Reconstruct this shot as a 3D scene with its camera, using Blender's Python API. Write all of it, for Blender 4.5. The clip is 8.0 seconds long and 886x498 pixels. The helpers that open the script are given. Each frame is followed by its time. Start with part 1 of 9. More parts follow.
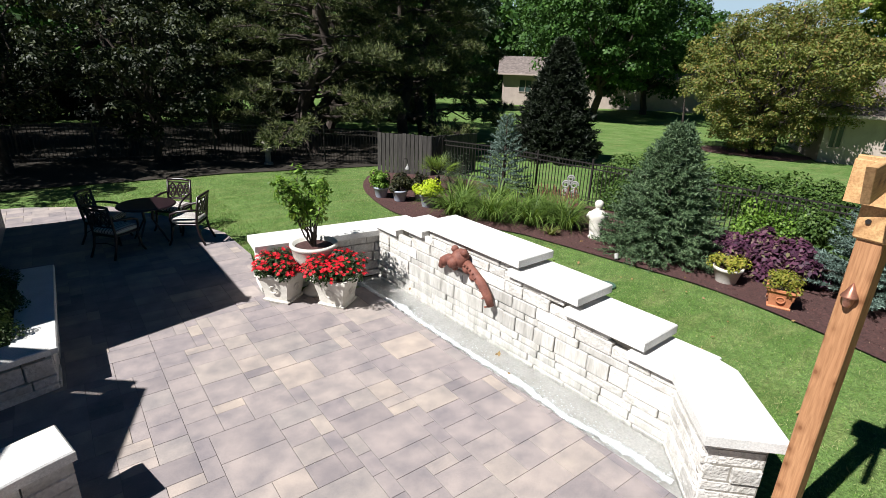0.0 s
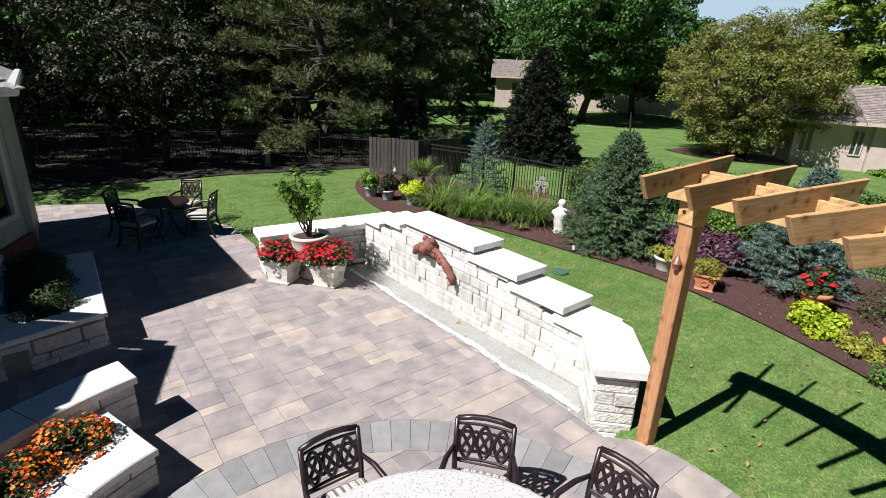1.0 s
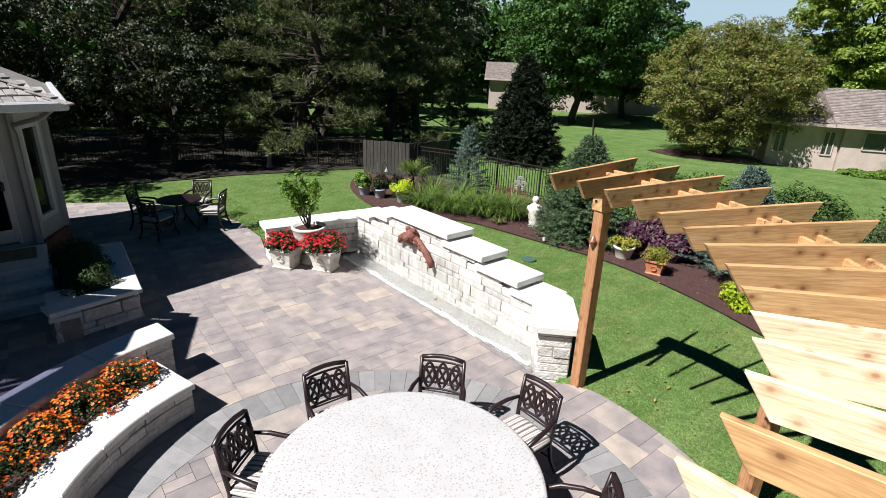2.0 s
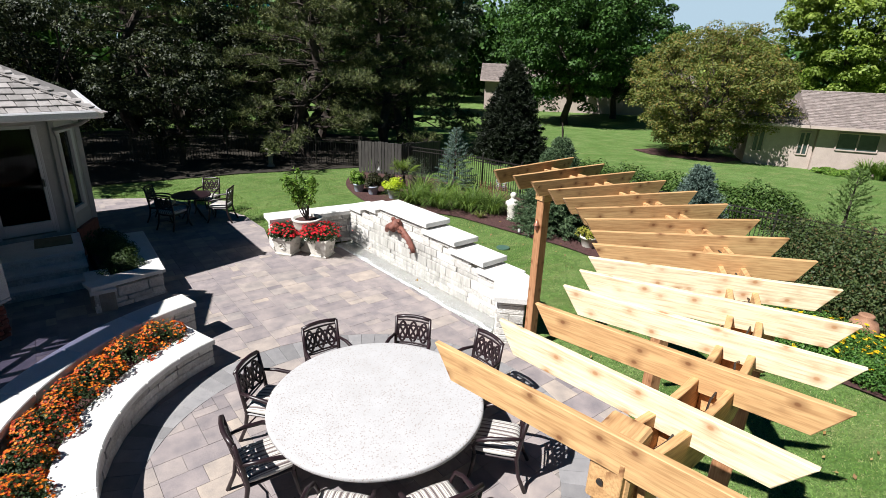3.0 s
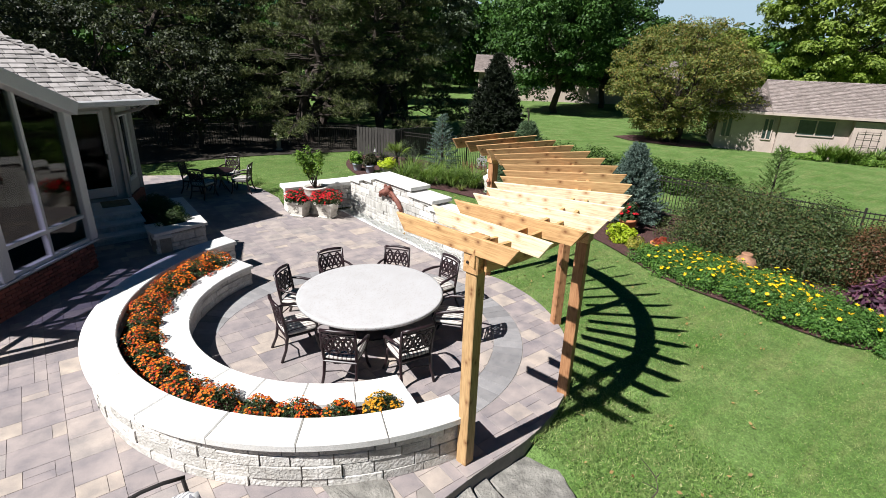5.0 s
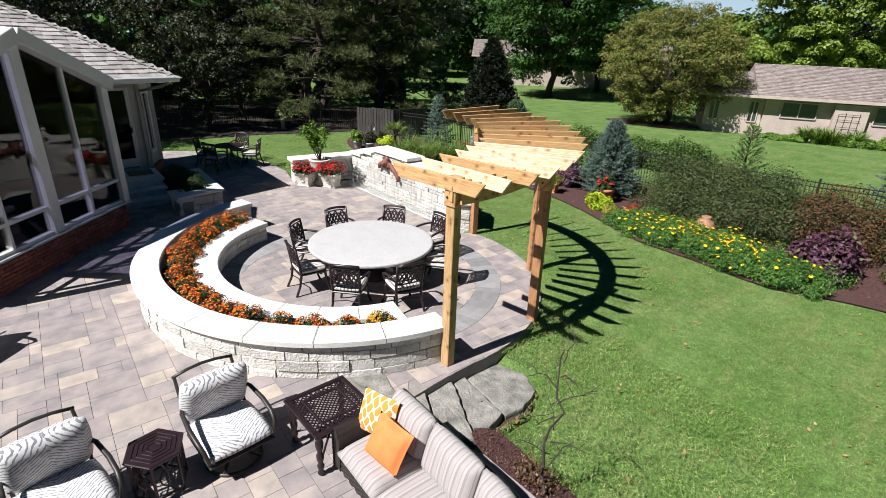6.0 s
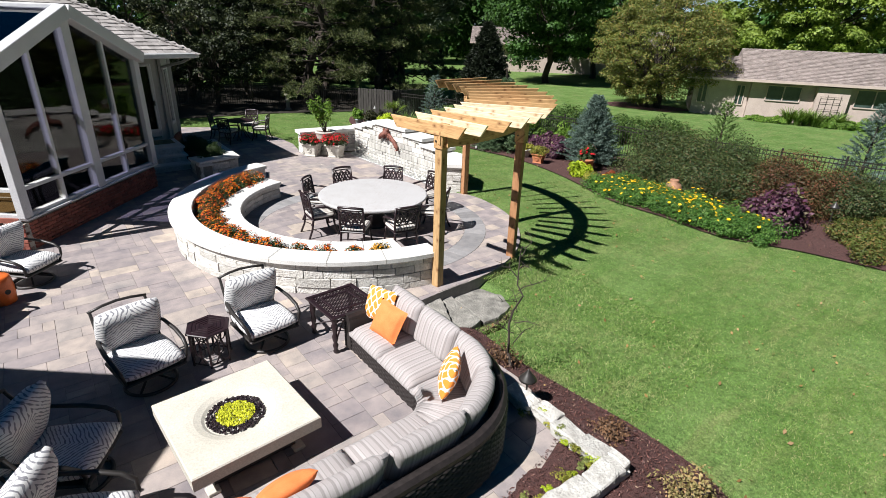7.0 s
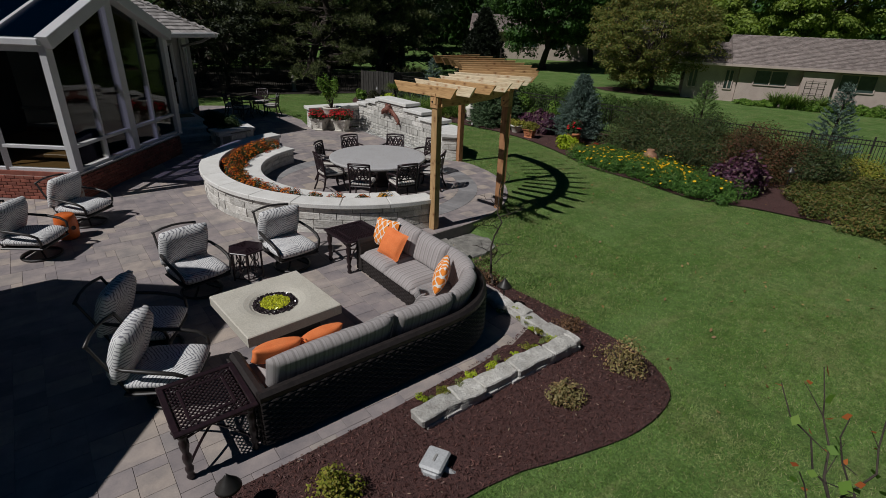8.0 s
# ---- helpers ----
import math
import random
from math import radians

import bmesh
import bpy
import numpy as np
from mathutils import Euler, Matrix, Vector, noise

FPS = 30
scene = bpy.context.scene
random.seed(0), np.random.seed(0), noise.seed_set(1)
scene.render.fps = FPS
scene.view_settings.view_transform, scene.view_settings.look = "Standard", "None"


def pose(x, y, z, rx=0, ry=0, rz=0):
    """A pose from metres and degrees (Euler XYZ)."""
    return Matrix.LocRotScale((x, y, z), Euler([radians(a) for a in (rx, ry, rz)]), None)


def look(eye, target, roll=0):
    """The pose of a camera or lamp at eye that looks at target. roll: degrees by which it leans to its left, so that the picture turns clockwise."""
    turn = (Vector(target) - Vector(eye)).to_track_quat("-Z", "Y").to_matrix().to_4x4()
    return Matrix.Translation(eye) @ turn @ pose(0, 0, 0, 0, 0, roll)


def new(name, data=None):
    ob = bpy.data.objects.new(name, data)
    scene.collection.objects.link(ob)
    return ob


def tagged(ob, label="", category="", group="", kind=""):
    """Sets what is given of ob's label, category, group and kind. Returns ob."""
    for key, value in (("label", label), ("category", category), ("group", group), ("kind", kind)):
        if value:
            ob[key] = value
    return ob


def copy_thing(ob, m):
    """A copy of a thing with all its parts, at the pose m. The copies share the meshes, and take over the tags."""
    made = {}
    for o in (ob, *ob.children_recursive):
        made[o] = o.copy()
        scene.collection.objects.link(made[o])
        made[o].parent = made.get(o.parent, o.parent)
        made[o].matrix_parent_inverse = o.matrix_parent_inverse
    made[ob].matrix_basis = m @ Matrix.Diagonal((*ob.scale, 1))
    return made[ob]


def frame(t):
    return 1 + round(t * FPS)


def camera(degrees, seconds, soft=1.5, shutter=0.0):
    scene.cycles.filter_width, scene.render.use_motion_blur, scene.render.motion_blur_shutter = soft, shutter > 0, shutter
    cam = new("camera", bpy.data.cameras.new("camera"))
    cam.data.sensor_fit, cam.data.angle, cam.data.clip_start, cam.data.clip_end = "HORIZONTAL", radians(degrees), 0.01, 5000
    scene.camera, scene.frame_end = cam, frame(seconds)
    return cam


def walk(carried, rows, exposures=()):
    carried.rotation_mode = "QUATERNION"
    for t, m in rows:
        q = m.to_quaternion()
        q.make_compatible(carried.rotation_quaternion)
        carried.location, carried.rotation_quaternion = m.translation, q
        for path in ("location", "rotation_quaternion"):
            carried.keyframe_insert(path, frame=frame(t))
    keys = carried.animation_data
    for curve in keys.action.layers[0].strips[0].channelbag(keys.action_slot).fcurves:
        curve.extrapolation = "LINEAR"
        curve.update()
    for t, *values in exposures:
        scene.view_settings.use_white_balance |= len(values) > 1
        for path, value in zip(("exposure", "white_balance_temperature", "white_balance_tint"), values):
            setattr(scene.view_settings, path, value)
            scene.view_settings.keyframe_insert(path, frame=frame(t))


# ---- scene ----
cam = camera(81.9, 8.0, 0.35)
PATH = [
    (0, (-0.103, 0.181, 3.366), (1.044, 1.669, 2.681), 2.1),
    (0.5, (-0.361, -0.515, 3.549), (0.793, 0.969, 2.866), 2.2),
    (1, (-0.659, -1.203, 3.719), (0.497, 0.279, 3.035), 2.3),
    (1.5, (-0.96, -1.847, 3.862), (0.201, -0.368, 3.181), 2.2),
    (3, (-1.803, -3.907, 4.272), (-0.64, -2.43, 3.588), 2.1),
    (3.5, (-2.097, -4.562, 4.382), (-0.934, -3.086, 3.696), 2.0),
    (4, (-2.427, -5.193, 4.465), (-1.265, -3.719, 3.773), 2.0),
    (4.2, (-2.586, -5.427, 4.491), (-1.418, -3.962, 3.791), 2.1),
    (5.3, (-3.411, -6.823, 4.429), (-2.257, -5.361, 3.702), 1.9),
    (5.5, (-3.573, -7.068, 4.446), (-2.419, -5.613, 3.703), 2.0),
    (6, (-3.995, -7.797, 4.385), (-2.845, -6.349, 3.623), 2.0),
    (6.5, (-4.433, -8.55, 4.291), (-3.288, -7.108, 3.511), 2.1),
    (7, (-4.912, -9.258, 4.154), (-3.77, -7.823, 3.358), 2.0),
    (7.5, (-5.409, -9.978, 4.048), (-4.272, -8.547, 3.235), 2.1),
    (8, (-5.893, -10.693, 3.968), (-4.759, -9.269, 3.138), 2.1),
]
walk(cam, [(t, look(eye, target, roll)) for t, eye, target, roll in PATH],
     [(0, 0.82), (7.0, 0.82), (7.25, 0.68), (7.6, 0.22), (8.0, -0.64)])

# ---- light ----
SUN_DIR = Vector((0.635, -0.028, -0.78))          # the way the sunlight travels
world = bpy.data.worlds.new("sky")
scene.world = world
world.use_nodes = True
_n = world.node_tree.nodes
_sky = _n.new("ShaderNodeTexSky")
_sky.sky_type, _sky.sun_disc = "NISHITA", False
_sky.sun_elevation, _sky.sun_rotation = radians(51), radians(-90)
_sky.air_density, _sky.dust_density, _sky.ozone_density = 1.0, 0.2, 6.0
_hue = _n.new("ShaderNodeHueSaturation")
_hue.inputs["Saturation"].default_value = 2.8
world.node_tree.links.new(_sky.outputs[0], _hue.inputs["Color"])
world.node_tree.links.new(_hue.outputs[0], _n["Background"].inputs[0])
_n["Background"].inputs[1].default_value = 0.0135
sun = bpy.data.lights.new("sun", "SUN")
sun.energy, sun.angle, sun.color = 5.0, radians(0.53), (1.0, 0.985, 0.97)
sun_ob = new("sun", sun)
sun_ob.matrix_world = SUN_DIR.to_track_quat("-Z", "Y").to_matrix().to_4x4()

# ---- mesh helpers ----
TAU = 2 * math.pi


class Build:
    """Collects vertices and faces of one mesh."""

    def __init__(self):
        self.v, self.f = [], []

    def add(self, verts, faces):
        k = len(self.v)
        self.v.extend(tuple(p) for p in verts)
        self.f.extend(tuple(i + k for i in f) for f in faces)
        return self

    def box(self, c, s, bev=0.0, m=None):
        """A box round c with sizes s and chamfered edges."""
        h = [q / 2 for q in s]
        b = min(bev, 0.49 * min(s))
        vs, idx = [], {}
        for i in (-1, 1):
            for j in (-1, 1):
                for k in (-1, 1):
                    sg = (i, j, k)
                    for a in range(3):
                        p = [sg[q] * (h[q] - (0 if q == a else b)) for q in range(3)]
                        idx[sg + (a,)] = len(vs)
                        vs.append(p)
        fs = []
        cyc = [(-1, -1), (1, -1), (1, 1), (-1, 1)]

        def corner(a, sa, sb, sc):
            sg = [0, 0, 0]
            sg[a], sg[(a + 1) % 3], sg[(a + 2) % 3] = sa, sb, sc
            return tuple(sg)
        for a in range(3):
            for sa in (-1, 1):
                q = [idx[corner(a, sa, sb, sc) + (a,)] for sb, sc in cyc]
                fs.append(q if sa > 0 else q[::-1])
        if b > 0:
            for a in range(3):
                b1, b2 = (a + 1) % 3, (a + 2) % 3
                for s1 in (-1, 1):
                    for s2 in (-1, 1):
                        lo, hi = [0] * 3, [0] * 3
                        lo[a], hi[a] = -1, 1
                        lo[b1] = hi[b1] = s1
                        lo[b2] = hi[b2] = s2
                        q = [idx[tuple(lo) + (b1,)], idx[tuple(hi) + (b1,)], idx[tuple(hi) + (b2,)], idx[tuple(lo) + (b2,)]]
                        fs.append(q if s1 * s2 < 0 else q[::-1])
            for i in (-1, 1):
                for j in (-1, 1):
                    for k in (-1, 1):
                        q = [idx[(i, j, k, a)] for a in range(3)]
                        fs.append(q if i * j * k > 0 else q[::-1])
        m = m or Matrix()
        c = Vector(c)
        return self.add([m @ (Vector(p) + c) for p in vs], fs)

    def tube(self, pts, rad, n=8, caps=True, flat=1.0):
        """A round rod along pts; rad: one radius or one for each point."""
        pts = [Vector(p) for p in pts]
        rad = [rad] * len(pts) if isinstance(rad, (int, float)) else rad
        vs, fs = [], []
        up = None
        for i, p in enumerate(pts):
            t = (pts[min(i + 1, len(pts) - 1)] - pts[max(i - 1, 0)]).normalized()
            if up is None:
                up = Vector((0, 0, 1)) if abs(t.z) < 0.9 else Vector((1, 0, 0))
            side = t.cross(up).normalized()
            up = side.cross(t).normalized()
            for k in range(n):
                a = TAU * (k + 0.5) / n
                vs.append(p + rad[i] * (math.cos(a) * side * flat + math.sin(a) * up))
        for i in range(len(pts) - 1):
            for k in range(n):
                k2 = (k + 1) % n
                fs.append((i * n + k, i * n + k2, (i + 1) * n + k2, (i + 1) * n + k))
        if caps:
            fs.append(tuple(range(n))[::-1])
            fs.append(tuple((len(pts) - 1) * n + k for k in range(n)))
        return self.add(vs, fs)

    def lathe(self, prof, n=28, c=(0, 0, 0), sx=1.0, sy=1.0, square=0.0):
        """A turned form from (radius, height) pairs; square > 0 squares its plan."""
        vs, fs = [], []
        for r, z in prof:
            for k in range(n):
                a = TAU * k / n
                q = 1.0
                if square:
                    q = 1 + square * (1 / max(abs(math.cos(a)), abs(math.sin(a))) - 1)
                vs.append((c[0] + sx * r * q * math.cos(a), c[1] + sy * r * q * math.sin(a), c[2] + z))
        for i in range(len(prof) - 1):
            for k in range(n):
                k2 = (k + 1) % n
                fs.append((i * n + k, i * n + k2, (i + 1) * n + k2, (i + 1) * n + k))
        fs.append(tuple(range(n))[::-1])
        fs.append(tuple((len(prof) - 1) * n + k for k in range(n)))
        return self.add(vs, fs)

    def prism(self, poly, z0, z1, bev=0.0):
        """An upright prism over a plan polygon (counter-clockwise), its top edge chamfered."""
        n = len(poly)
        area = sum(poly[i][0] * poly[(i + 1) % n][1] - poly[(i + 1) % n][0] * poly[i][1] for i in range(n))
        if area < 0:
            poly = poly[::-1]
        vs = [(x, y, z0) for x, y in poly]
        if bev > 0:
            ins = []
            for i in range(n):
                a, b, c = Vector(poly[i - 1]), Vector(poly[i]), Vector(poly[(i + 1) % n])
                e1, e2 = (b - a).normalized(), (c - b).normalized()
                n1, n2 = Vector((-e1.y, e1.x)), Vector((-e2.y, e2.x))
                d = (n1 + n2)
                ins.append(b + d * (bev / max(0.3, d.dot(n1))))
            vs += [(x, y, z1 - bev) for x, y in poly] + [(p.x, p.y, z1) for p in ins]
            rings = 3
        else:
            vs += [(x, y, z1) for x, y in poly]
            rings = 2
        fs = [tuple(range(n))[::-1], tuple((rings - 1) * n + i for i in range(n))]
        for r in range(rings - 1):
            for i in range(n):
                j = (i + 1) % n
                fs.append((r * n + i, r * n + j, (r + 1) * n + j, (r + 1) * n + i))
        return self.add(vs, fs)

    def arc(self, c, r0, r1, a0, a1, z0, z1, bev=0.0, seg=1):
        """A block between two radii and two angles (degrees)."""
        out = [(c[0] + r1 * math.cos(radians(a0 + (a1 - a0) * i / seg)), c[1] + r1 * math.sin(radians(a0 + (a1 - a0) * i / seg))) for i in range(seg + 1)]
        inn = [(c[0] + r0 * math.cos(radians(a0 + (a1 - a0) * i / seg)), c[1] + r0 * math.sin(radians(a0 + (a1 - a0) * i / seg))) for i in range(seg + 1)]
        return self.prism(out + inn[::-1], z0, z1, bev)

    def grid(self, fn, nu, nv, close_u=False):
        """A sheet from fn(u, v), u and v in 0..1."""
        vs = [fn(i / nu, j / nv) for j in range(nv + 1) for i in range(nu + 1)]
        w = nu + 1
        fs = [(j * w + i, j * w + i + 1, (j + 1) * w + i + 1, (j + 1) * w + i) for j in range(nv) for i in range(nu)]
        return self.add(vs, fs)

    def slabbed(self, fn, nu, nv):
        """A closed cushion-like body: fn(u, v, side), side 0 below and 1 above, meeting at the rim."""
        w = nu + 1
        vs = [fn(i / nu, j / nv, 1) for j in range(nv + 1) for i in range(nu + 1)]
        vs += [fn(i / nu, j / nv, 0) for j in range(nv + 1) for i in range(nu + 1)]
        k = w * (nv + 1)
        fs = [(j * w + i, j * w + i + 1, (j + 1) * w + i + 1, (j + 1) * w + i) for j in range(nv) for i in range(nu)]
        fs += [(k + j * w + i, k + (j + 1) * w + i, k + (j + 1) * w + i + 1, k + j * w + i + 1) for j in range(nv) for i in range(nu)]
        for i in range(nu):
            fs.append((i, k + i, k + i + 1, i + 1))
            a = nv * w + i
            fs.append((a, a + 1, k + a + 1, k + a))
        for j in range(nv):
            a = j * w
            fs.append((a, a + w, k + a + w, k + a))
            b = j * w + nu
            fs.append((b, k + b, k + b + w, b + w))
        return self.add(vs, fs)

    def mesh(self, name, mats, smooth=False):
        me = bpy.data.meshes.new(name)
        me.from_pydata([tuple(p) for p in self.v], [], self.f)
        for m in (mats if isinstance(mats, (list, tuple)) else [mats]):
            me.materials.append(m)
        if smooth:
            me.polygons.foreach_set("use_smooth", [True] * len(me.polygons))
        me.update()
        return me


def fast_mesh(name, verts, k, mat):
    """A mesh of loose faces with k corners each, from an array of corner points."""
    verts = np.asarray(verts, np.float32).reshape(-1, 3)
    n = len(verts) // k
    me = bpy.data.meshes.new(name)
    me.vertices.add(n * k)
    me.vertices.foreach_set("co", verts.ravel())
    me.loops.add(n * k)
    me.loops.foreach_set("vertex_index", np.arange(n * k, dtype=np.int32))
    me.polygons.add(n)
    me.polygons.foreach_set("loop_start", np.arange(0, n * k, k, dtype=np.int32))
    me.update(calc_edges=True)
    me.materials.append(mat)
    return me


def thing(name, at=(0, 0, 0), rz=0.0, label="", category="", group="", kind=""):
    """An Empty at a thing's base, which its parts hang from."""
    ob = new(name)
    ob.empty_display_size = 0.1
    ob.matrix_world = pose(at[0], at[1], at[2], 0, 0, rz)
    return tagged(ob, label, category, group, kind)


def part(name, b, mat, parent=None, label="", smooth=False, m=None):
    """Links a Build or a mesh as one object under its thing."""
    me = b.mesh(name, mat, smooth) if isinstance(b, Build) else b
    ob = new(name, me)
    if parent is not None:
        ob.parent = parent
    if m is not None:
        ob.matrix_basis = m
    if label:
        tagged(ob, label)
    return ob


def solo(name, b, mat, label, category, group="", kind="", smooth=False, m=None):
    """A thing that is a single mesh."""
    ob = part(name, b, mat, None, "", smooth, m)
    return tagged(ob, label, category, group, kind)


def ground_z(x, y):
    """The height of the lawn."""
    d = min(max(x - 4, 0), 10) * 0.04 + min(max(x - 14, 0), 23) * 0.033
    t = min(max((-2.7 - y) / 2.2, 0), 1) * min(max((x + 1.2) / 1.5, 0), 1)
    return -0.03 - d - 0.26 * t * t * (3 - 2 * t) * max(0.0, 1 - max(x - 6, 0) / 6)


def patch(poly, dz, step=0.6, lift=None):
    """A sheet over a plan polygon that follows the lawn, dz above it."""
    from mathutils import geometry
    n = len(poly)
    dense = []
    for i in range(n):
        a, c = Vector(poly[i]), Vector(poly[(i + 1) % n])
        k = max(1, int((c - a).length / step))
        dense += [a.lerp(c, j / k) for j in range(k)]
    pts = list(dense)
    x0, x1 = min(p.x for p in dense), max(p.x for p in dense)
    y0, y1 = min(p.y for p in dense), max(p.y for p in dense)
    x = x0
    while x < x1:
        y = y0
        while y < y1:
            if inside([(p.x, p.y) for p in dense], x, y):
                pts.append(Vector((x + 0.1 * math.sin(7 * y), y)))
            y += step
        x += step
    m = len(dense)
    vo, _, fo, *_ = geometry.delaunay_2d_cdt(pts, [(i, (i + 1) % m) for i in range(m)], [list(range(m))], 1, 1e-4)
    vs = [(p.x, p.y, ground_z(p.x, p.y) + dz + 0.012 * noise.noise((p.x * 2, p.y * 2, 3))) for p in vo]
    return Build().add(vs, [tuple(f) for f in fo])


def inside(poly, x, y):
    hit = False
    j = len(poly) - 1
    for i in range(len(poly)):
        (xi, yi), (xj, yj) = poly[i], poly[j]
        if (yi > y) != (yj > y) and x < (xj - xi) * (y - yi) / (yj - yi) + xi:
            hit = not hit
        j = i
    return hit


# ---- foliage helpers ----
def unit(n, g):
    v = g.normal(size=(n, 3))
    return v / np.linalg.norm(v, axis=1, keepdims=True)


def leaf_quads(c, size, g, aspect=0.55, up=0.3, out=None):
    """Four-cornered leaves at the points c; out: the ways they tend to face."""
    n = len(c)
    nor = unit(n, g)
    nor[:, 2] = np.abs(nor[:, 2]) * (1 - up) + up
    if out is not None:
        nor = nor * 0.7 + out * 0.8
    nor /= np.linalg.norm(nor, axis=1, keepdims=True)
    d = np.cross(nor, unit(n, g))
    d /= np.linalg.norm(d, axis=1, keepdims=True) + 1e-9
    s = np.cross(nor, d)
    L = (size * g.uniform(0.65, 1.35, n))[:, None]
    d, s = d * L / 2, s * L / 2 * aspect
    dip = nor * L * 0.08
    return np.stack([c - d, c + s - dip, c + d, c - s - dip], 1)


def blades(base, way, length, width, g):
    """Thin three-cornered needles or blades."""
    n = len(base)
    side = np.cross(way, unit(n, g))
    side /= np.linalg.norm(side, axis=1, keepdims=True) + 1e-9
    w = side * (width * 0.5)
    return np.stack([base - w, base + w, base + way * np.asarray(length).reshape(-1, 1)], 1)


def clump_points(lumps, per, g, shell=0.35):
    """Points near the skins of lumps (centre, radii), and the ways out of them."""
    ps, os = [], []
    for c, r in lumps:
        u = unit(per, g)
        f = 1 - shell * g.random(per) ** 1.5
        ps.append(np.array(c) + u * np.array(r) * f[:, None])
        os.append(u)
    return np.concatenate(ps), np.concatenate(os)


def limb(b, p, q, r0, r1, g, sag=0.0, n=5, k=5):
    p, q = np.array(p, float), np.array(q, float)
    pts = []
    for i in range(n + 1):
        t = i / n
        w = p + (q - p) * t + g.normal(size=3) * 0.03 * np.linalg.norm(q - p) * (0 < i < n)
        w[2] -= sag * 4 * t * (1 - t)
        pts.append(tuple(w))
    b.tube(pts, [r0 + (r1 - r0) * i / n for i in range(n + 1)], k, False)
    return pts

# ---- materials ----
def nodes_of(name):
    m = bpy.data.materials.new(name)
    m.use_nodes = True
    nt = m.node_tree
    return m, nt, nt.nodes["Principled BSDF"]


def put(nt, kind, **inputs):
    n = nt.nodes.new(kind)
    for key, value in inputs.items():
        n.inputs[key.replace("_", " ")].default_value = value
    return n


def ramp(nt, source, stops):
    r = nt.nodes.new("ShaderNodeValToRGB")
    els = r.color_ramp.elements
    while len(els) < len(stops):
        els.new(0.5)
    for e, (p, c) in zip(els, stops):
        e.position, e.color = p, (*c, 1)
    nt.links.new(source, r.inputs[0])
    return r


def mixed(nt, a, b, fac, mode="MIX"):
    m = nt.nodes.new("ShaderNodeMix")
    m.data_type, m.blend_type = "RGBA", mode
    for sock, v in ((m.inputs[6], a), (m.inputs[7], b)):
        if isinstance(v, tuple):
            sock.default_value = (*v, 1)
        else:
            nt.links.new(v, sock)
    if isinstance(fac, (int, float)):
        m.inputs[0].default_value = fac
    else:
        nt.links.new(fac, m.inputs[0])
    return m.outputs[2]


def coords(nt, scale=(1, 1, 1), world_space=False, rot=(0, 0, 0)):
    tc = nt.nodes.new("ShaderNodeTexCoord")
    mp = nt.nodes.new("ShaderNodeMapping")
    mp.inputs["Scale"].default_value = scale
    mp.inputs["Rotation"].default_value = [radians(a) for a in rot]
    if world_space:
        geo = nt.nodes.new("ShaderNodeNewGeometry")
        nt.links.new(geo.outputs["Position"], mp.inputs[0])
    else:
        nt.links.new(tc.outputs["Object"], mp.inputs[0])
    return mp.outputs[0]


def noise_tex(nt, vec, scale, detail=4.0, rough=0.55):
    n = put(nt, "ShaderNodeTexNoise", Scale=scale, Detail=detail, Roughness=rough)
    nt.links.new(vec, n.inputs["Vector"])
    return n.outputs["Fac"]


def bump(nt, bsdf, height, strength=0.3, dist=0.01):
    b = put(nt, "ShaderNodeBump", Strength=strength, Distance=dist)
    nt.links.new(height, b.inputs["Height"])
    nt.links.new(b.outputs[0], bsdf.inputs["Normal"])


def surface(name, a, b, scale=6.0, fine=60.0, rough=0.8, bumps=0.3, dist=0.006, metal=0.0, vary=0.0, stretch=(1, 1, 1), world_space=True, spots=None, spec=0.5, island=False):
    """A plain two-tone surface: broad stains, fine grain and relief; vary: how far single pieces differ."""
    m, nt, p = nodes_of(name)
    vec = coords(nt, stretch, world_space)
    n1, n2 = noise_tex(nt, vec, scale), noise_tex(nt, vec, fine, 3.0)
    col = mixed(nt, a, b, ramp(nt, n1, [(0.3, (0, 0, 0)), (0.7, (1, 1, 1))]).outputs[0])
    grain = ramp(nt, n2, [(0.25, (0.78, 0.78, 0.78)), (0.75, (1.12, 1.12, 1.12))]).outputs[0]
    col = mixed(nt, col, grain, 1.0, "MULTIPLY")
    if vary:
        if island:
            rnd = nt.nodes.new("ShaderNodeNewGeometry").outputs["Random Per Island"]
        else:
            rnd = nt.nodes.new("ShaderNodeObjectInfo").outputs["Random"]
        v = ramp(nt, rnd, [(0.0, (1 - vary,) * 3), (1.0, (1 + vary,) * 3)]).outputs[0]
        col = mixed(nt, col, v, 1.0, "MULTIPLY")
    if spots:
        c, sc, size = spots
        vo = put(nt, "ShaderNodeTexVoronoi", Scale=sc)
        nt.links.new(vec, vo.inputs["Vector"])
        col = mixed(nt, col, c, ramp(nt, vo.outputs["Distance"], [(size, (1, 1, 1)), (size + 0.04, (0, 0, 0))]).outputs[0])
    nt.links.new(col, p.inputs["Base Color"])
    p.inputs["Roughness"].default_value, p.inputs["Metallic"].default_value = rough, metal
    p.inputs["Specular IOR Level"].default_value = spec
    if bumps:
        bump(nt, p, mixed(nt, n1, n2, 0.6), bumps, dist)
    return m


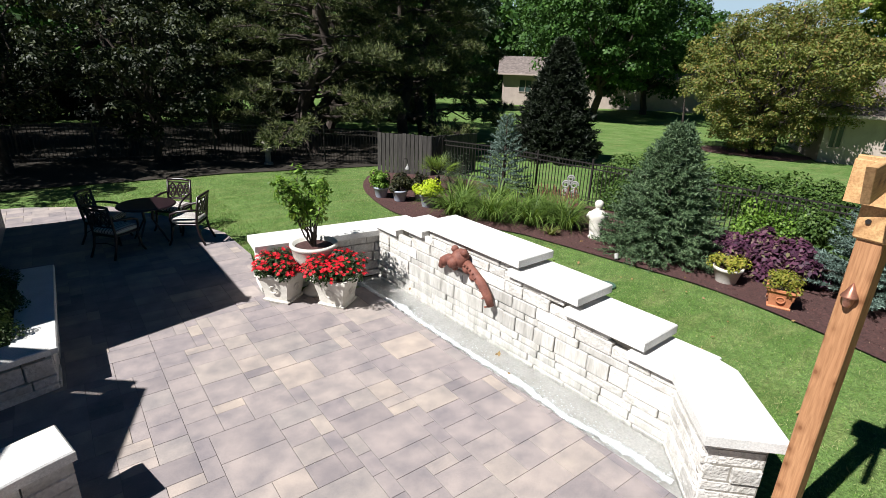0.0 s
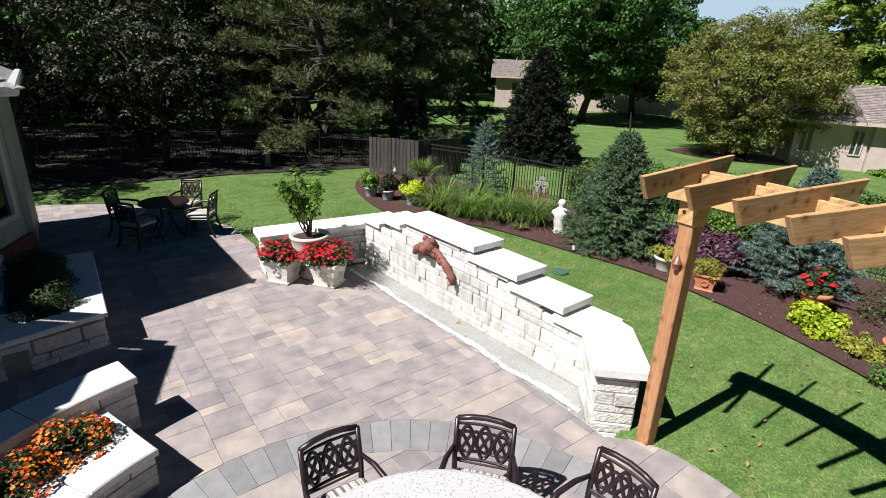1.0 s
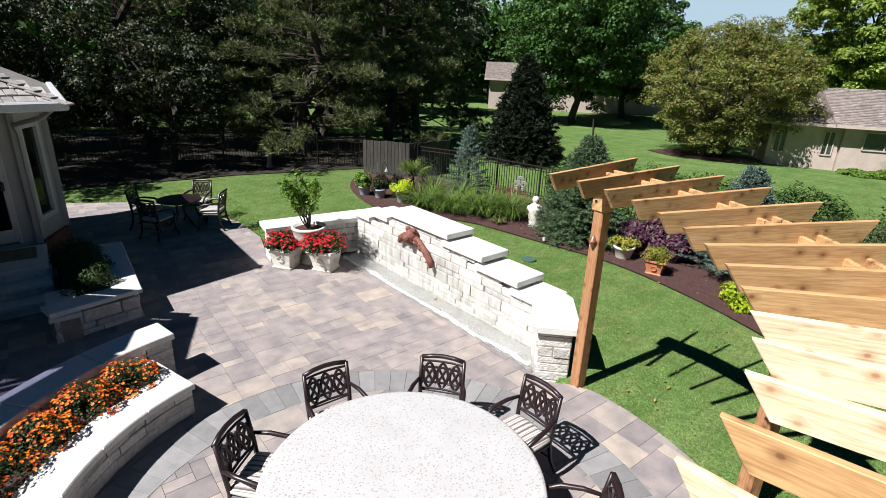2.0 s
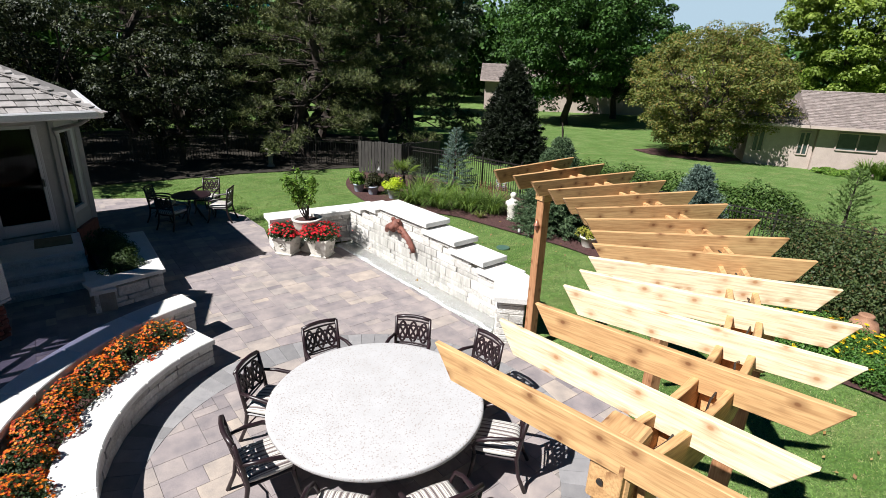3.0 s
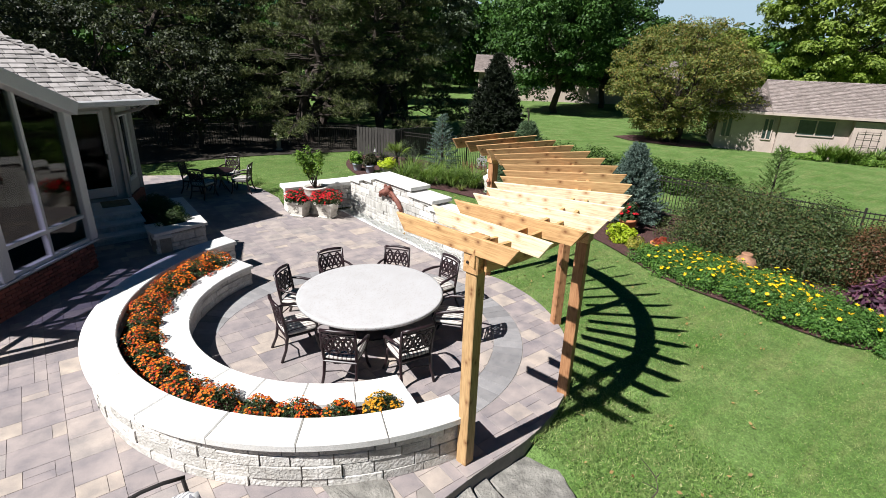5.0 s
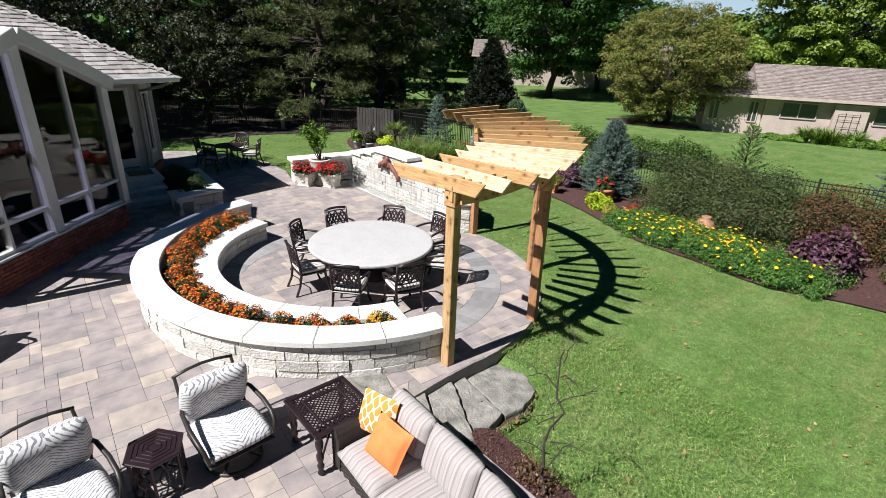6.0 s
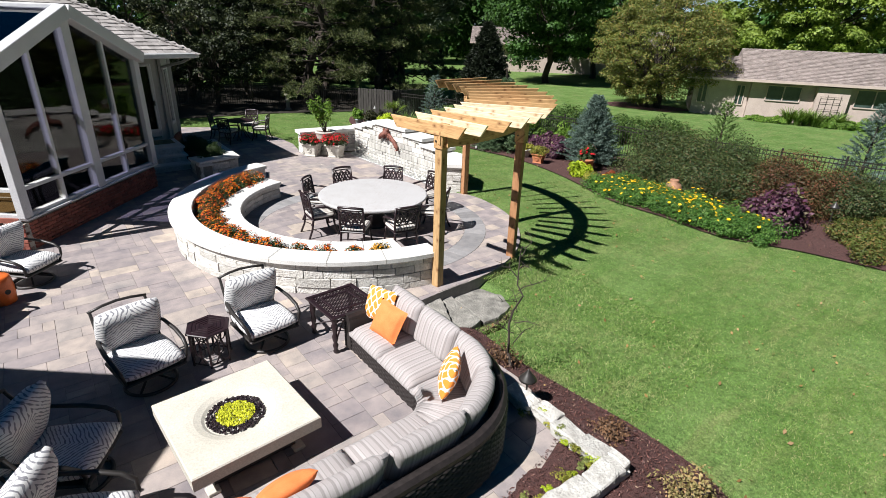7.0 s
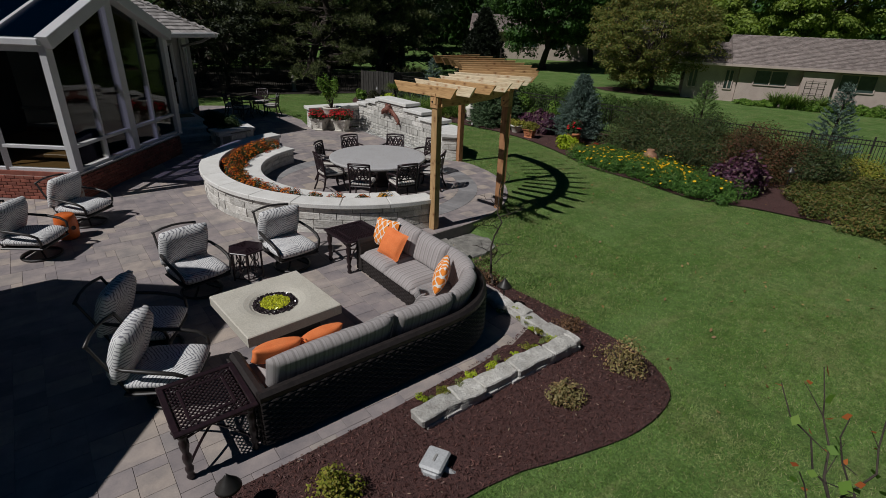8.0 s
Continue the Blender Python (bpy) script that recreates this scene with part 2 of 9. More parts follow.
def leaf_mat(name, stops, rough=0.55, translucent=0.3, spec=0.3):
    """Leaves whose tone differs from leaf to leaf, letting some light through."""
    m, nt, p = nodes_of(name)
    rnd = nt.nodes.new("ShaderNodeNewGeometry").outputs["Random Per Island"]
    col = ramp(nt, rnd, stops).outputs[0]
    big = noise_tex(nt, coords(nt, (1, 1, 1), True), 0.9, 2.0)
    col = mixed(nt, col, ramp(nt, big, [(0.3, (0.72, 0.74, 0.7)), (0.7, (1.2, 1.18, 1.1))]).outputs[0], 1.0, "MULTIPLY")
    nt.links.new(col, p.inputs["Base Color"])
    p.inputs["Roughness"].default_value = rough
    p.inputs["Specular IOR Level"].default_value = spec
    if translucent:
        tr = nt.nodes.new("ShaderNodeBsdfTranslucent")
        nt.links.new(mixed(nt, col, (1.0, 1.0, 0.45), 1.0, "MULTIPLY"), tr.inputs[0])
        mx = nt.nodes.new("ShaderNodeMixShader")
        mx.inputs[0].default_value = translucent
        nt.links.new(p.outputs[0], mx.inputs[1])
        nt.links.new(tr.outputs[0], mx.inputs[2])
        nt.links.new(mx.outputs[0], nt.nodes["Material Output"].inputs[0])
    return m


def paver_mat(name, island=False):
    """Blended concrete paving: grey, mauve and tan pieces with clouded colour."""
    m, nt, p = nodes_of(name)
    if island:
        rnd = nt.nodes.new("ShaderNodeNewGeometry").outputs["Random Per Island"]
    else:
        rnd = nt.nodes.new("ShaderNodeObjectInfo").outputs["Random"]
    base = ramp(nt, rnd, [(0.0, (0.215, 0.19, 0.195)), (0.25, (0.285, 0.25, 0.245)), (0.5, (0.25, 0.22, 0.225)), (0.68, (0.32, 0.28, 0.265)), (0.8, (0.37, 0.315, 0.275)), (0.88, (0.27, 0.245, 0.24)), (1.0, (0.4, 0.34, 0.29))]).outputs[0]
    vec = coords(nt, (1, 1, 1), True)
    cloud = noise_tex(nt, vec, 3.5, 5.0)
    fine = noise_tex(nt, vec, 90.0, 3.0)
    col = mixed(nt, base, ramp(nt, cloud, [(0.32, (0.76, 0.77, 0.8)), (0.68, (1.24, 1.2, 1.15))]).outputs[0], 1.0, "MULTIPLY")
    col = mixed(nt, col, ramp(nt, fine, [(0.3, (0.85, 0.85, 0.85)), (0.7, (1.1, 1.1, 1.1))]).outputs[0], 1.0, "MULTIPLY")
    nt.links.new(col, p.inputs["Base Color"])
    p.inputs["Roughness"].default_value = 0.75
    bump(nt, p, mixed(nt, cloud, fine, 0.55), 0.35, 0.006)
    return m


def wood_mat(name, a, b, knot=(0.16, 0.06, 0.02), axis="X", grain=9.0):
    """Sawn cedar: streaks along one axis, a few knots."""
    m, nt, p = nodes_of(name)
    st = {"X": (0.6, 9, 9), "Z": (9, 9, 0.6)}[axis]
    vec = coords(nt, st)
    rnd = nt.nodes.new("ShaderNodeObjectInfo").outputs["Random"]
    shift = nt.nodes.new("ShaderNodeVectorMath")
    shift.operation = "ADD"
    comb = nt.nodes.new("ShaderNodeCombineXYZ")
    mul = nt.nodes.new("ShaderNodeMath")
    mul.operation = "MULTIPLY"
    mul.inputs[1].default_value = 40
    nt.links.new(rnd, mul.inputs[0])
    for i in range(3):
        nt.links.new(mul.outputs[0], comb.inputs[i])
    nt.links.new(vec, shift.inputs[0])
    nt.links.new(comb.outputs[0], shift.inputs[1])
    vec = shift.outputs[0]
    n1, n2 = noise_tex(nt, vec, 1.6, 5.0), noise_tex(nt, vec, grain, 4.0)
    col = mixed(nt, a, b, ramp(nt, n1, [(0.3, (0, 0, 0)), (0.7, (1, 1, 1))]).outputs[0])
    col = mixed(nt, col, ramp(nt, n2, [(0.3, (0.72, 0.66, 0.6)), (0.6, (1.08, 1.08, 1.08))]).outputs[0], 1.0, "MULTIPLY")
    flat = nt.nodes.new("ShaderNodeSeparateXYZ")
    nt.links.new(vec, flat.inputs[0])
    face = nt.nodes.new("ShaderNodeCombineXYZ")
    long_, across = (0, 2) if axis == "X" else (2, 0)
    stretch = nt.nodes.new("ShaderNodeMath")
    stretch.operation = "MULTIPLY"
    stretch.inputs[1].default_value = 11.0
    nt.links.new(flat.outputs[long_], stretch.inputs[0])
    nt.links.new(stretch.outputs[0], face.inputs[0])
    both = nt.nodes.new("ShaderNodeMath")
    nt.links.new(flat.outputs[across], both.inputs[0])
    nt.links.new(flat.outputs[1], both.inputs[1])
    nt.links.new(both.outputs[0], face.inputs[1])
    vo = put(nt, "ShaderNodeTexVoronoi", Scale=0.9)
    vo.voronoi_dimensions = "2D"
    nt.links.new(face.outputs[0], vo.inputs["Vector"])
    spot = ramp(nt, vo.outputs["Distance"], [(0.06, (0.9, 0.9, 0.9)), (0.12, (0.5, 0.5, 0.5)), (0.36, (0, 0, 0))]).outputs[0]
    few = ramp(nt, vo.outputs["Color"], [(0.4, (0, 0, 0)), (0.62, (1, 1, 1))]).outputs[0]
    col = mixed(nt, col, knot, mixed(nt, spot, few, 1.0, "MULTIPLY"))
    nt.links.new(col, p.inputs["Base Color"])
    p.inputs["Roughness"].default_value = 0.7
    bump(nt, p, n2, 0.25, 0.003)
    return m


def striped_mat(name, base, stripes, scale, axis=0, waves=0.0, rough=0.85, sharp=(0.45, 0.55), second=None):
    """Woven outdoor cloth with stripes along one object axis; waves: how far the stripes wander."""
    m, nt, p = nodes_of(name)
    vec = coords(nt)
    wv = put(nt, "ShaderNodeTexWave", Scale=scale, Distortion=waves, Detail=1.5)
    wv.inputs["Detail Scale"].default_value = 0.35
    wv.bands_direction = ("X", "Y", "Z")[axis]
    nt.links.new(vec, wv.inputs["Vector"])
    col = mixed(nt, base, stripes, ramp(nt, wv.outputs["Fac"], [(sharp[0], (0, 0, 0)), (sharp[1], (1, 1, 1))]).outputs[0])
    if second:
        w2 = put(nt, "ShaderNodeTexWave", Scale=second[1])
        w2.bands_direction = ("X", "Y", "Z")[axis]
        nt.links.new(vec, w2.inputs["Vector"])
        col = mixed(nt, col, second[0], ramp(nt, w2.outputs["Fac"], [(0.8, (0, 0, 0)), (0.9, (1, 1, 1))]).outputs[0])
    weave = noise_tex(nt, vec, 220.0, 2.0)
    soft = noise_tex(nt, vec, 7.0, 3.0)
    col = mixed(nt, col, ramp(nt, weave, [(0.3, (0.88, 0.88, 0.88)), (0.7, (1.05, 1.05, 1.05))]).outputs[0], 1.0, "MULTIPLY")
    nt.links.new(col, p.inputs["Base Color"])
    p.inputs["Roughness"].default_value = rough
    p.inputs["Sheen Weight"].default_value = 0.15
    bump(nt, p, mixed(nt, soft, weave, 0.35), 0.35, 0.01)
    return m


def zebra_mat(name, a, b, period=0.052):
    """Cloth with wandering zebra stripes that meet in a chevron along the middle."""
    m, nt, p = nodes_of(name)
    vec = coords(nt)
    sep = nt.nodes.new("ShaderNodeSeparateXYZ")
    nt.links.new(vec, sep.inputs[0])

    def op(kind, x, y=0.0):
        n = nt.nodes.new("ShaderNodeMath")
        n.operation = kind
        for i, v in enumerate((x, y)):
            if isinstance(v, (int, float)):
                n.inputs[i].default_value = v
            else:
                nt.links.new(v, n.inputs[i])
        return n.outputs[0]
    run = op("ADD", sep.outputs[1], op("MULTIPLY", op("ABSOLUTE", sep.outputs[0]), 0.75))
    run = op("ADD", op("MULTIPLY", run, TAU / period), op("MULTIPLY", noise_tex(nt, vec, 9.0, 2.0), 8.0))
    wide = op("MULTIPLY", op("SUBTRACT", noise_tex(nt, vec, 24.0, 1.0), 0.5), 2.4)
    fac = ramp(nt, op("ADD", op("SINE", run), wide), [(0.42, (0, 0, 0)), (0.66, (1, 1, 1))]).outputs[0]
    col = mixed(nt, a, b, fac)
    weave = noise_tex(nt, vec, 220.0, 2.0)
    col = mixed(nt, col, ramp(nt, weave, [(0.3, (0.88, 0.88, 0.88)), (0.7, (1.05, 1.05, 1.05))]).outputs[0], 1.0, "MULTIPLY")
    nt.links.new(col, p.inputs["Base Color"])
    p.inputs["Roughness"].default_value = 0.88
    p.inputs["Sheen Weight"].default_value = 0.15
    bump(nt, p, mixed(nt, noise_tex(nt, vec, 7.0, 3.0), weave, 0.35), 0.35, 0.01)
    return m


def ribbed_mat(name, base, line, pale):
    """Grey outdoor cloth with fine woven lines across the run of the seat."""
    m, nt, p = nodes_of(name)
    at = nt.nodes.new("ShaderNodeAttribute")
    at.attribute_name = "along"
    vec = nt.nodes.new("ShaderNodeCombineXYZ")
    nt.links.new(at.outputs["Fac"], vec.inputs[0])

    def lines(scale, lo, hi, phase):
        w = put(nt, "ShaderNodeTexWave", Scale=scale)
        w.inputs["Phase Offset"].default_value = phase
        nt.links.new(vec.outputs[0], w.inputs["Vector"])
        return ramp(nt, w.outputs["Fac"], [(lo, (0, 0, 0)), (hi, (1, 1, 1))]).outputs[0]
    col = mixed(nt, base, pale, lines(3.1, 0.55, 0.8, 1.0))
    col = mixed(nt, col, line, lines(3.1, 0.9, 0.97, 0.0))
    col = mixed(nt, col, line, lines(6.2, 0.93, 0.985, 1.6))
    obj = coords(nt)
    weave, soft = noise_tex(nt, obj, 220.0, 2.0), noise_tex(nt, obj, 6.0, 3.0)
    col = mixed(nt, col, ramp(nt, weave, [(0.3, (0.88, 0.88, 0.88)), (0.7, (1.06, 1.06, 1.06))]).outputs[0], 1.0, "MULTIPLY")
    nt.links.new(col, p.inputs["Base Color"])
    p.inputs["Roughness"].default_value = 0.88
    p.inputs["Sheen Weight"].default_value = 0.15
    bump(nt, p, mixed(nt, soft, weave, 0.35), 0.4, 0.012)
    return m


def glass_mat(name, tint=(0.9, 0.95, 0.95), rough=0.0, ior=1.9):
    m, nt, p = nodes_of(name)
    tr = nt.nodes.new("ShaderNodeBsdfTransparent")
    tr.inputs[0].default_value = (*tint, 1)
    gl = nt.nodes.new("ShaderNodeBsdfGlossy")
    gl.inputs["Roughness"].default_value = rough
    fr = put(nt, "ShaderNodeFresnel", IOR=ior)
    mx = nt.nodes.new("ShaderNodeMixShader")
    nt.links.new(fr.outputs[0], mx.inputs[0])
    nt.links.new(tr.outputs[0], mx.inputs[1])
    nt.links.new(gl.outputs[0], mx.inputs[2])
    nt.links.new(mx.outputs[0], nt.nodes["Material Output"].inputs[0])
    return m


M = {}
M["paver"] = paver_mat("paver")
M["paver_rest"] = paver_mat("paver_rest", True)
M["joint_sand"] = surface("joint_sand", (0.21, 0.19, 0.175), (0.28, 0.25, 0.23), 9, 140, 0.95)
M["band"] = surface("band_stone", (0.2, 0.195, 0.2), (0.26, 0.25, 0.25), 6, 90, 0.8, vary=0.18)
M["stone"] = surface("limestone_block", (0.5, 0.475, 0.43), (0.7, 0.68, 0.645), 7, 30, 0.88, 1.0, 0.035, vary=0.2)
M["edge_stone"] = surface("edging_limestone", (0.36, 0.34, 0.31), (0.58, 0.565, 0.53), 9, 40, 0.9, 1.0, 0.03, vary=0.22)
M["stone_joint"] = surface("limestone_mortar", (0.24, 0.22, 0.19), (0.32, 0.3, 0.26), 8, 60, 0.95)
M["cap"] = surface("limestone_cap", (0.66, 0.645, 0.61), (0.76, 0.75, 0.725), 4, 70, 0.82, 0.4, 0.008, vary=0.05)
M["wet"] = surface("wet_limestone", (0.4, 0.385, 0.35), (0.66, 0.645, 0.61), 9, 45, 0.35, 0.8, 0.02, vary=0.14, stretch=(1, 1, 0.16))
M["basin_stone"] = surface("basin_stone", (0.56, 0.55, 0.52), (0.7, 0.69, 0.665), 4, 40, 0.4, 0.5, 0.01)
M["flag"] = surface("flagstone_slab", (0.13, 0.124, 0.112), (0.31, 0.295, 0.265), 5, 34, 0.9, 1.0, 0.03)
M["cedar"] = wood_mat("cedar", (0.47, 0.265, 0.115), (0.61, 0.385, 0.18))
# sunlit copy of the cedar: the glare on some rafters is in the colour
M["cedar_sunlit"] = wood_mat("cedar_sunlit", (0.72, 0.58, 0.38), (0.82, 0.7, 0.5), knot=(0.4, 0.19, 0.08))
M["cedar_post"] = wood_mat("cedar_post", (0.33, 0.155, 0.07), (0.43, 0.225, 0.11), axis="Z")
M["cedar_post_pale"] = wood_mat("cedar_post_pale", (0.41, 0.25, 0.11), (0.51, 0.335, 0.165), axis="Z")
M["terrazzo"] = surface("terrazzo", (0.47, 0.46, 0.46), (0.52, 0.515, 0.52), 3, 120, 0.4, 0.1, 0.001, spots=((0.33, 0.29, 0.27), 34.0, 0.24))
M["dark_metal"] = surface("bronze_metal", (0.014, 0.007, 0.009), (0.024, 0.011, 0.014), 12, 90, 0.38, 0.15, 0.002, spec=0.6)
M["iron"] = surface("black_iron", (0.018, 0.016, 0.015), (0.03, 0.026, 0.024), 12, 90, 0.45, 0.15, 0.002)
M["wicker"] = surface("wicker", (0.015, 0.012, 0.011), (0.03, 0.024, 0.022), 30, 160, 0.55, 0.5, 0.006)


def lawn_mat(name):
    """Mown turf: broad tired patches, mower streaks and a fine blade-like mottle."""
    m, nt, p = nodes_of(name)
    vec = coords(nt, (1, 1, 1), True)
    streak = coords(nt, (0.5, 2.2, 1), True, (0, 0, 38))
    col = mixed(nt, (0.08, 0.15, 0.034), (0.126, 0.2, 0.06), ramp(nt, noise_tex(nt, vec, 0.8, 4.0), [(0.35, (0, 0, 0)), (0.65, (1, 1, 1))]).outputs[0])
    col = mixed(nt, col, (0.225, 0.225, 0.095), ramp(nt, noise_tex(nt, streak, 1.4, 5.0, 0.65), [(0.5, (0, 0, 0)), (0.75, (0.6, 0.6, 0.6))]).outputs[0])
    for scale, lo, hi in ((7.0, 0.8, 1.2), (30.0, 0.62, 1.36)):
        col = mixed(nt, col, ramp(nt, noise_tex(nt, vec, scale, 3.0, 0.7), [(0.34, (lo,) * 3), (0.66, (hi,) * 3)]).outputs[0], 1.0, "MULTIPLY")
    nt.links.new(col, p.inputs["Base Color"])
    p.inputs["Roughness"].default_value = 0.9
    p.inputs["Specular IOR Level"].default_value = 0.15
    bump(nt, p, noise_tex(nt, vec, 24.0, 3.0, 0.7), 0.9, 0.04)
    return m


M["lawn"] = lawn_mat("lawn")
M["mulch"] = surface("mulch", (0.046, 0.019, 0.017), (0.115, 0.05, 0.044), 22, 80, 0.95, 1.0, 0.04)
# far darker than real needles: the deep shade under the pines is included
M["shade_litter"] = surface("needle_litter", (0.014, 0.011, 0.007), (0.03, 0.022, 0.013), 5, 60, 0.95, 0.8, 0.03)
M["white_trim"] = surface("white_trim", (0.5, 0.5, 0.52), (0.57, 0.57, 0.58), 3, 60, 0.45, 0.1, 0.001)
M["siding"] = surface("painted_siding", (0.36, 0.35, 0.34), (0.42, 0.41, 0.4), 3, 60, 0.6, 0.15, 0.002)
M["brick"] = surface("brick", (0.18, 0.05, 0.035), (0.28, 0.09, 0.06), 9, 90, 0.85, 0.5, 0.005, vary=0.3)
M["mortar"] = surface("mortar", (0.3, 0.27, 0.24), (0.38, 0.34, 0.3), 9, 90, 0.95)
M["shingle"] = surface("cedar_shake", (0.24, 0.22, 0.21), (0.4, 0.37, 0.36), 5, 60, 0.85, 0.6, 0.006, vary=0.25, stretch=(1, 1, 1))
M["roof_far"] = surface("far_shakes", (0.2, 0.165, 0.15), (0.33, 0.28, 0.26), 3, 30, 0.9, 0.5, 0.01, vary=0.2, island=True)
M["house_far"] = surface("far_stucco", (0.42, 0.34, 0.3), (0.5, 0.41, 0.365), 2, 40, 0.9)
# near-black colour stands in for unlit space behind glass and in holes
M["inner_shade"] = surface("interior_shade", (0.025, 0.02, 0.018), (0.045, 0.035, 0.028), 2, 30, 0.8)
# almost black: the darkness of the hall is put into the colour
M["hall_shade"] = surface("hall_shade", (0.004, 0.004, 0.004), (0.007, 0.006, 0.006), 2, 30, 0.9, spec=0.1)
M["glass"] = glass_mat("window_glass", (0.72, 0.72, 0.68), 0.0, 1.5)
M["cream"] = surface("cream_paint", (0.52, 0.45, 0.29), (0.58, 0.51, 0.34), 3, 60, 0.5, 0.1, 0.001)
M["door_glass"] = glass_mat("door_glass", (0.5, 0.52, 0.52), 0.0, 1.22)
M["bark"] = surface("bark", (0.035, 0.027, 0.022), (0.08, 0.06, 0.048), 7, 60, 0.95, 1.0, 0.03)
M["pine"] = leaf_mat("pine_needles", [(0, (0.022, 0.034, 0.012)), (0.5, (0.075, 0.1, 0.036)), (1, (0.22, 0.235, 0.095))], translucent=0.05)
M["spruce"] = leaf_mat("spruce_needles", [(0, (0.045, 0.085, 0.045)), (0.6, (0.095, 0.155, 0.08)), (1, (0.17, 0.24, 0.13))], translucent=0.1)
M["blue_spruce"] = leaf_mat("blue_spruce_needles", [(0, (0.065, 0.105, 0.09)), (0.6, (0.125, 0.185, 0.165)), (1, (0.22, 0.3, 0.27))], translucent=0.1)
# near-black leaves: the shade of the woods is part of the colour
M["yew"] = leaf_mat("shade_evergreen", [(0, (0.006, 0.01, 0.005)), (1, (0.016, 0.025, 0.011))], translucent=0.05)
M["maple"] = leaf_mat("green_leaves", [(0, (0.02, 0.055, 0.012)), (0.6, (0.042, 0.105, 0.02)), (1, (0.085, 0.17, 0.04))], translucent=0.2, spec=0.25)
M["bright_tree"] = leaf_mat("bright_leaves", [(0, (0.1, 0.16, 0.022)), (0.6, (0.19, 0.27, 0.045)), (1, (0.3, 0.37, 0.09))])
M["crab"] = leaf_mat("bronzed_leaves", [(0, (0.08, 0.105, 0.024)), (0.6, (0.155, 0.185, 0.042)), (0.85, (0.205, 0.185, 0.05)), (1, (0.27, 0.16, 0.055))], translucent=0.2)
M["silver"] = leaf_mat("silvery_leaves", [(0, (0.05, 0.075, 0.045)), (1, (0.16, 0.2, 0.15))])
M["shingle_rest"] = surface("cedar_shake_rest", (0.24, 0.22, 0.21), (0.4, 0.37, 0.36), 5, 60, 0.85, 0.6, 0.006, vary=0.25, island=True)
M["roof_glass"] = glass_mat("roof_glass", (0.5, 0.5, 0.62), 0.03, 1.9)
M["floor_wood"] = surface("honey_wood", (0.32, 0.17, 0.06), (0.42, 0.24, 0.09), 4, 60, 0.4, 0.1, 0.002)
M["doormat"] = surface("doormat", (0.2, 0.15, 0.08), (0.3, 0.23, 0.13), 9, 160, 0.95, 0.6, 0.004)
M["zebra"] = zebra_mat("zebra_cloth", (0.68, 0.675, 0.67), (0.22, 0.22, 0.245), 0.04)
M["seat_stripe"] = striped_mat("striped_cloth", (0.6, 0.58, 0.53), (0.12, 0.09, 0.09), 5.0, 0, 0.0, sharp=(0.72, 0.78), second=((0.28, 0.24, 0.22), 11.0))
M["grey_stripe"] = ribbed_mat("grey_cloth", (0.345, 0.315, 0.31), (0.255, 0.23, 0.225), (0.38, 0.35, 0.345))
M["orange"] = surface("orange_cloth", (0.78, 0.19, 0.05), (0.84, 0.235, 0.07), 8, 200, 0.85, 0.4, 0.006)
M["stool_orange"] = surface("glazed_orange", (0.62, 0.12, 0.02), (0.7, 0.16, 0.03), 6, 90, 0.3, 0.1, 0.003)
M["concrete"] = surface("pale_concrete", (0.5, 0.47, 0.4), (0.57, 0.54, 0.47), 2.5, 60, 0.6, 0.15, 0.003)
M["lava"] = surface("black_glass_chips", (0.012, 0.01, 0.012), (0.05, 0.035, 0.04), 40, 140, 0.15, 0.2, 0.003, vary=0.5, island=True)
M["lime_glass"] = surface("lime_glass_chips", (0.35, 0.38, 0.02), (0.55, 0.55, 0.05), 40, 140, 0.12, 0.2, 0.003, vary=0.4, island=True)
M["weave"] = surface("wicker_strand", (0.013, 0.01, 0.0095), (0.028, 0.022, 0.021), 25, 140, 0.5, 0.3, 0.003, vary=0.2, island=True)


def trellis_mat(name):
    """Orange cloth with an interlocking white ogee lattice."""
    m, nt, p = nodes_of(name)
    vec = coords(nt)
    sep = nt.nodes.new("ShaderNodeSeparateXYZ")
    nt.links.new(vec, sep.inputs[0])

    def op(kind, a, b=None):
        n = nt.nodes.new("ShaderNodeMath")
        n.operation = kind
        for i, v in enumerate((a, b)):
            if v is None:
                continue
            if isinstance(v, (int, float)):
                n.inputs[i].default_value = v
            else:
                nt.links.new(v, n.inputs[i])
        return n.outputs[0]
    x, y = op("MULTIPLY", sep.outputs[0], 58.0), op("MULTIPLY", sep.outputs[1], 42.0)
    w = op("ABSOLUTE", op("ADD", op("COSINE", x), op("COSINE", op("ADD", y, op("MULTIPLY", op("SINE", x), 0.5)))))
    fac = ramp(nt, w, [(0.4, (1, 1, 1)), (0.5, (0, 0, 0))]).outputs[0]
    col = mixed(nt, (0.78, 0.24, 0.03), (0.72, 0.7, 0.64), fac)
    nt.links.new(col, p.inputs["Base Color"])
    p.inputs["Roughness"].default_value = 0.85
    bump(nt, p, noise_tex(nt, vec, 160.0, 2.0), 0.2, 0.003)
    return m


M["trellis"] = trellis_mat("orange_trellis_cloth")


def water_mat(name):
    m, nt, p = nodes_of(name)
    p.inputs["Base Color"].default_value = (0.97, 0.98, 0.98, 1)
    p.inputs["Roughness"].default_value = 0.05
    p.inputs["Transmission Weight"].default_value = 1.0
    p.inputs["IOR"].default_value = 1.33
    bump(nt, p, noise_tex(nt, coords(nt, (1, 1, 1), True), 26.0, 3.0), 0.5, 0.02)
    return m


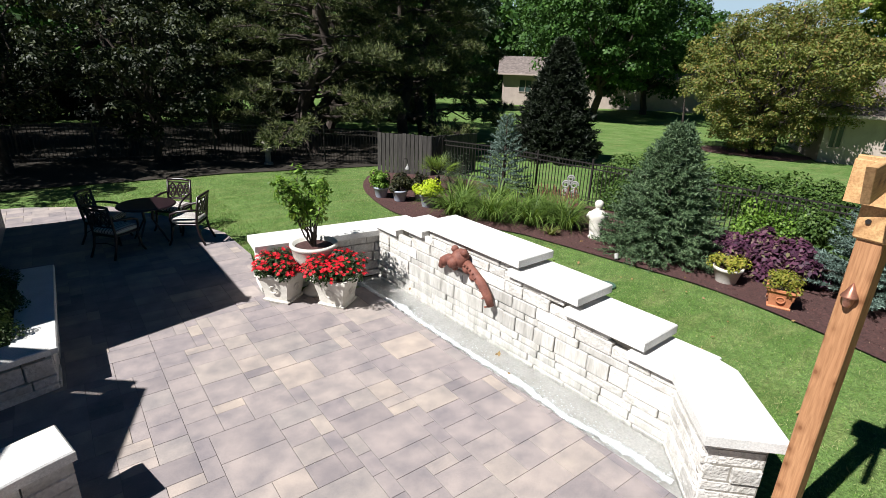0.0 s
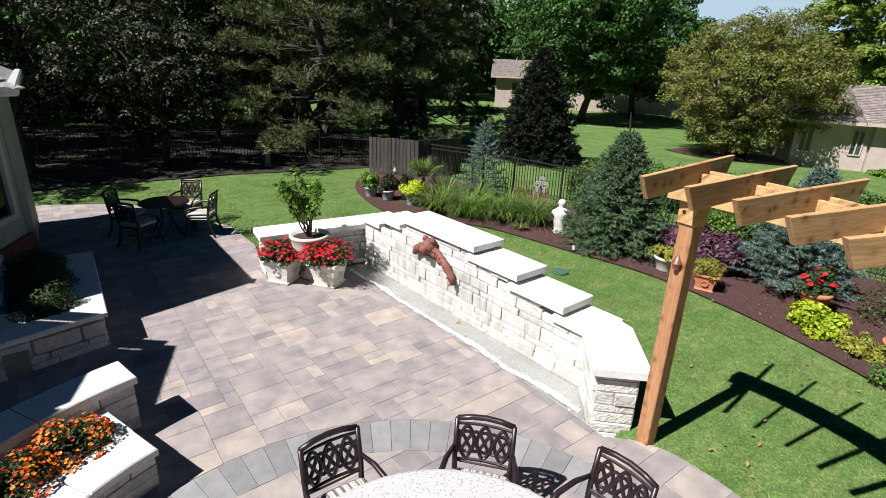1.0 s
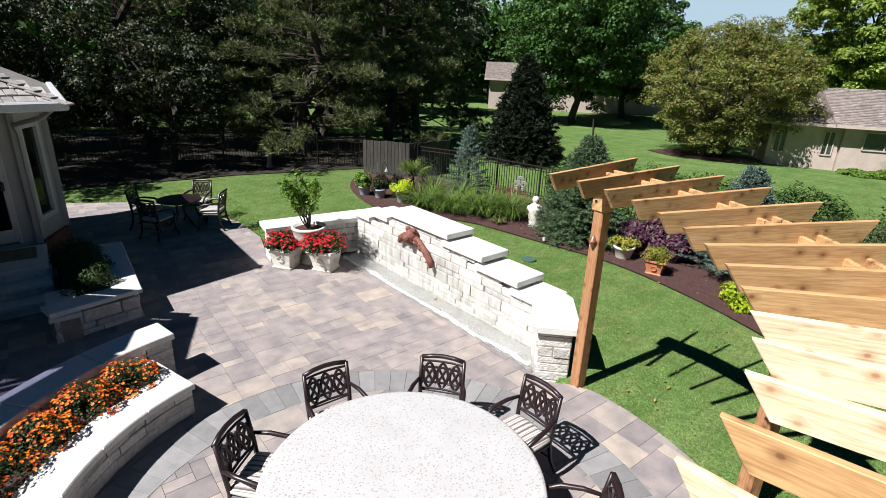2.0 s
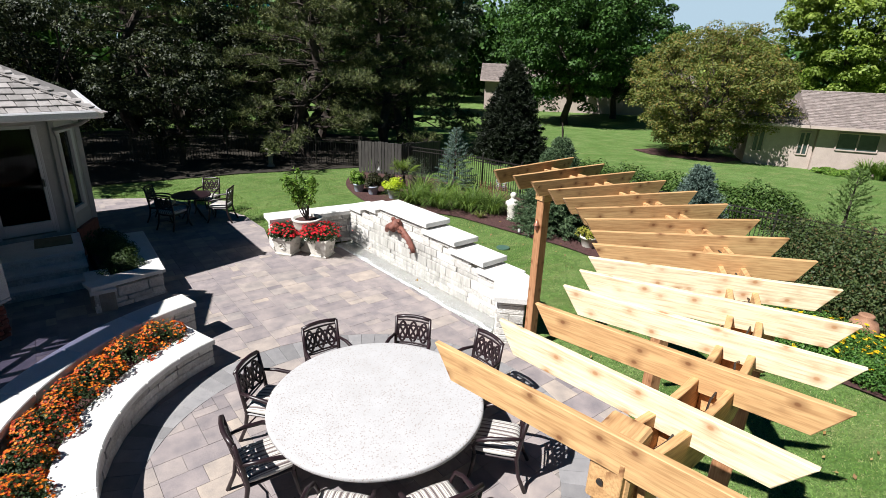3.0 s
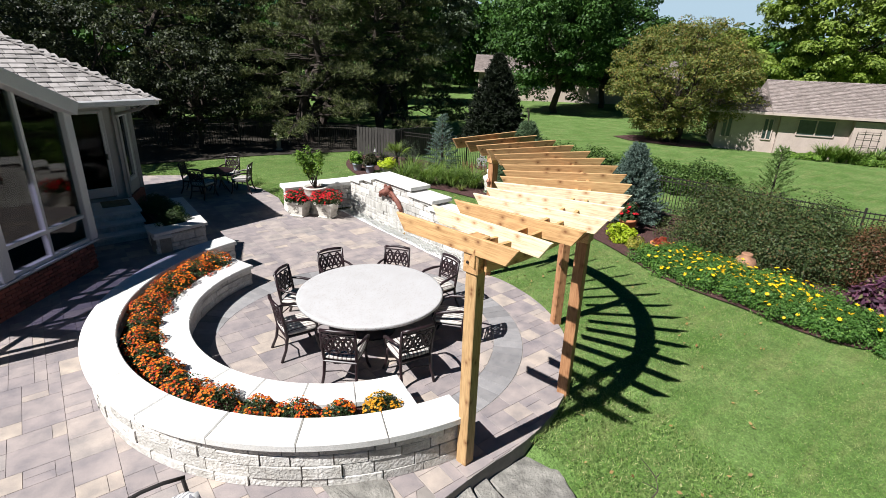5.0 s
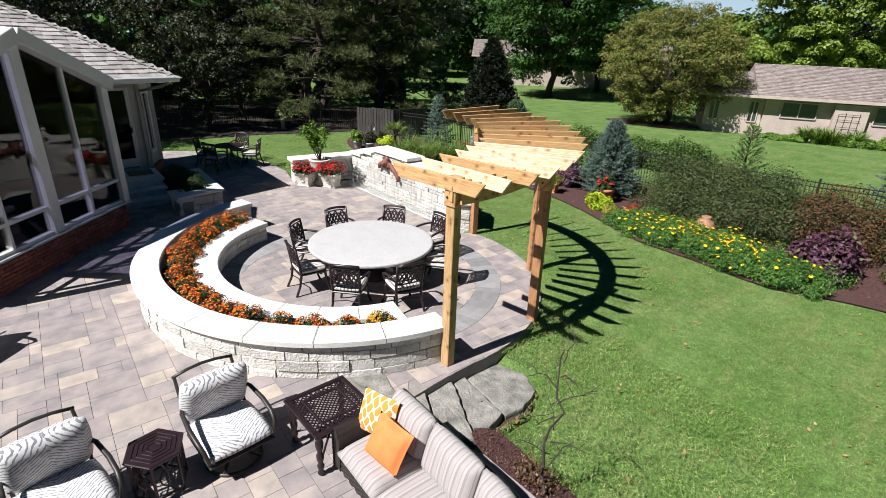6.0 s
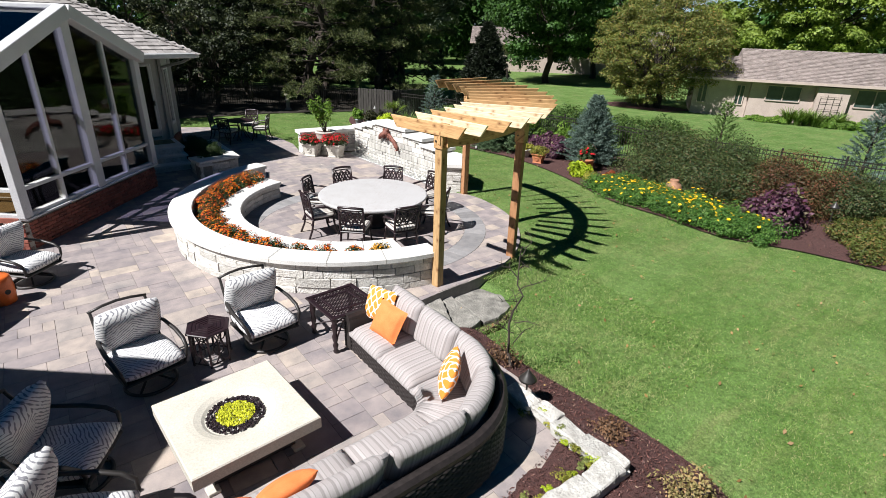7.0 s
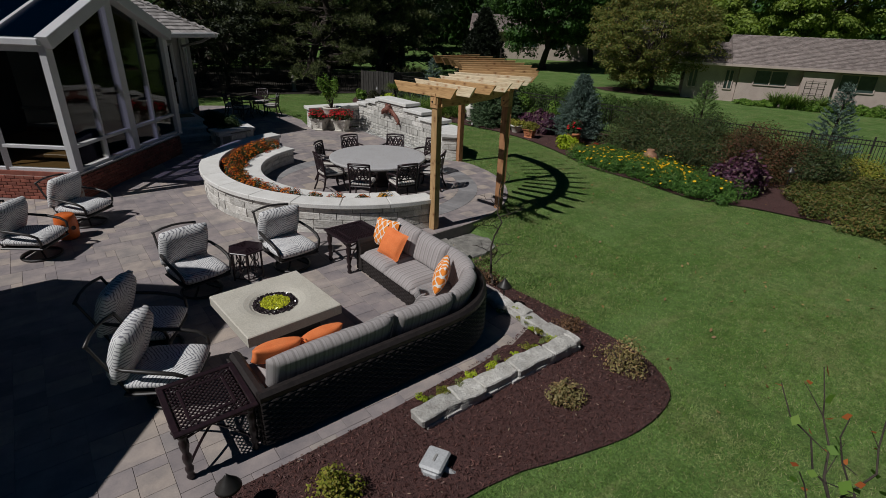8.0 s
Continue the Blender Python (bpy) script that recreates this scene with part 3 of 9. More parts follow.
M["water"] = water_mat("water")
M["foam"] = surface("foam", (0.75, 0.78, 0.78), (0.82, 0.84, 0.84), 20, 90, 0.5, 0.1, 0.002)
M["rust_clay"] = surface("rust_clay", (0.13, 0.042, 0.03), (0.25, 0.095, 0.065), 14, 80, 0.7, 0.6, 0.01)
M["terracotta"] = surface("terracotta", (0.45, 0.16, 0.07), (0.55, 0.22, 0.11), 6, 60, 0.8, 0.3, 0.004)
M["old_clay"] = surface("old_clay", (0.26, 0.13, 0.075), (0.38, 0.21, 0.13), 7, 60, 0.85, 0.4, 0.006)
M["cast_stone"] = surface("cast_stone", (0.58, 0.55, 0.48), (0.7, 0.67, 0.61), 9, 70, 0.85, 0.4, 0.006)
M["blue_pot"] = surface("blue_grey_pot", (0.3, 0.33, 0.4), (0.38, 0.41, 0.48), 6, 60, 0.5, 0.2, 0.003)
M["grey_plastic"] = surface("grey_plastic", (0.42, 0.43, 0.44), (0.5, 0.51, 0.52), 6, 60, 0.5, 0.1, 0.002)
M["rust_leaf"] = leaf_mat("rusty_leaves", [(0, (0.3, 0.07, 0.02)), (1, (0.5, 0.16, 0.05))])


def glow_mat(name, colour, strength):
    m, nt, p = nodes_of(name)
    p.inputs["Base Color"].default_value = (0, 0, 0, 1)
    p.inputs["Specular IOR Level"].default_value = 0.0
    p.inputs["Emission Color"].default_value = (*colour, 1)
    p.inputs["Emission Strength"].default_value = strength
    return m


M["sky_backdrop"] = glow_mat("sky_backdrop", (0.62, 0.83, 1.0), 0.45)
M["copper"] = surface("copper", (0.32, 0.13, 0.08), (0.42, 0.2, 0.14), 14, 80, 0.4, 0.2, 0.002, metal=0.6)
M["pewter"] = surface("pewter", (0.26, 0.26, 0.25), (0.34, 0.33, 0.32), 9, 80, 0.5, 0.2, 0.003)
M["mum_leaf"] = leaf_mat("mum_leaves", [(0, (0.02, 0.045, 0.016)), (1, (0.06, 0.1, 0.035))])
M["mum_orange"] = leaf_mat("orange_petals", [(0, (0.55, 0.09, 0.01)), (0.5, (0.68, 0.16, 0.013)), (1, (0.78, 0.26, 0.02))], translucent=0.15)
M["mum_red"] = leaf_mat("red_petals", [(0, (0.2, 0.015, 0.006)), (1, (0.5, 0.055, 0.01))], translucent=0.15)
M["mum_yellow"] = leaf_mat("amber_petals", [(0, (0.6, 0.22, 0.01)), (1, (0.8, 0.42, 0.03))], translucent=0.15)
M["red_petal"] = leaf_mat("red_petals", [(0, (0.42, 0.004, 0.014)), (1, (0.68, 0.016, 0.035))], translucent=0.15)
M["yellow_petal"] = leaf_mat("yellow_petals", [(0, (0.75, 0.4, 0.005)), (1, (0.85, 0.6, 0.02))], translucent=0.15)
M["bright_leaf"] = leaf_mat("bright_green_leaves", [(0, (0.06, 0.13, 0.015)), (0.6, (0.12, 0.23, 0.03)), (1, (0.22, 0.33, 0.07))])
M["box_leaf"] = leaf_mat("boxwood_leaves", [(0, (0.025, 0.05, 0.015)), (1, (0.06, 0.1, 0.03))])
M["strap_leaf"] = leaf_mat("strap_leaves", [(0, (0.07, 0.13, 0.025)), (0.7, (0.14, 0.23, 0.05)), (1, (0.24, 0.32, 0.09))])
M["sedum"] = leaf_mat("sedum_leaves", [(0, (0.15, 0.18, 0.05)), (1, (0.24, 0.27, 0.09))])
M["lime_leaf"] = leaf_mat("lime_leaves", [(0, (0.26, 0.38, 0.01)), (0.6, (0.4, 0.5, 0.025)), (1, (0.52, 0.58, 0.06))])
M["yellow_leaf"] = leaf_mat("yellow_green_leaves", [(0, (0.16, 0.2, 0.025)), (0.6, (0.28, 0.29, 0.045)), (1, (0.4, 0.32, 0.07))])
M["dark_leaf"] = leaf_mat("dark_leaves", [(0, (0.02, 0.028, 0.012)), (1, (0.06, 0.06, 0.028))])
M["bronze_leaf"] = leaf_mat("bronze_leaves", [(0, (0.16, 0.03, 0.015)), (1, (0.34, 0.06, 0.03))])
M["purple_leaf"] = leaf_mat("purple_leaves", [(0, (0.035, 0.012, 0.03)), (0.6, (0.1, 0.035, 0.075)), (0.85, (0.17, 0.07, 0.12)), (1, (0.16, 0.17, 0.07))])
M["dark_bush"] = leaf_mat("ninebark_leaves", [(0, (0.03, 0.055, 0.02)), (0.6, (0.065, 0.1, 0.032)), (0.87, (0.095, 0.105, 0.04)), (1, (0.14, 0.08, 0.04))])
M["red_bush"] = leaf_mat("red_ninebark_leaves", [(0, (0.035, 0.045, 0.016)), (0.4, (0.08, 0.07, 0.026)), (0.75, (0.14, 0.06, 0.035)), (1, (0.2, 0.08, 0.045))])
M["low_bush"] = leaf_mat("low_shrub_leaves", [(0, (0.06, 0.09, 0.02)), (0.6, (0.12, 0.15, 0.035)), (1, (0.22, 0.13, 0.05))])
M["marigold_leaf"] = leaf_mat("marigold_leaves", [(0, (0.04, 0.11, 0.02)), (0.6, (0.08, 0.19, 0.035)), (1, (0.15, 0.27, 0.06))])
M["sap_pine"] = leaf_mat("soft_pine_needles", [(0, (0.12, 0.2, 0.06)), (1, (0.22, 0.32, 0.12))])
M["palm_leaf"] = leaf_mat("palm_leaves", [(0, (0.08, 0.14, 0.02)), (1, (0.22, 0.3, 0.06))])
M["dry_shrub"] = leaf_mat("dry_leaves", [(0, (0.17, 0.14, 0.06)), (0.6, (0.36, 0.31, 0.14)), (1, (0.45, 0.28, 0.15))])
M["brown_twig"] = leaf_mat("brown_leaves", [(0, (0.06, 0.035, 0.022)), (1, (0.2, 0.11, 0.06))], translucent=0.1)
M["hedge"] = leaf_mat("hedge_leaves", [(0, (0.035, 0.075, 0.015)), (0.6, (0.065, 0.125, 0.028)), (1, (0.13, 0.2, 0.05))])
# weathered wood, darkened to paint the shade it stands in
M["old_shade_board"] = surface("weathered_shade_board", (0.04, 0.037, 0.034), (0.085, 0.078, 0.07), 5, 60, 0.9, 0.6, 0.006, stretch=(6, 6, 0.6), vary=0.2)
M["window_dark"] = surface("dark_window", (0.03, 0.05, 0.05), (0.05, 0.075, 0.07), 3, 40, 0.12, 0.05, 0.001)


def grass_mat(name, stops, straw):
    """Turf: blades that differ, thick and thin patches, straw-coloured bare spots."""
    m, nt, p = nodes_of(name)
    col = ramp(nt, nt.nodes.new("ShaderNodeNewGeometry").outputs["Random Per Island"], stops).outputs[0]
    vec = coords(nt, (1, 1, 1), True)
    worn = mixed(nt, noise_tex(nt, vec, 0.9, 4.0), noise_tex(nt, vec, 5.0, 3.0), 0.35)
    col = mixed(nt, col, straw, ramp(nt, worn, [(0.5, (0, 0, 0)), (0.68, (0.6, 0.6, 0.6))]).outputs[0])
    for scale, lo, hi in ((3.2, 0.84, 1.15), (13.0, 0.8, 1.18)):
        col = mixed(nt, col, ramp(nt, noise_tex(nt, vec, scale, 2.0), [(0.34, (lo,) * 3), (0.66, (hi,) * 3)]).outputs[0], 1.0, "MULTIPLY")
    nt.links.new(col, p.inputs["Base Color"])
    p.inputs["Roughness"].default_value = 0.6
    p.inputs["Specular IOR Level"].default_value = 0.25
    tr = nt.nodes.new("ShaderNodeBsdfTranslucent")
    nt.links.new(col, tr.inputs[0])
    mx = nt.nodes.new("ShaderNodeMixShader")
    mx.inputs[0].default_value = 0.4
    nt.links.new(p.outputs[0], mx.inputs[1])
    nt.links.new(tr.outputs[0], mx.inputs[2])
    nt.links.new(mx.outputs[0], nt.nodes["Material Output"].inputs[0])
    return m


M["grass"] = grass_mat("grass_blades", [(0, (0.12, 0.245, 0.038)), (0.6, (0.215, 0.33, 0.086)), (0.88, (0.32, 0.41, 0.15)), (1, (0.56, 0.5, 0.27))], (0.42, 0.38, 0.2))
M["fallen"] = leaf_mat("fallen_leaves", [(0, (0.2, 0.11, 0.04)), (1, (0.4, 0.28, 0.12))], translucent=0.1)
# dark leaves, lowered further to paint the black shade of the woods
M["dark_tree"] = leaf_mat("dark_tree_shade_leaves", [(0, (0.008, 0.014, 0.005)), (0.6, (0.02, 0.03, 0.01)), (1, (0.08, 0.095, 0.045))], translucent=0.1)
M["bark_chip"] = leaf_mat("bark_chips", [(0, (0.036, 0.015, 0.014)), (0.85, (0.13, 0.056, 0.05)), (0.97, (0.18, 0.09, 0.08)), (1, (0.36, 0.27, 0.2))], translucent=0.0)

# ---- ground ----
def ground_build():
    xs = sorted([-400, -150, -60, -30, 3.7, 4.4] + [-20 + i * 0.5 for i in range(70)] + [15 + i * 1.0 for i in range(46)] + [75, 100, 160, 260, 400])
    ys = sorted([-400, -150, -60, -30, 1.45] + [-20 + i * 0.5 for i in range(80)] + [20 + i * 1.0 for i in range(41)] + [75, 100, 160, 260, 400])
    b = Build()
    vs = []
    for y in ys:
        for x in xs:
            z = ground_z(x, y) + 0.02 * noise.noise((x * 0.35, y * 0.35, 0)) * (1 if x > 15 else 0)
            if -1.6 < x < 0.9 and -4.3 < y < -2.2 and -5.1 < y - 0.9 * x < -1.9:
                z -= 0.22
            basin = 3 <= x <= (3.75 if y < 2 else 4.1) and 1.4 < y < 7.4
            vs.append((x, y, z - (0.34 if basin else 0.09 if -13 < x < 3 and -7 < y < 15 else 0.0)))
    w = len(xs)
    fs = [(j * w + i, j * w + i + 1, (j + 1) * w + i + 1, (j + 1) * w + i) for j in range(len(ys) - 1) for i in range(w - 1)]
    return b.add(vs, fs)


solo("ground", ground_build(), M["lawn"], "mown green lawn that slopes gently away", "lawn", kind="structure", smooth=True)

CIRC = (0.41, 0.36)          # middle of the round dining terrace
CIRC_R = 3.54


def ring_pts(c, r, a0, a1, n):
    return [(c[0] + r * math.cos(radians(a0 + (a1 - a0) * i / n)), c[1] + r * math.sin(radians(a0 + (a1 - a0) * i / n))) for i in range(n + 1)]


PATIO = ([(-13, -7.1), (-4.8, -7.05), (-3.2, -6.98), (-1.6, -6.85), (-0.85, -6.6), (-0.7, -5.6), (-0.75, -4.6), (-1.15, -3.7), (-0.9, -3.3), (-0.05, -3.2)]
         + ring_pts(CIRC, CIRC_R, -92, 6, 22)
         + [(3.75, 1.05), (3.55, 1.25), (3.58, 1.9), (3.42, 6.75), (2.05, 7.35), (2.1, 7.75), (2.4, 9.1), (2.35, 10.6), (1.7, 12.2), (0.7, 13.8), (-0.9, 14.6), (-6, 15.4), (-13, 15.8)])
bed = Build().prism(PATIO, -0.3, -0.008)
solo("paving_bed", bed, M["joint_sand"], "sand joints under the paving of the terrace", "paving", kind="structure")


# ---- round seat wall with its flower trough ----
SEAT_C = (0.46, 0.84)
A0, A1 = 104.6, 263.4
AS = A0 + 5.5          # where the inner seat begins
ring = thing("seat_wall", (0, 0, 0), label="curved pale limestone double wall holding a flower trough", category="garden wall", kind="structure")


def ring_course(parent, r, depth, face_out, z0, heights, a0, a1, seed):
    """Split-faced blocks in courses along an arc, each its own piece."""
    rs = random.Random(seed)
    z = z0
    for h in heights:
        a = a0
        while a < a1 - 0.2:
            step = rs.uniform(0.22, 0.62) / r * 57.3
            if a1 - a - step < 3:
                step = a1 - a
            proud = rs.uniform(0.0, 0.02)
            r0, r1 = (r - depth, r + proud) if face_out else (r - proud, r + depth)
            b = Build().arc(SEAT_C, r0, r1, a + 0.12, a + step - 0.12, z + 0.004, z + h - 0.006, 0.008, 2)
            part("block", b, M["stone"], parent)
            a += step
        z += h


core = Build()
core.arc(SEAT_C, 3.46, 3.72, A0 + 0.3, A1 - 0.3, 0.0, 0.54, 0, 40)
part("core", core, M["stone_joint"], ring)
core = Build()
core.arc(SEAT_C, 2.56, 2.8, AS + 0.3, A1 - 6, 0.0, 0.34, 0, 40)
part("core", core, M["stone_joint"], ring)
soil = Build().arc(SEAT_C, 2.78, 3.48, AS + 0.3, A1 - 6, 0.0, 0.31, 0, 40)
part("soil", soil, M["mulch"], ring, "dark bark mulch")
ring_course(ring, 3.75, 0.1, True, 0.0, (0.12, 0.17, 0.14, 0.115), A0, A1, 3)
ring_course(ring, 2.52, 0.1, False, 0.0, (0.13, 0.11, 0.105), AS, A1 - 5.5, 5)
ring_course(ring, 3.43, 0.06, False, 0.31, (0.12, 0.115), AS, A1 - 3, 6)


def ring_caps(parent, r0, r1, z, a0, a1, n, thick=0.075):
    for i in range(n):
        s = (a1 - a0) / n
        b = Build().arc(SEAT_C, r0, r1, a0 + s * i + 0.08, a0 + s * (i + 1) - 0.08, z - thick, z, 0.012, 5)
        part("cap", b, M["cap"], parent)


ring_caps(ring, 3.38, 3.82, 0.63, A0 - 0.4, A1 + 0.4, 11, 0.085)
ring_course(ring, 3.43, 0.06, False, 0.0, (0.13, 0.18, 0.11, 0.12), A0, AS, 7)
part("end_block", Build().arc(SEAT_C, 2.56, 3.43, AS + 0.1, AS + 2.0, 0.0, 0.344, 0.008, 3), M["stone"], ring)
part("cap", Build().arc(SEAT_C, 2.885, 3.375, AS - 0.4, AS + 2.4, 0.345, 0.42, 0.012, 3), M["cap"], ring)
ring_caps(ring, 2.46, 2.88, 0.42, AS - 0.4, A1 - 5, 11)
part("cap", Build().arc(SEAT_C, 2.885, 3.375, A1 - 8.5, A1 - 5, 0.345, 0.42, 0.012, 3), M["cap"], ring)
part("end_block", Build().arc(SEAT_C, 2.56, 3.42, A1 - 7.5, A1 - 5.5, 0.0, 0.344, 0.008, 3), M["stone"], ring)

# ---- waterfall wall ----
W0, W1 = Vector((3.95, 7.2)), Vector((4.17, 2.1))
wall = thing("waterfall_wall", (0, 0, 0), label="stepped pale limestone waterfall wall with wet face", category="water feature", kind="structure")
WD = (W1 - W0).normalized()
WN = Vector((-WD.y, WD.x))           # towards the lawn
if WN.x < 0:
    WN = -WN


def wpt(s, d):
    p = W0 + WD * s + WN * d
    return (p.x, p.y)


WL = (W1 - W0).length
STEPS = [(0.0, 0.62, 0.9), (0.62, 1.28, 1.06), (1.28, 3.08, 1.22), (3.08, 3.95, 1.07), (3.95, 4.75, 0.91), (4.75, WL + 0.12, 0.76)]


def straight_wall(parent, p0, d, n, segs, depth, z0, seed, course=(0.1, 0.13, 0.16, 0.2), wet=None, mat_a=None):
    """Split-faced blocks in a straight stepped wall: core, and block pieces on the front."""
    rs = random.Random(seed)
    top = max(s[2] for s in segs)
    L = segs[-1][1]
    core_b = Build()
    for s0, s1, h in segs:
        q = [p0 + d * s0 + n * 0.06, p0 + d * s1 + n * 0.06, p0 + d * s1 + n * depth, p0 + d * s0 + n * depth]
        core_b.prism([(v.x, v.y) for v in q], z0, h - 0.07)
    part("core", core_b, M["stone_joint"], parent)
    z = z0
    while z < top - 0.12:
        h = rs.choice(course)
        s = 0.0
        while s < L - 0.02:
            w = min(rs.uniform(0.2, 0.62), L - s)
            if L - s - w < 0.15:
                w = L - s
            limit = min(hh for a, b, hh in segs if b > s + 0.02 and a < s + w - 0.02) - 0.075
            h2 = min(h, limit - z)
            if h2 > 0.03:
                proud = rs.uniform(0.0, 0.025)
                q = [p0 + d * (s + 0.005) - n * proud, p0 + d * (s + w - 0.005) - n * proud, p0 + d * (s + w - 0.005) + n * 0.08, p0 + d * (s + 0.005) + n * 0.08]
                b = Build()
                mid = sum((v for v in q), Vector((0, 0))) / 4
                ang = math.atan2(d.y, d.x)
                b.box((0, 0, 0), (w - 0.01, 0.08 + proud, h2 - 0.01), 0.009, Matrix.Translation((mid.x, mid.y, z + h2 / 2)) @ Matrix.Rotation(ang, 4, "Z"))
                is_wet = wet is not None and wet(s + w / 2, z + h2 / 2)
                part("block", b, M["wet"] if is_wet else M["stone"], parent)
            s += w
        z += h


straight_wall(wall, W0, WD, WN, STEPS, 0.5, -0.25, 11, wet=lambda s, z: (z < 0.75 and 0.7 < s < 4.4 and z < 0.8 - abs(s - 2.2) * 0.13) or z < 0.02)


def cap_slab(parent, p0, d, n, s0, s1, d0, d1, z, thick=0.085):
    q = [p0 + d * s0 + n * d0, p0 + d * s1 + n * d0, p0 + d * s1 + n * d1, p0 + d * s0 + n * d1]
    b = Build().prism([(v.x, v.y) for v in q], z - thick, z, 0.012)
    part("cap", b, M["cap"], parent)


for i, (s0, s1, h) in enumerate(STEPS):
    cap_slab(wall, W0, WD, WN, s0 - (0.1 if i >= 3 else 0.02), s1 + (0.06 if i >= 2 else -0.02), -0.07, 0.57, h + 0.0, 0.1)
# wing at the pergola post, turned by 45 degrees
e0 = W0 + WD * (WL + 0.05)
wd = Vector((-0.70, -0.714))
wn = Vector((0.714, -0.70))
straight_wall(wall, e0, wd, wn, [(0.0, 0.82, 0.76)], 0.45, -0.25, 12)
q = [e0 - wn * 0.07 + wd * 0.0, e0 - wn * 0.07 + wd * 0.9, e0 + wn * 0.55 + wd * 0.9, e0 + wn * 0.55 + wd * -0.1, Vector(wpt(WL - 0.05, 0.57)), Vector(wpt(WL + 0.1, -0.07))]
part("cap", Build().prism([(v.x, v.y) for v in q], 0.664, 0.764, 0.012), M["cap"], wall)
ep = e0 + wd * 0.82
straight_wall(wall, ep, wn, -wd, [(0.0, 0.45, 0.76)], 0.1, -0.25, 13)
# return wall that carries the urn
r0 = Vector((2.06, 7.42))
r1 = Vector((3.98, 7.2))
rd = (r1 - r0).normalized()
rn = Vector((-rd.y, rd.x))
straight_wall(wall, r0, rd, rn, [(0.0, (r1 - r0).length + 0.3, 0.76)], 0.45, -0.05, 14)
cap_slab(wall, r0, rd, rn, -0.08, (r1 - r0).length + 0.62, -0.07, 0.52, 0.76, 0.1)
straight_wall(wall, r0 + rn * 0.45, -rn, rd, [(0.0, 0.45, 0.76)], 0.1, -0.05, 15)
# basin
solo("basin_bed", Build().prism([wpt(-0.1, 0.1), wpt(-0.1, -0.62), wpt(WL + 0.9, -0.62), wpt(WL + 0.9, 0.1)], -0.4, -0.13), M["basin_stone"], "pale stone bed of the shallow basin", "basin", kind="structure")

# ---- dining table ----
TAB = (0.66, 0.32)
table = thing("dining_table", (TAB[0], TAB[1], 0), label="large round speckled terrazzo dining table on a dark pedestal", category="table")
prof = [(1.14, 0.63), (1.19, 0.635), (1.205, 0.65), (1.205, 0.685), (1.195, 0.698), (1.17, 0.7)]
part("tabletop", Build().lathe(prof, 72), M["terrazzo"], table, "pale speckled terrazzo top", True)
part("pedestal", Build().lathe([(0.42, 0.0), (0.42, 0.04), (0.3, 0.1), (0.22, 0.3), (0.24, 0.5), (0.45, 0.6), (0.5, 0.63)], 28), M["dark_metal"], table, "dark bronze pedestal", True)

# ---- pergola ----
PC = (0.35, 0.5)
pergola = thing("pergola", (0, 0, 0), label="curved cedar pergola of fanned rafters on four posts", category="pergola")
RTOP = 2.81


def rise(x, y):
    """How far the pergola climbs from its first rafter."""
    return 0.0264 * (x + 0.15) + 0.0267 * (y + 2.8)


def risen(b):
    b.v = [(x, y, z + rise(x, y)) for x, y, z in b.v]
    return b


for (px, py, pale, turn) in ((0.0, -2.96, True, 9), (2.0, -2.76, False, 20), (3.46, -1.36, False, -20), (3.88, 0.95, False, -5)):
    top = RTOP + rise(px, py)
    if px > 0.5:
        top -= 0.19
    b = Build().box((0, 0, (top - 0.03) / 2 - 0.05), (0.145, 0.145, top + 0.07), 0.008)
    post = part("post", b, M["cedar_post_pale" if pale else "cedar_post"], pergola, m=pose(px, py, 0, 0, 0, turn))
    b = Build().box((0, 0, top - 0.21), (0.19, 0.19, 0.38), 0.012)
    part("collar", b, M["cedar"], post, "lighter cedar sleeve at the post head")
    if px > 3:
        lamp = part("post_lamp", Build().lathe([(0.004, 0.09), (0.03, 0.03), (0.048, 0.0), (0.05, -0.008), (0.034, -0.012), (0.03, -0.05), (0.02, -0.075), (0.004, -0.08)], 12, (-0.1, 0, 2.06)), M["copper"], post, "small copper lamp", True)
    for sx in (-0.101, 0.101):
        part("bolt", Build().tube([(sx * 0.9, 0.03, top - 0.28), (sx * 1.05, 0.03, top - 0.28)], 0.016, 8), M["iron"], post)
for r in (3.43, 3.60):
    for k in range(3):
        a0_ = -95.5 + k * 35.4
        b = Build().arc(PC, r - 0.02, r + 0.02, a0_ + 0.1, a0_ + 35.3, RTOP - 0.36, RTOP - 0.1, 0.004, 14)
        part("beam", risen(b), M["cedar"], pergola)
for k in range(3):
    a0_ = -95.5 + k * 35.4
    b = Build().arc(PC, 3.452, 3.578, a0_ + 0.1, a0_ + 35.3, RTOP - 0.35, RTOP - 0.32, 0.002, 14)
    part("bottom_board", risen(b), M["cedar_post"], pergola)
for i in range(15):
    a = radians(-97.0 + i * 7.45)
    b = Build().box((0, 0, 0), (0.124, 0.04, 0.2), 0.004, Matrix.Translation((PC[0] + 3.515 * math.cos(a), PC[1] + 3.515 * math.sin(a), RTOP - 0.215)) @ Matrix.Rotation(a, 4, "Z"))
    part("spacer", risen(b), M["cedar"], pergola)


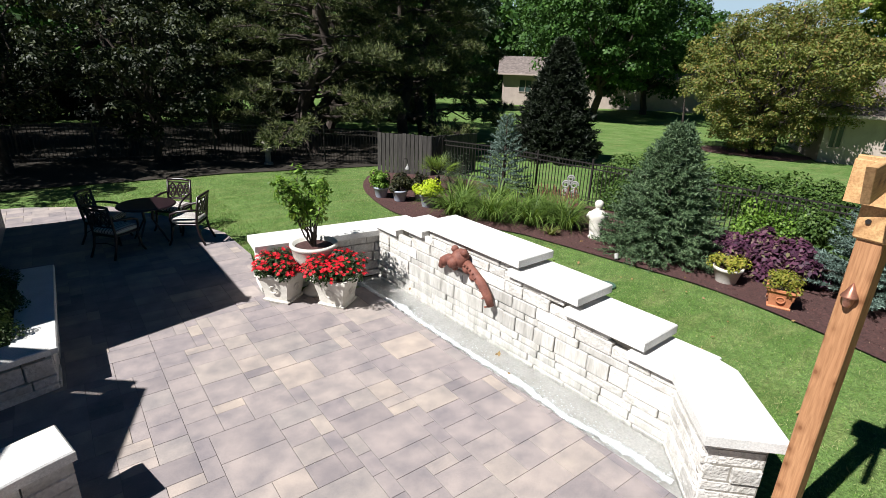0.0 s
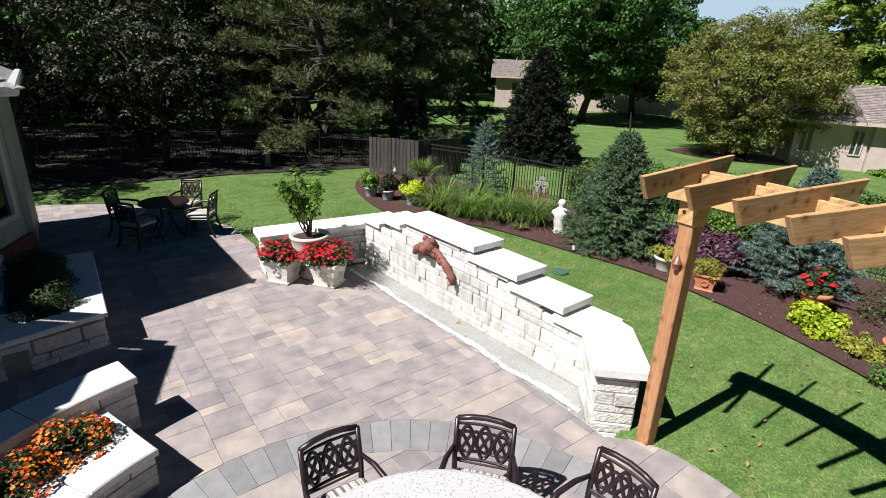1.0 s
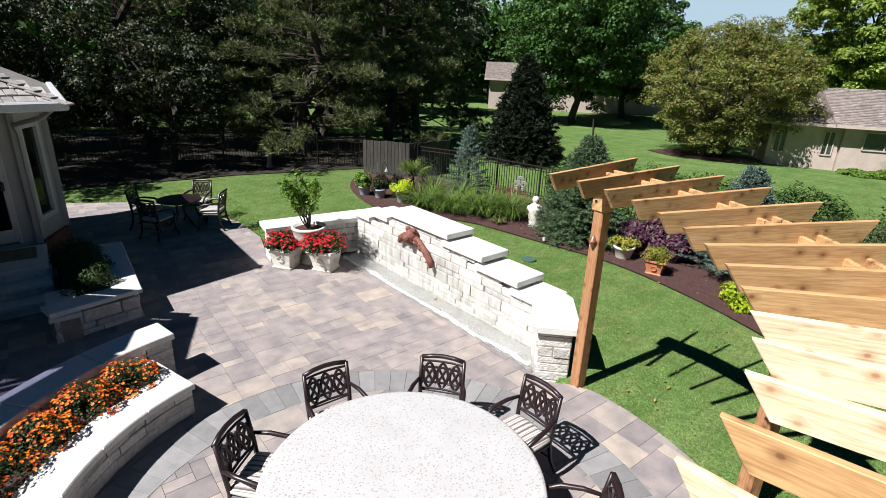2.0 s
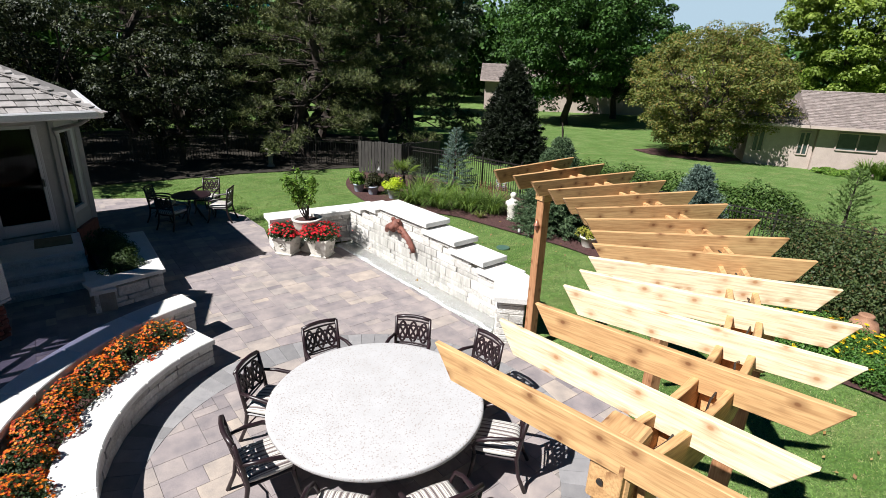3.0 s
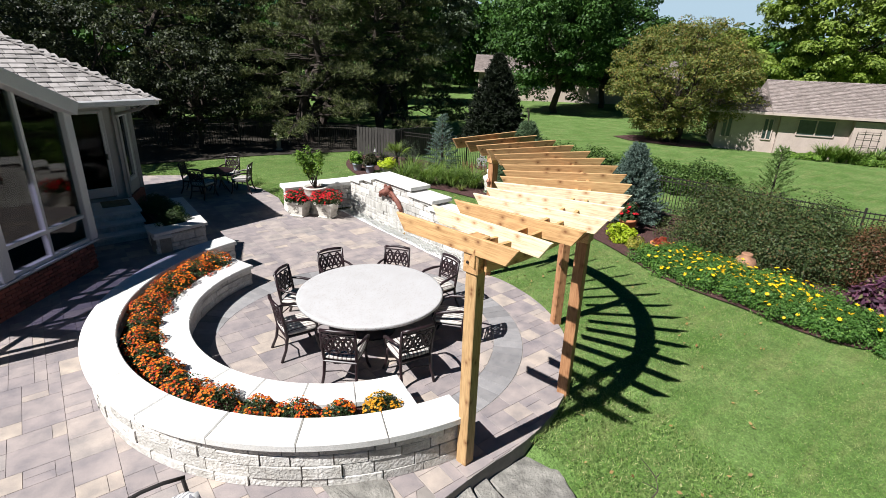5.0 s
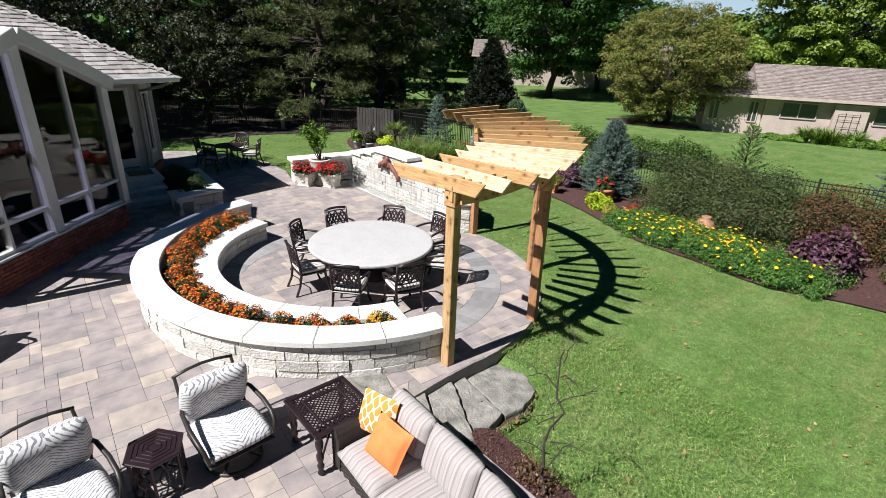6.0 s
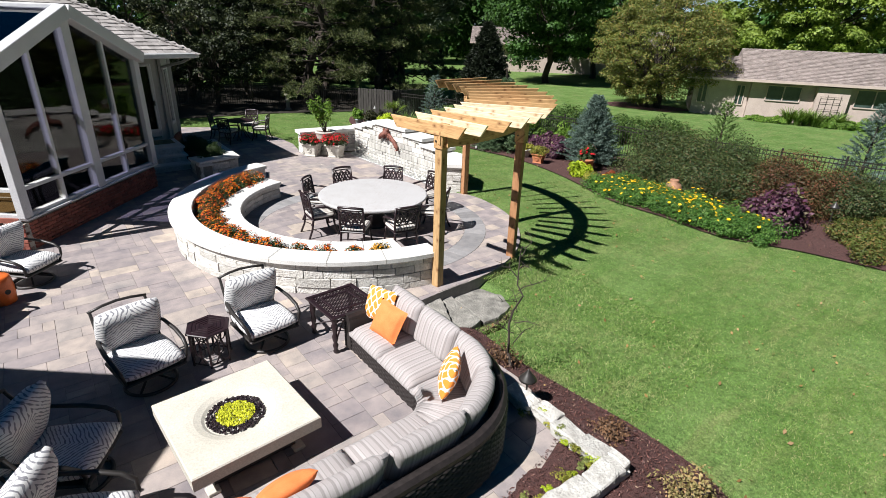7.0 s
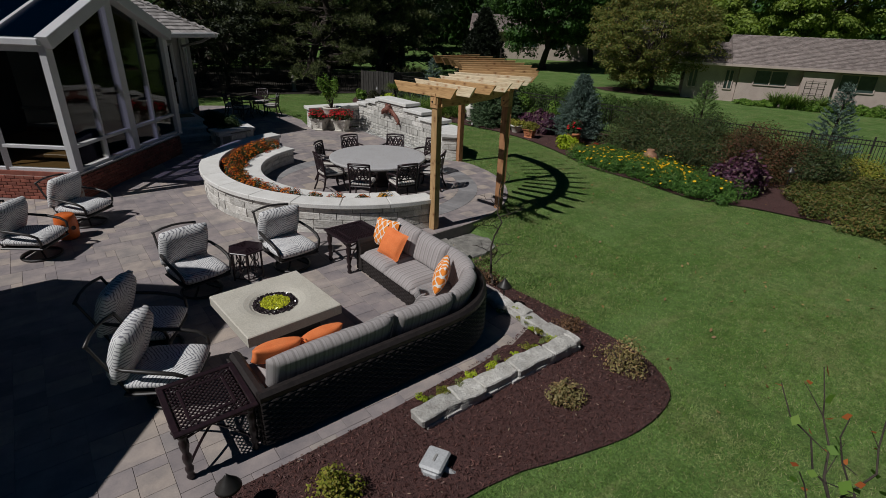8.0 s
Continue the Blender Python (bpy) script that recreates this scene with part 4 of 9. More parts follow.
def rafter_build(L):
    b = Build()
    h, t = 0.185, 0.02
    pr = [(-L / 2, 0), (L / 2, 0), (L / 2 - 0.13, -h), (-L / 2 + 0.13, -h)]
    e = 0.004
    vs = [(x, -t, z) for x, z in pr] + [(x, t, z) for x, z in pr]
    pi = [(-L / 2 + 2 * e, -e), (L / 2 - 2 * e, -e), (L / 2 - 0.13 - e, -h + e), (-L / 2 + 0.13 + e, -h + e)]
    vs = [(x, -t, z) for x, z in pi] + [(x, t, z) for x, z in pi] + [(x, -t + e, z) for x, z in pr] + [(x, t - e, z) for x, z in pr]
    fs = [(3, 2, 1, 0), (4, 5, 6, 7)]
    for i in range(4):
        j = (i + 1) % 4
        fs += [(8 + i, i, j, 8 + j)[::-1], (12 + i, 8 + i, 8 + j, 12 + j)[::-1], (4 + i, 12 + i, 12 + j, 4 + j)[::-1]]
    return b.add(vs, fs)


HEADS = (-80.5, -83.7, -77.2, -72.5, -64.5, -54.5, -46, -38.6, -32, -25, -19, -13, -7.2, -0.8, 5.5)
for i, head in enumerate(HEADS):
    f = i / 14
    pos = radians(-98.5 + 105.5 * f)
    L = 1.62 + 0.18 * min(1.0, f * 1.7)
    mid = (PC[0] + 3.265 * math.cos(pos), PC[1] + 3.265 * math.sin(pos))
    # rafters 1, 3, 4 and 5 get the cedar with sunlight painted in
    part("rafter", rafter_build(L), M["cedar_sunlit" if i in (1, 3, 4, 5) else "cedar"], pergola, m=pose(mid[0], mid[1], RTOP + rise(*mid), 0, 0, head))
# low-voltage cable over the rafters
cab = []
for i in range(60):
    a = radians(-95 + 104 * i / 59)
    r = 3.55 + 0.015 * math.sin(i * 1.7)
    cab.append((PC[0] + r * math.cos(a), PC[1] + r * math.sin(a), RTOP - 0.15 + 0.02 * math.sin(i * 2.1)))
part("cable", risen(Build().tube(cab, 0.006, 5)), M["iron"], pergola, "black cable along the rafters")


# ---- the house ----
def seg_box(b, p, q, w, z0, z1, bev=0.004, side=0.0):
    """A box along p..q in plan, w thick, shifted sideways."""
    p, q = Vector(p), Vector(q)
    d = (q - p)
    n = Vector((-d.y, d.x)).normalized()
    c = (p + q) / 2 + n * side
    return b.box((0, 0, 0), (d.length, w, z1 - z0), bev, Matrix.Translation((c.x, c.y, (z0 + z1) / 2)) @ Matrix.Rotation(math.atan2(d.y, d.x), 4, "Z"))


def bar(b, p, q, w, t, bev=0.004):
    """A square bar between two points in space."""
    p, q = Vector(p), Vector(q)
    d = q - p
    m = Matrix.Translation((p + q) / 2) @ d.to_track_quat("X", "Z").to_matrix().to_4x4()
    return b.box((0, 0, 0), (d.length, w, t), bev, m)


GL, GR = Vector((-5.48, 2.6)), Vector((-2.76, 5.82))
GD = (GR - GL).normalized()
GN = Vector((GD.y, -GD.x))            # out towards the terrace
GW = (GR - GL).length
EAVE, APEX, BASE = 3.27, 4.2, 0.62
sun_room = thing("sunroom", (0, 0, 0), label="white framed glass sunroom with gabled front on a brick plinth", category="sunroom", kind="structure")


def gpt(s, d=0.0):
    p = GL + GD * s + GN * d
    return (p.x, p.y)


def rake(s):
    return EAVE + (APEX - EAVE) * (1 - abs(s - GW / 2) / (GW / 2))


brick_mesh = {}


def brick_wall(parent, p, q, z0, courses, seed):
    """Stretcher courses as single bricks on a mortar core."""
    p, q = Vector(p), Vector(q)
    d = (q - p).normalized()
    n = Vector((d.y, -d.x))
    L = (q - p).length
    core_b = Build()
    seg_box(core_b, p, q, 0.18, z0, z0 + courses * 0.075, 0.0, 0.1)
    part("mortar", core_b, M["mortar"], parent)
    rs = random.Random(seed)
    for k in range(courses):
        s = -0.105 if k % 2 else 0.0
        while s < L - 0.01:
            a, e = max(s, 0.0), min(s + 0.2, L)
            key = round(e - a, 2)
            if e - a > 0.04:
                if key not in brick_mesh:
                    brick_mesh[key] = Build().box((0, 0, 0), (key, 0.1, 0.063), 0.005).mesh("brick", M["brick"])
                c = p + d * (a + e) / 2 + n * (-0.035 + rs.uniform(0, 0.004))
                part("brick", brick_mesh[key], None, parent, m=pose(c.x, c.y, z0 + (k + 0.5) * 0.075, 0, 0, math.degrees(math.atan2(d.y, d.x))))
            s += 0.21


# front posts, mullions, rails
for s, w in ((0.0, 0.2), (GW / 2, 0.24), (GW, 0.2)):
    b = Build()
    c = gpt(s, -0.02)
    b.box((0, 0, 0), (w, 0.16, rake(s) - BASE), 0.012, Matrix.Translation((c[0], c[1], (rake(s) + BASE) / 2)) @ Matrix.Rotation(math.atan2(GD.y, GD.x), 4, "Z"))
    part("corner_post", b, M["white_trim"], sun_room)
for s in (GW * 0.25, GW * 0.75):
    b = Build()
    c = gpt(s, -0.03)
    b.box((0, 0, 0), (0.06, 0.09, rake(s) - BASE), 0.006, Matrix.Translation((c[0], c[1], (rake(s) + BASE) / 2)) @ Matrix.Rotation(math.atan2(GD.y, GD.x), 4, "Z"))
    part("mullion", b, M["white_trim"], sun_room)
for s0, s1 in ((0.1, GW / 2 - 0.12), (GW / 2 + 0.12, GW - 0.1)):
    for z in (BASE + 0.03, BASE + 0.53):
        b = Build()
        bar(b, (*gpt(s0, -0.03), z), (*gpt(s1, -0.03), z), 0.085, 0.07)
        part("rail", b, M["white_trim"], sun_room)
    for a, e in ((s0, (s0 + s1) / 2), ((s0 + s1) / 2, s1)):
        for z0, z1, z2 in ((BASE + 0.06, BASE + 0.5, BASE + 0.5), (BASE + 0.56, rake(a) - 0.1, rake(e) - 0.1)):
            b = Build().add([(*gpt(a, -0.045), z0), (*gpt(e, -0.045), z0), (*gpt(e, -0.045), z2), (*gpt(a, -0.045), z1),
                             (*gpt(a, -0.06), z0), (*gpt(e, -0.06), z0), (*gpt(e, -0.06), z2), (*gpt(a, -0.06), z1)],
                            [(0, 1, 2, 3), (7, 6, 5, 4), (0, 4, 5, 1), (1, 5, 6, 2), (2, 6, 7, 3), (3, 7, 4, 0)])
            part("pane", b, M["glass"], sun_room).visible_shadow = False
for s0, s1 in ((-0.12, GW / 2), (GW / 2, GW + 0.12)):
    b = Build()
    bar(b, (*gpt(s0, 0.08), rake(s0) + 0.02), (*gpt(s1, 0.08), rake(s1) + 0.02), 0.26, 0.25, 0.01)
    part("rake_board", b, M["white_trim"], sun_room)
# sides going back, roof of glass with white bars
DEEP = 4.6
for s in (0.0, GW):
    for k in range(4):
        b = Build()
        bar(b, (*gpt(s, -k * DEEP / 3), BASE), (*gpt(s, -k * DEEP / 3), EAVE), 0.12, 0.12)
        if k:
            part("side_post", b, M["white_trim"], sun_room)
    for z, h in ((BASE + 0.03, 0.07), (BASE + 0.53, 0.07), (EAVE - 0.1, 0.22)):
        b = Build()
        bar(b, (*gpt(s, -0.05), z), (*gpt(s, -DEEP), z), 0.1, h)
        part("side_rail", b, M["white_trim"], sun_room)
    b = Build().add([(*gpt(s, -0.1), BASE), (*gpt(s, -DEEP), BASE), (*gpt(s, -DEEP), EAVE - 0.2), (*gpt(s, -0.1), EAVE - 0.2),
                     (*gpt(s + 0.012, -0.1), BASE), (*gpt(s + 0.012, -DEEP), BASE), (*gpt(s + 0.012, -DEEP), EAVE - 0.2), (*gpt(s + 0.012, -0.1), EAVE - 0.2)],
                    [(0, 1, 2, 3), (7, 6, 5, 4), (0, 4, 5, 1), (1, 5, 6, 2), (2, 6, 7, 3), (3, 7, 4, 0)])
    part("side_pane", b, M["door_glass"], sun_room).visible_shadow = False
    b = Build()
    bar(b, (*gpt(s + (-0.1 if s == 0 else 0.16), 0.02), EAVE + (-0.02 if s == 0 else 0.06)), (*gpt(s + (-0.1 if s == 0 else 0.16), -DEEP), EAVE + (-0.02 if s == 0 else 0.06)), 0.2, 0.14, 0.02)
    part("gutter", b, M["white_trim"], sun_room)
b = Build()
for sgn in (0, 1):
    e = (GW if sgn else 0.0)
    for k in range(5):
        dd = -k * DEEP / 4
        bb = Build()
        bar(bb, (*gpt(e, dd), EAVE + 0.05), (*gpt(GW / 2, dd), APEX + 0.05), 0.09, 0.07)
        if k:
            part("roof_bar", bb, M["white_trim"], sun_room)
    pane = Build().add([(*gpt(e, 0.0), EAVE + 0.06), (*gpt(GW / 2, 0.0), APEX + 0.06), (*gpt(GW / 2, -DEEP), APEX + 0.06), (*gpt(e, -DEEP), EAVE + 0.06),
                        (*gpt(e, 0.0), EAVE + 0.045), (*gpt(GW / 2, 0.0), APEX + 0.045), (*gpt(GW / 2, -DEEP), APEX + 0.045), (*gpt(e, -DEEP), EAVE + 0.045)],
                       [(0, 1, 2, 3), (7, 6, 5, 4), (0, 4, 5, 1), (1, 5, 6, 2), (2, 6, 7, 3), (3, 7, 4, 0)])
    part("roof_pane", pane, M["roof_glass"], sun_room, "bluish roof glass")
bb = Build()
bar(bb, (*gpt(GW / 2, 0.1), APEX + 0.09), (*gpt(GW / 2, -DEEP), APEX + 0.09), 0.16, 0.1, 0.02)
part("ridge", bb, M["white_trim"], sun_room)
# cream inner casings behind the front bars
for s, w in ((0.16, 0.1), (GW * 0.25 + 0.05, 0.09), (GW / 2 - 0.1, 0.11), (GW / 2 + 0.26, 0.11), (GW * 0.75 + 0.05, 0.09), (GW - 0.16, 0.1)):
    b = Build()
    bar(b, (*gpt(s, -0.2), BASE), (*gpt(s, -0.2), rake(s) - 0.12), w, 0.16, 0.006)
    part("casing", b, M["cream"], sun_room, "cream painted inner casing")
# inside: floor, back wall, a wooden bench with cushions seen through the panes
b = Build().prism([gpt(0.05, -0.1), gpt(GW - 0.05, -0.1), gpt(GW - 0.05, -DEEP), gpt(0.05, -DEEP)], 0.4, 0.5)
part("room_floor", b, M["floor_wood"], sun_room, "honey coloured wooden floor")
# back wall carries the gloom of the room in its colour
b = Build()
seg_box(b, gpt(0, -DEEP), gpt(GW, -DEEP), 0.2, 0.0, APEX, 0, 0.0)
part("back_wall", b, M["inner_shade"], sun_room)
sill = Build()
seg_box(sill, gpt(-0.08, -0.02), gpt(GW + 0.08, -0.02), 0.2, BASE - 0.04, BASE, 0.006)
part("sill", sill, M["white_trim"], sun_room)
b = Build()
seg_box(b, gpt(0, -0.1), gpt(0, -DEEP), 0.2, 0.0, BASE, 0)
part("plinth_side", b, M["brick"], sun_room)
b = Build()
seg_box(b, gpt(GW, -0.1), gpt(GW, -DEEP), 0.2, 0.0, BASE, 0)
part("plinth_side", b, M["brick"], sun_room)

bench = thing("indoor_bench", (*gpt(GW * 0.5, -0.62), 0.5), math.degrees(math.atan2(GD.y, GD.x)), "low honey wood bench with coiled rope indoors", "bench")
part("seat", Build().box((0, 0, 0.38), (3.7, 0.6, 0.08), 0.015), M["floor_wood"], bench)
for x in (-1.2, 1.2):
    part("leg", Build().box((x, 0, 0.17), (0.1, 0.5, 0.34), 0.01), M["floor_wood"], bench)

# added wall: keeps bright lawn and sky out of the sunroom glass
b = Build()
seg_box(b, gpt(0, -DEEP - 0.11), gpt(-9, -DEEP - 0.11), 0.2, 0.0, 4.2, 0, 0.0)
solo("wall_west", b, M["siding"], "plain grey wall added to close off the view behind the sunroom", "wall", kind="structure")

# main walls
house = thing("house", (0, 0, 0), label="grey sided house with brick foot and shake roof", category="house", kind="structure")
D0, D1, D2 = Vector((-4.9, 8.6)), Vector((-1.66, 9.08)), Vector((-1.2, 10.1))


def dpt(x):
    """The point of the door wall at that x."""
    return D0 + (D1 - D0) * ((x + 4.9) / 3.24)


for a, e, z0, z1 in ((-4.9, -2.9, 0.0, 3.15), (-1.88, -1.66, 0.0, 3.15), (-2.9, -1.88, 2.86, 3.15), (-2.9, -1.88, 0.0, 0.66)):
    b = Build()
    seg_box(b, dpt(a), dpt(e), 0.2, z0, z1, 0, 0.1)
    part("wall", b, M["siding"], house)
for a, e, z0, z1 in ((0.0, 0.16, 0.0, 3.15), (0.8, 1.0, 0.0, 3.15), (0.16, 0.8, 2.75, 3.15), (0.16, 0.8, 0.0, 0.95)):
    b = Build()
    seg_box(b, D1.lerp(D2, a), D1.lerp(D2, e), 0.2, z0, z1, 0, 0.1)
    part("wall", b, M["siding"], house)
b = Build()
seg_box(b, D2, (-1.15, 13.0), 0.2, 0, 3.15, 0, 0.1)
part("wall", b, M["siding"], house)
b = Build()
seg_box(b, (-1.15, 13.0), (-12, 13.0), 0.2, 0, 3.15, 0, 0.1)
part("wall", b, M["siding"], house)
bfoot = Build()
seg_box(bfoot, D1, D2, 0.1, 0.0, 0.62, 0.004, -0.03)
part("brick_foot", bfoot, M["brick"], house, "dark red brick foot")
trim = Build()
for p in (D1, D2):
    trim.box((p.x + 0.02, p.y - 0.03, 1.87), (0.1, 0.1, 2.5), 0.006)
part("corner_board", trim, M["siding"], house)
# door
door = thing("door_1", (0, 0, 0), label="full-glass storm door in a white frame at the steps", category="door", kind="structure")


def door_bar(x0, x1, z0, z1, t=0.08, out=-0.0):
    b = Build()
    seg_box(b, dpt(x0), dpt(x1), t, z0, z1, 0.006, 0.02 + out)
    return b


for x0, x1, z0, z1, nm in ((-2.9, -2.81, 0.66, 2.86, "jamb"), (-1.93, -1.88, 0.66, 2.86, "jamb"), (-2.81, -1.93, 2.82, 2.86, "head"), (-2.81, -2.75, 0.7, 2.82, "stile"), (-1.98, -1.93, 0.7, 2.82, "stile"), (-2.75, -1.98, 0.7, 0.93, "bottom_rail"), (-2.75, -1.98, 2.79, 2.82, "top_rail")):
    part(nm, door_bar(x0, x1, z0, z1), M["white_trim"], door)
part("pane", door_bar(-2.75, -1.98, 0.93, 2.79, 0.02, 0.02), M["door_glass"], door).visible_shadow = False
# black sheet paints the unlit hall behind the door glass
part("inner_door", door_bar(-2.9, -1.88, 0.66, 2.86, 0.05, 0.3), M["hall_shade"], door)
part("handle", door_bar(-1.99, -1.95, 1.65, 1.8, 0.14, -0.03), M["iron"], door, "dark handle")
win = thing("window_1", (0, 0, 0), label="tall narrow window in a white frame beside the door", category="window", kind="structure")


def win_bar(a, e, z0, z1, t=0.1, out=0.0):
    b = Build()
    seg_box(b, D1.lerp(D2, a), D1.lerp(D2, e), t, z0, z1, 0.005, 0.03 + out)
    return b


for a, e, z0, z1, nm in ((0.16, 0.26, 0.95, 2.75, "frame_side"), (0.7, 0.8, 0.95, 2.75, "frame_side"), (0.26, 0.7, 2.65, 2.75, "frame_top"), (0.26, 0.7, 0.95, 1.05, "sill")):
    part(nm, win_bar(a, e, z0, z1), M["white_trim"], win)
part("pane", win_bar(0.26, 0.7, 1.05, 2.65, 0.02, 0.02), M["door_glass"], win).visible_shadow = False
# dark sheet paints the unlit room behind the pane
part("blind", win_bar(0.16, 0.8, 0.95, 2.75, 0.03, 0.2), M["inner_shade"], win)

# roof with single shakes on the slope that faces the terrace
EX, EY, EZ, PITCH = -0.97, 7.47, 3.22, 0.5
roof = thing("roof", (0, 0, 0), label="weathered grey cedar shake hip roof with white gutter", category="roof", kind="structure")


SKEW = 0.25          # the eave runs with the door wall, out of square with the end of the roof


def rz_front(y):
    return EZ + PITCH * (y - EY)


def skewed(b):
    b.v = [(x, y + SKEW * (x - EX), z) for x, y, z in b.v]
    return b


def skew_pose(m):
    p = m.translation
    q = Vector((p.x, p.y + SKEW * (p.x - EX), p.z))
    return Matrix.Translation(q) @ Matrix.Rotation(math.atan(SKEW), 4, "Z") @ Matrix.Translation(-p) @ m


b = Build()
RY, NY = EY + 4.3, 13.5
b.add([(EX, EY, EZ), (EX, NY, EZ), (EX - 4.3, RY, EZ + 2.15), (-13, RY, EZ + 2.15), (-13, EY, EZ), (-13, NY, EZ)],
      [(0, 1, 2), (0, 2, 3, 4), (1, 5, 3, 2), (4, 3, 5)])
part("deck", skewed(b), M["shingle"], roof)
b = Build().prism([(EX + 0.02, EY - 0.02), (EX + 0.02, 13.5), (-13, 13.5), (-13, EY - 0.02)], EZ - 0.1, EZ - 0.03)
part("soffit", skewed(b), M["white_trim"], roof)
for p, q in (((EX + 0.05, EY - 0.06, EZ - 0.03), (-5.2, EY - 0.06, EZ - 0.03)), ((EX + 0.06, EY - 0.1, EZ - 0.03), (EX + 0.06, 13.5, EZ - 0.03))):
    b = Build()
    bar(b, p, q, 0.13, 0.14, 0.025)
    part("gutter", skewed(b), M["white_trim"], roof)
part("downspout", Build().tube([(EX - 0.12, EY + 0.0, EZ - 0.1), (EX - 0.25, EY + 0.5, EZ - 0.25), (-1.6, 8.95, EZ - 0.45), (-1.58, 9.02, EZ - 0.6), (-1.58, 9.02, 0.7)], 0.04, 8), M["siding"], roof)
rs = random.Random(21)
shakes = Build()
count = 0
shake_mesh = {}
sl = math.atan(PITCH)
for row in range(24):
    v = row * 0.2
    y = EY + v * math.cos(sl)
    x = EX - v * math.cos(sl) - 0.02 + rs.uniform(0, 0.1)
    while x > -7.0:
        w = rs.choice((0.14, 0.18, 0.22, 0.26, 0.3))
        t = rs.choice((0.02, 0.026))
        m = Matrix.Translation((x - w / 2, y + 0.12, rz_front(y + 0.12) + 0.018 + rs.uniform(0, 0.012))) @ Matrix.Rotation(sl - 0.09, 4, "X") @ Matrix.Rotation(rs.uniform(-0.02, 0.02), 4, "Z")
        if count < 300 and x > -5.2:
            if (w, t) not in shake_mesh:
                shake_mesh[(w, t)] = Build().box((0, 0, 0), (w - 0.008, 0.27, t), 0.003).mesh("shake", M["shingle"])
            part("shake", shake_mesh[(w, t)], None, roof, m=skew_pose(m))
            count += 1
        else:
            shakes.box((0, 0, 0), (w - 0.008, 0.27, t), 0.0, skew_pose(m))
        x -= w
    hx, hy = EX - v * math.cos(sl), y
    m = Matrix.Translation((hx, hy, rz_front(hy) + 0.045)) @ Matrix.Rotation(radians(135), 4, "Z") @ Matrix.Rotation(-math.atan(PITCH / 1.414) + 0.06, 4, "Y")
    part("hip_shake", Build().box((0, 0, 0), (0.36, 0.2, 0.024), 0.004, skew_pose(m)), M["shingle"], roof)
tagged(part("shake_rest", shakes, M["shingle_rest"], roof), kind="stuff")
brick_wall(sun_room, gpt(0), gpt(GW), 0.0, 7, 5)
brick_wall(sun_room, gpt(-0.12, -2.2), gpt(-0.12, 0.0), 0.0, 7, 6)

# wing of the house beyond the seating, which throws its shade there
wing = thing("house_wing", (0, 0, 0), label="plain grey house wing beside the fire table terrace", category="house", kind="structure")
part("wall", Build().box((-11.95, -3.8, 1.42), (6.0, 4.3, 2.84), 0.01), M["siding"], wing)
b = Build().add([(-8.6, -1.3, 2.85), (-8.6, -6.25, 2.85), (-15.3, -6.25, 2.85), (-15.3, -1.3, 2.85), (-8.6, -3.24, 5.8), (-15.3, -3.24, 5.8)],
                [(0, 3, 5, 4), (2, 1, 4, 5), (1, 0, 4), (3, 2, 5), (0, 1, 2, 3)])
part("roof", b, M["shingle"], wing)

# steps to the door
steps = thing("door_steps", (0, 0, 0), label="three limestone steps with a doormat at the house door", category="steps", kind="structure")
for k, (y0, z) in enumerate(((7.15, 0.2), (7.42, 0.4), (7.7, 0.6))):
    b = Build().prism([(-2.95, y0 + 0.02), (-1.6, y0 + 0.08), (-1.6, 8.9), (-2.95, 8.75)], z - 0.2, z - 0.06)
    part("riser", b, M["stone"], steps)
    b = Build().prism([(-3.0, y0 - 0.03), (-1.56, y0 + 0.03), (-1.56, 9.05 - 0.001 * k), (-3.0, 8.8)], z - 0.06, z, 0.01)
    part("tread", b, M["cap"], steps)
mat_ = Build().box((-2.02, 8.56, 0.61), (0.62, 0.62, 0.016), 0.006)
solo("doormat", mat_, M["doormat"], "tan woven doormat on the landing", "doormat")

# planter beside the steps
planter = thing("raised_planter", (0, 0, 0), label="raised limestone planter with clipped shrubs beside the steps", category="planter", kind="structure")
PL = [((-0.5, 6.2), (-0.46, 8.75)), ((-1.6, 5.92), (-0.5, 6.2)), ((-1.62, 6.9), (-1.6, 5.92))]
for i, (p, q) in enumerate(PL):
    p, q = Vector(p), Vector(q)
    d = (q - p)
    n = Vector((-d.y, d.x)).normalized()
    top = 0.5 if i < 2 else 0.42
    straight_wall(planter, p, d.normalized(), n, [(0.0, d.length, top)], 0.3, -0.02, 31 + i)
    cap_slab(planter, p, d.normalized(), n, -0.05, d.length + (0.05 if i != 1 else -0.02), -0.06, 0.33, top + 0.002 * i, 0.07)
part("soil", Build().prism([(-1.35, 6.3), (-0.75, 6.45), (-0.75, 8.7), (-1.5, 8.9)], 0.0, 0.38), M["mulch"], planter, "dark mulch")

# ---- furniture ----
def cushion(b, c, sx, sy, t, m=None, puff=0.35, n=10, corner=0.25):
    """A soft cushion: flat underside and top, bulging, with a rounded rim."""
    m = m or Matrix()

    def fn(u, v, side):
        x, y = (u * 2 - 1), (v * 2 - 1)
        e = max(0.0, 1 - abs(x) ** 6) * max(0.0, 1 - abs(y) ** 6)
        k = 1 - 0.06 * (x * x * y * y) * corner * 4
        z = t / 2 * (0.25 + 0.75 * e ** 0.5) * (1 + puff * (1 - x * x) * (1 - y * y) * 0.4)
        return m @ Vector((c[0] + x * sx / 2 * k, c[1] + y * sy / 2 * k, c[2] + (z if side else -z)))
    return b.slabbed(fn, n, n)


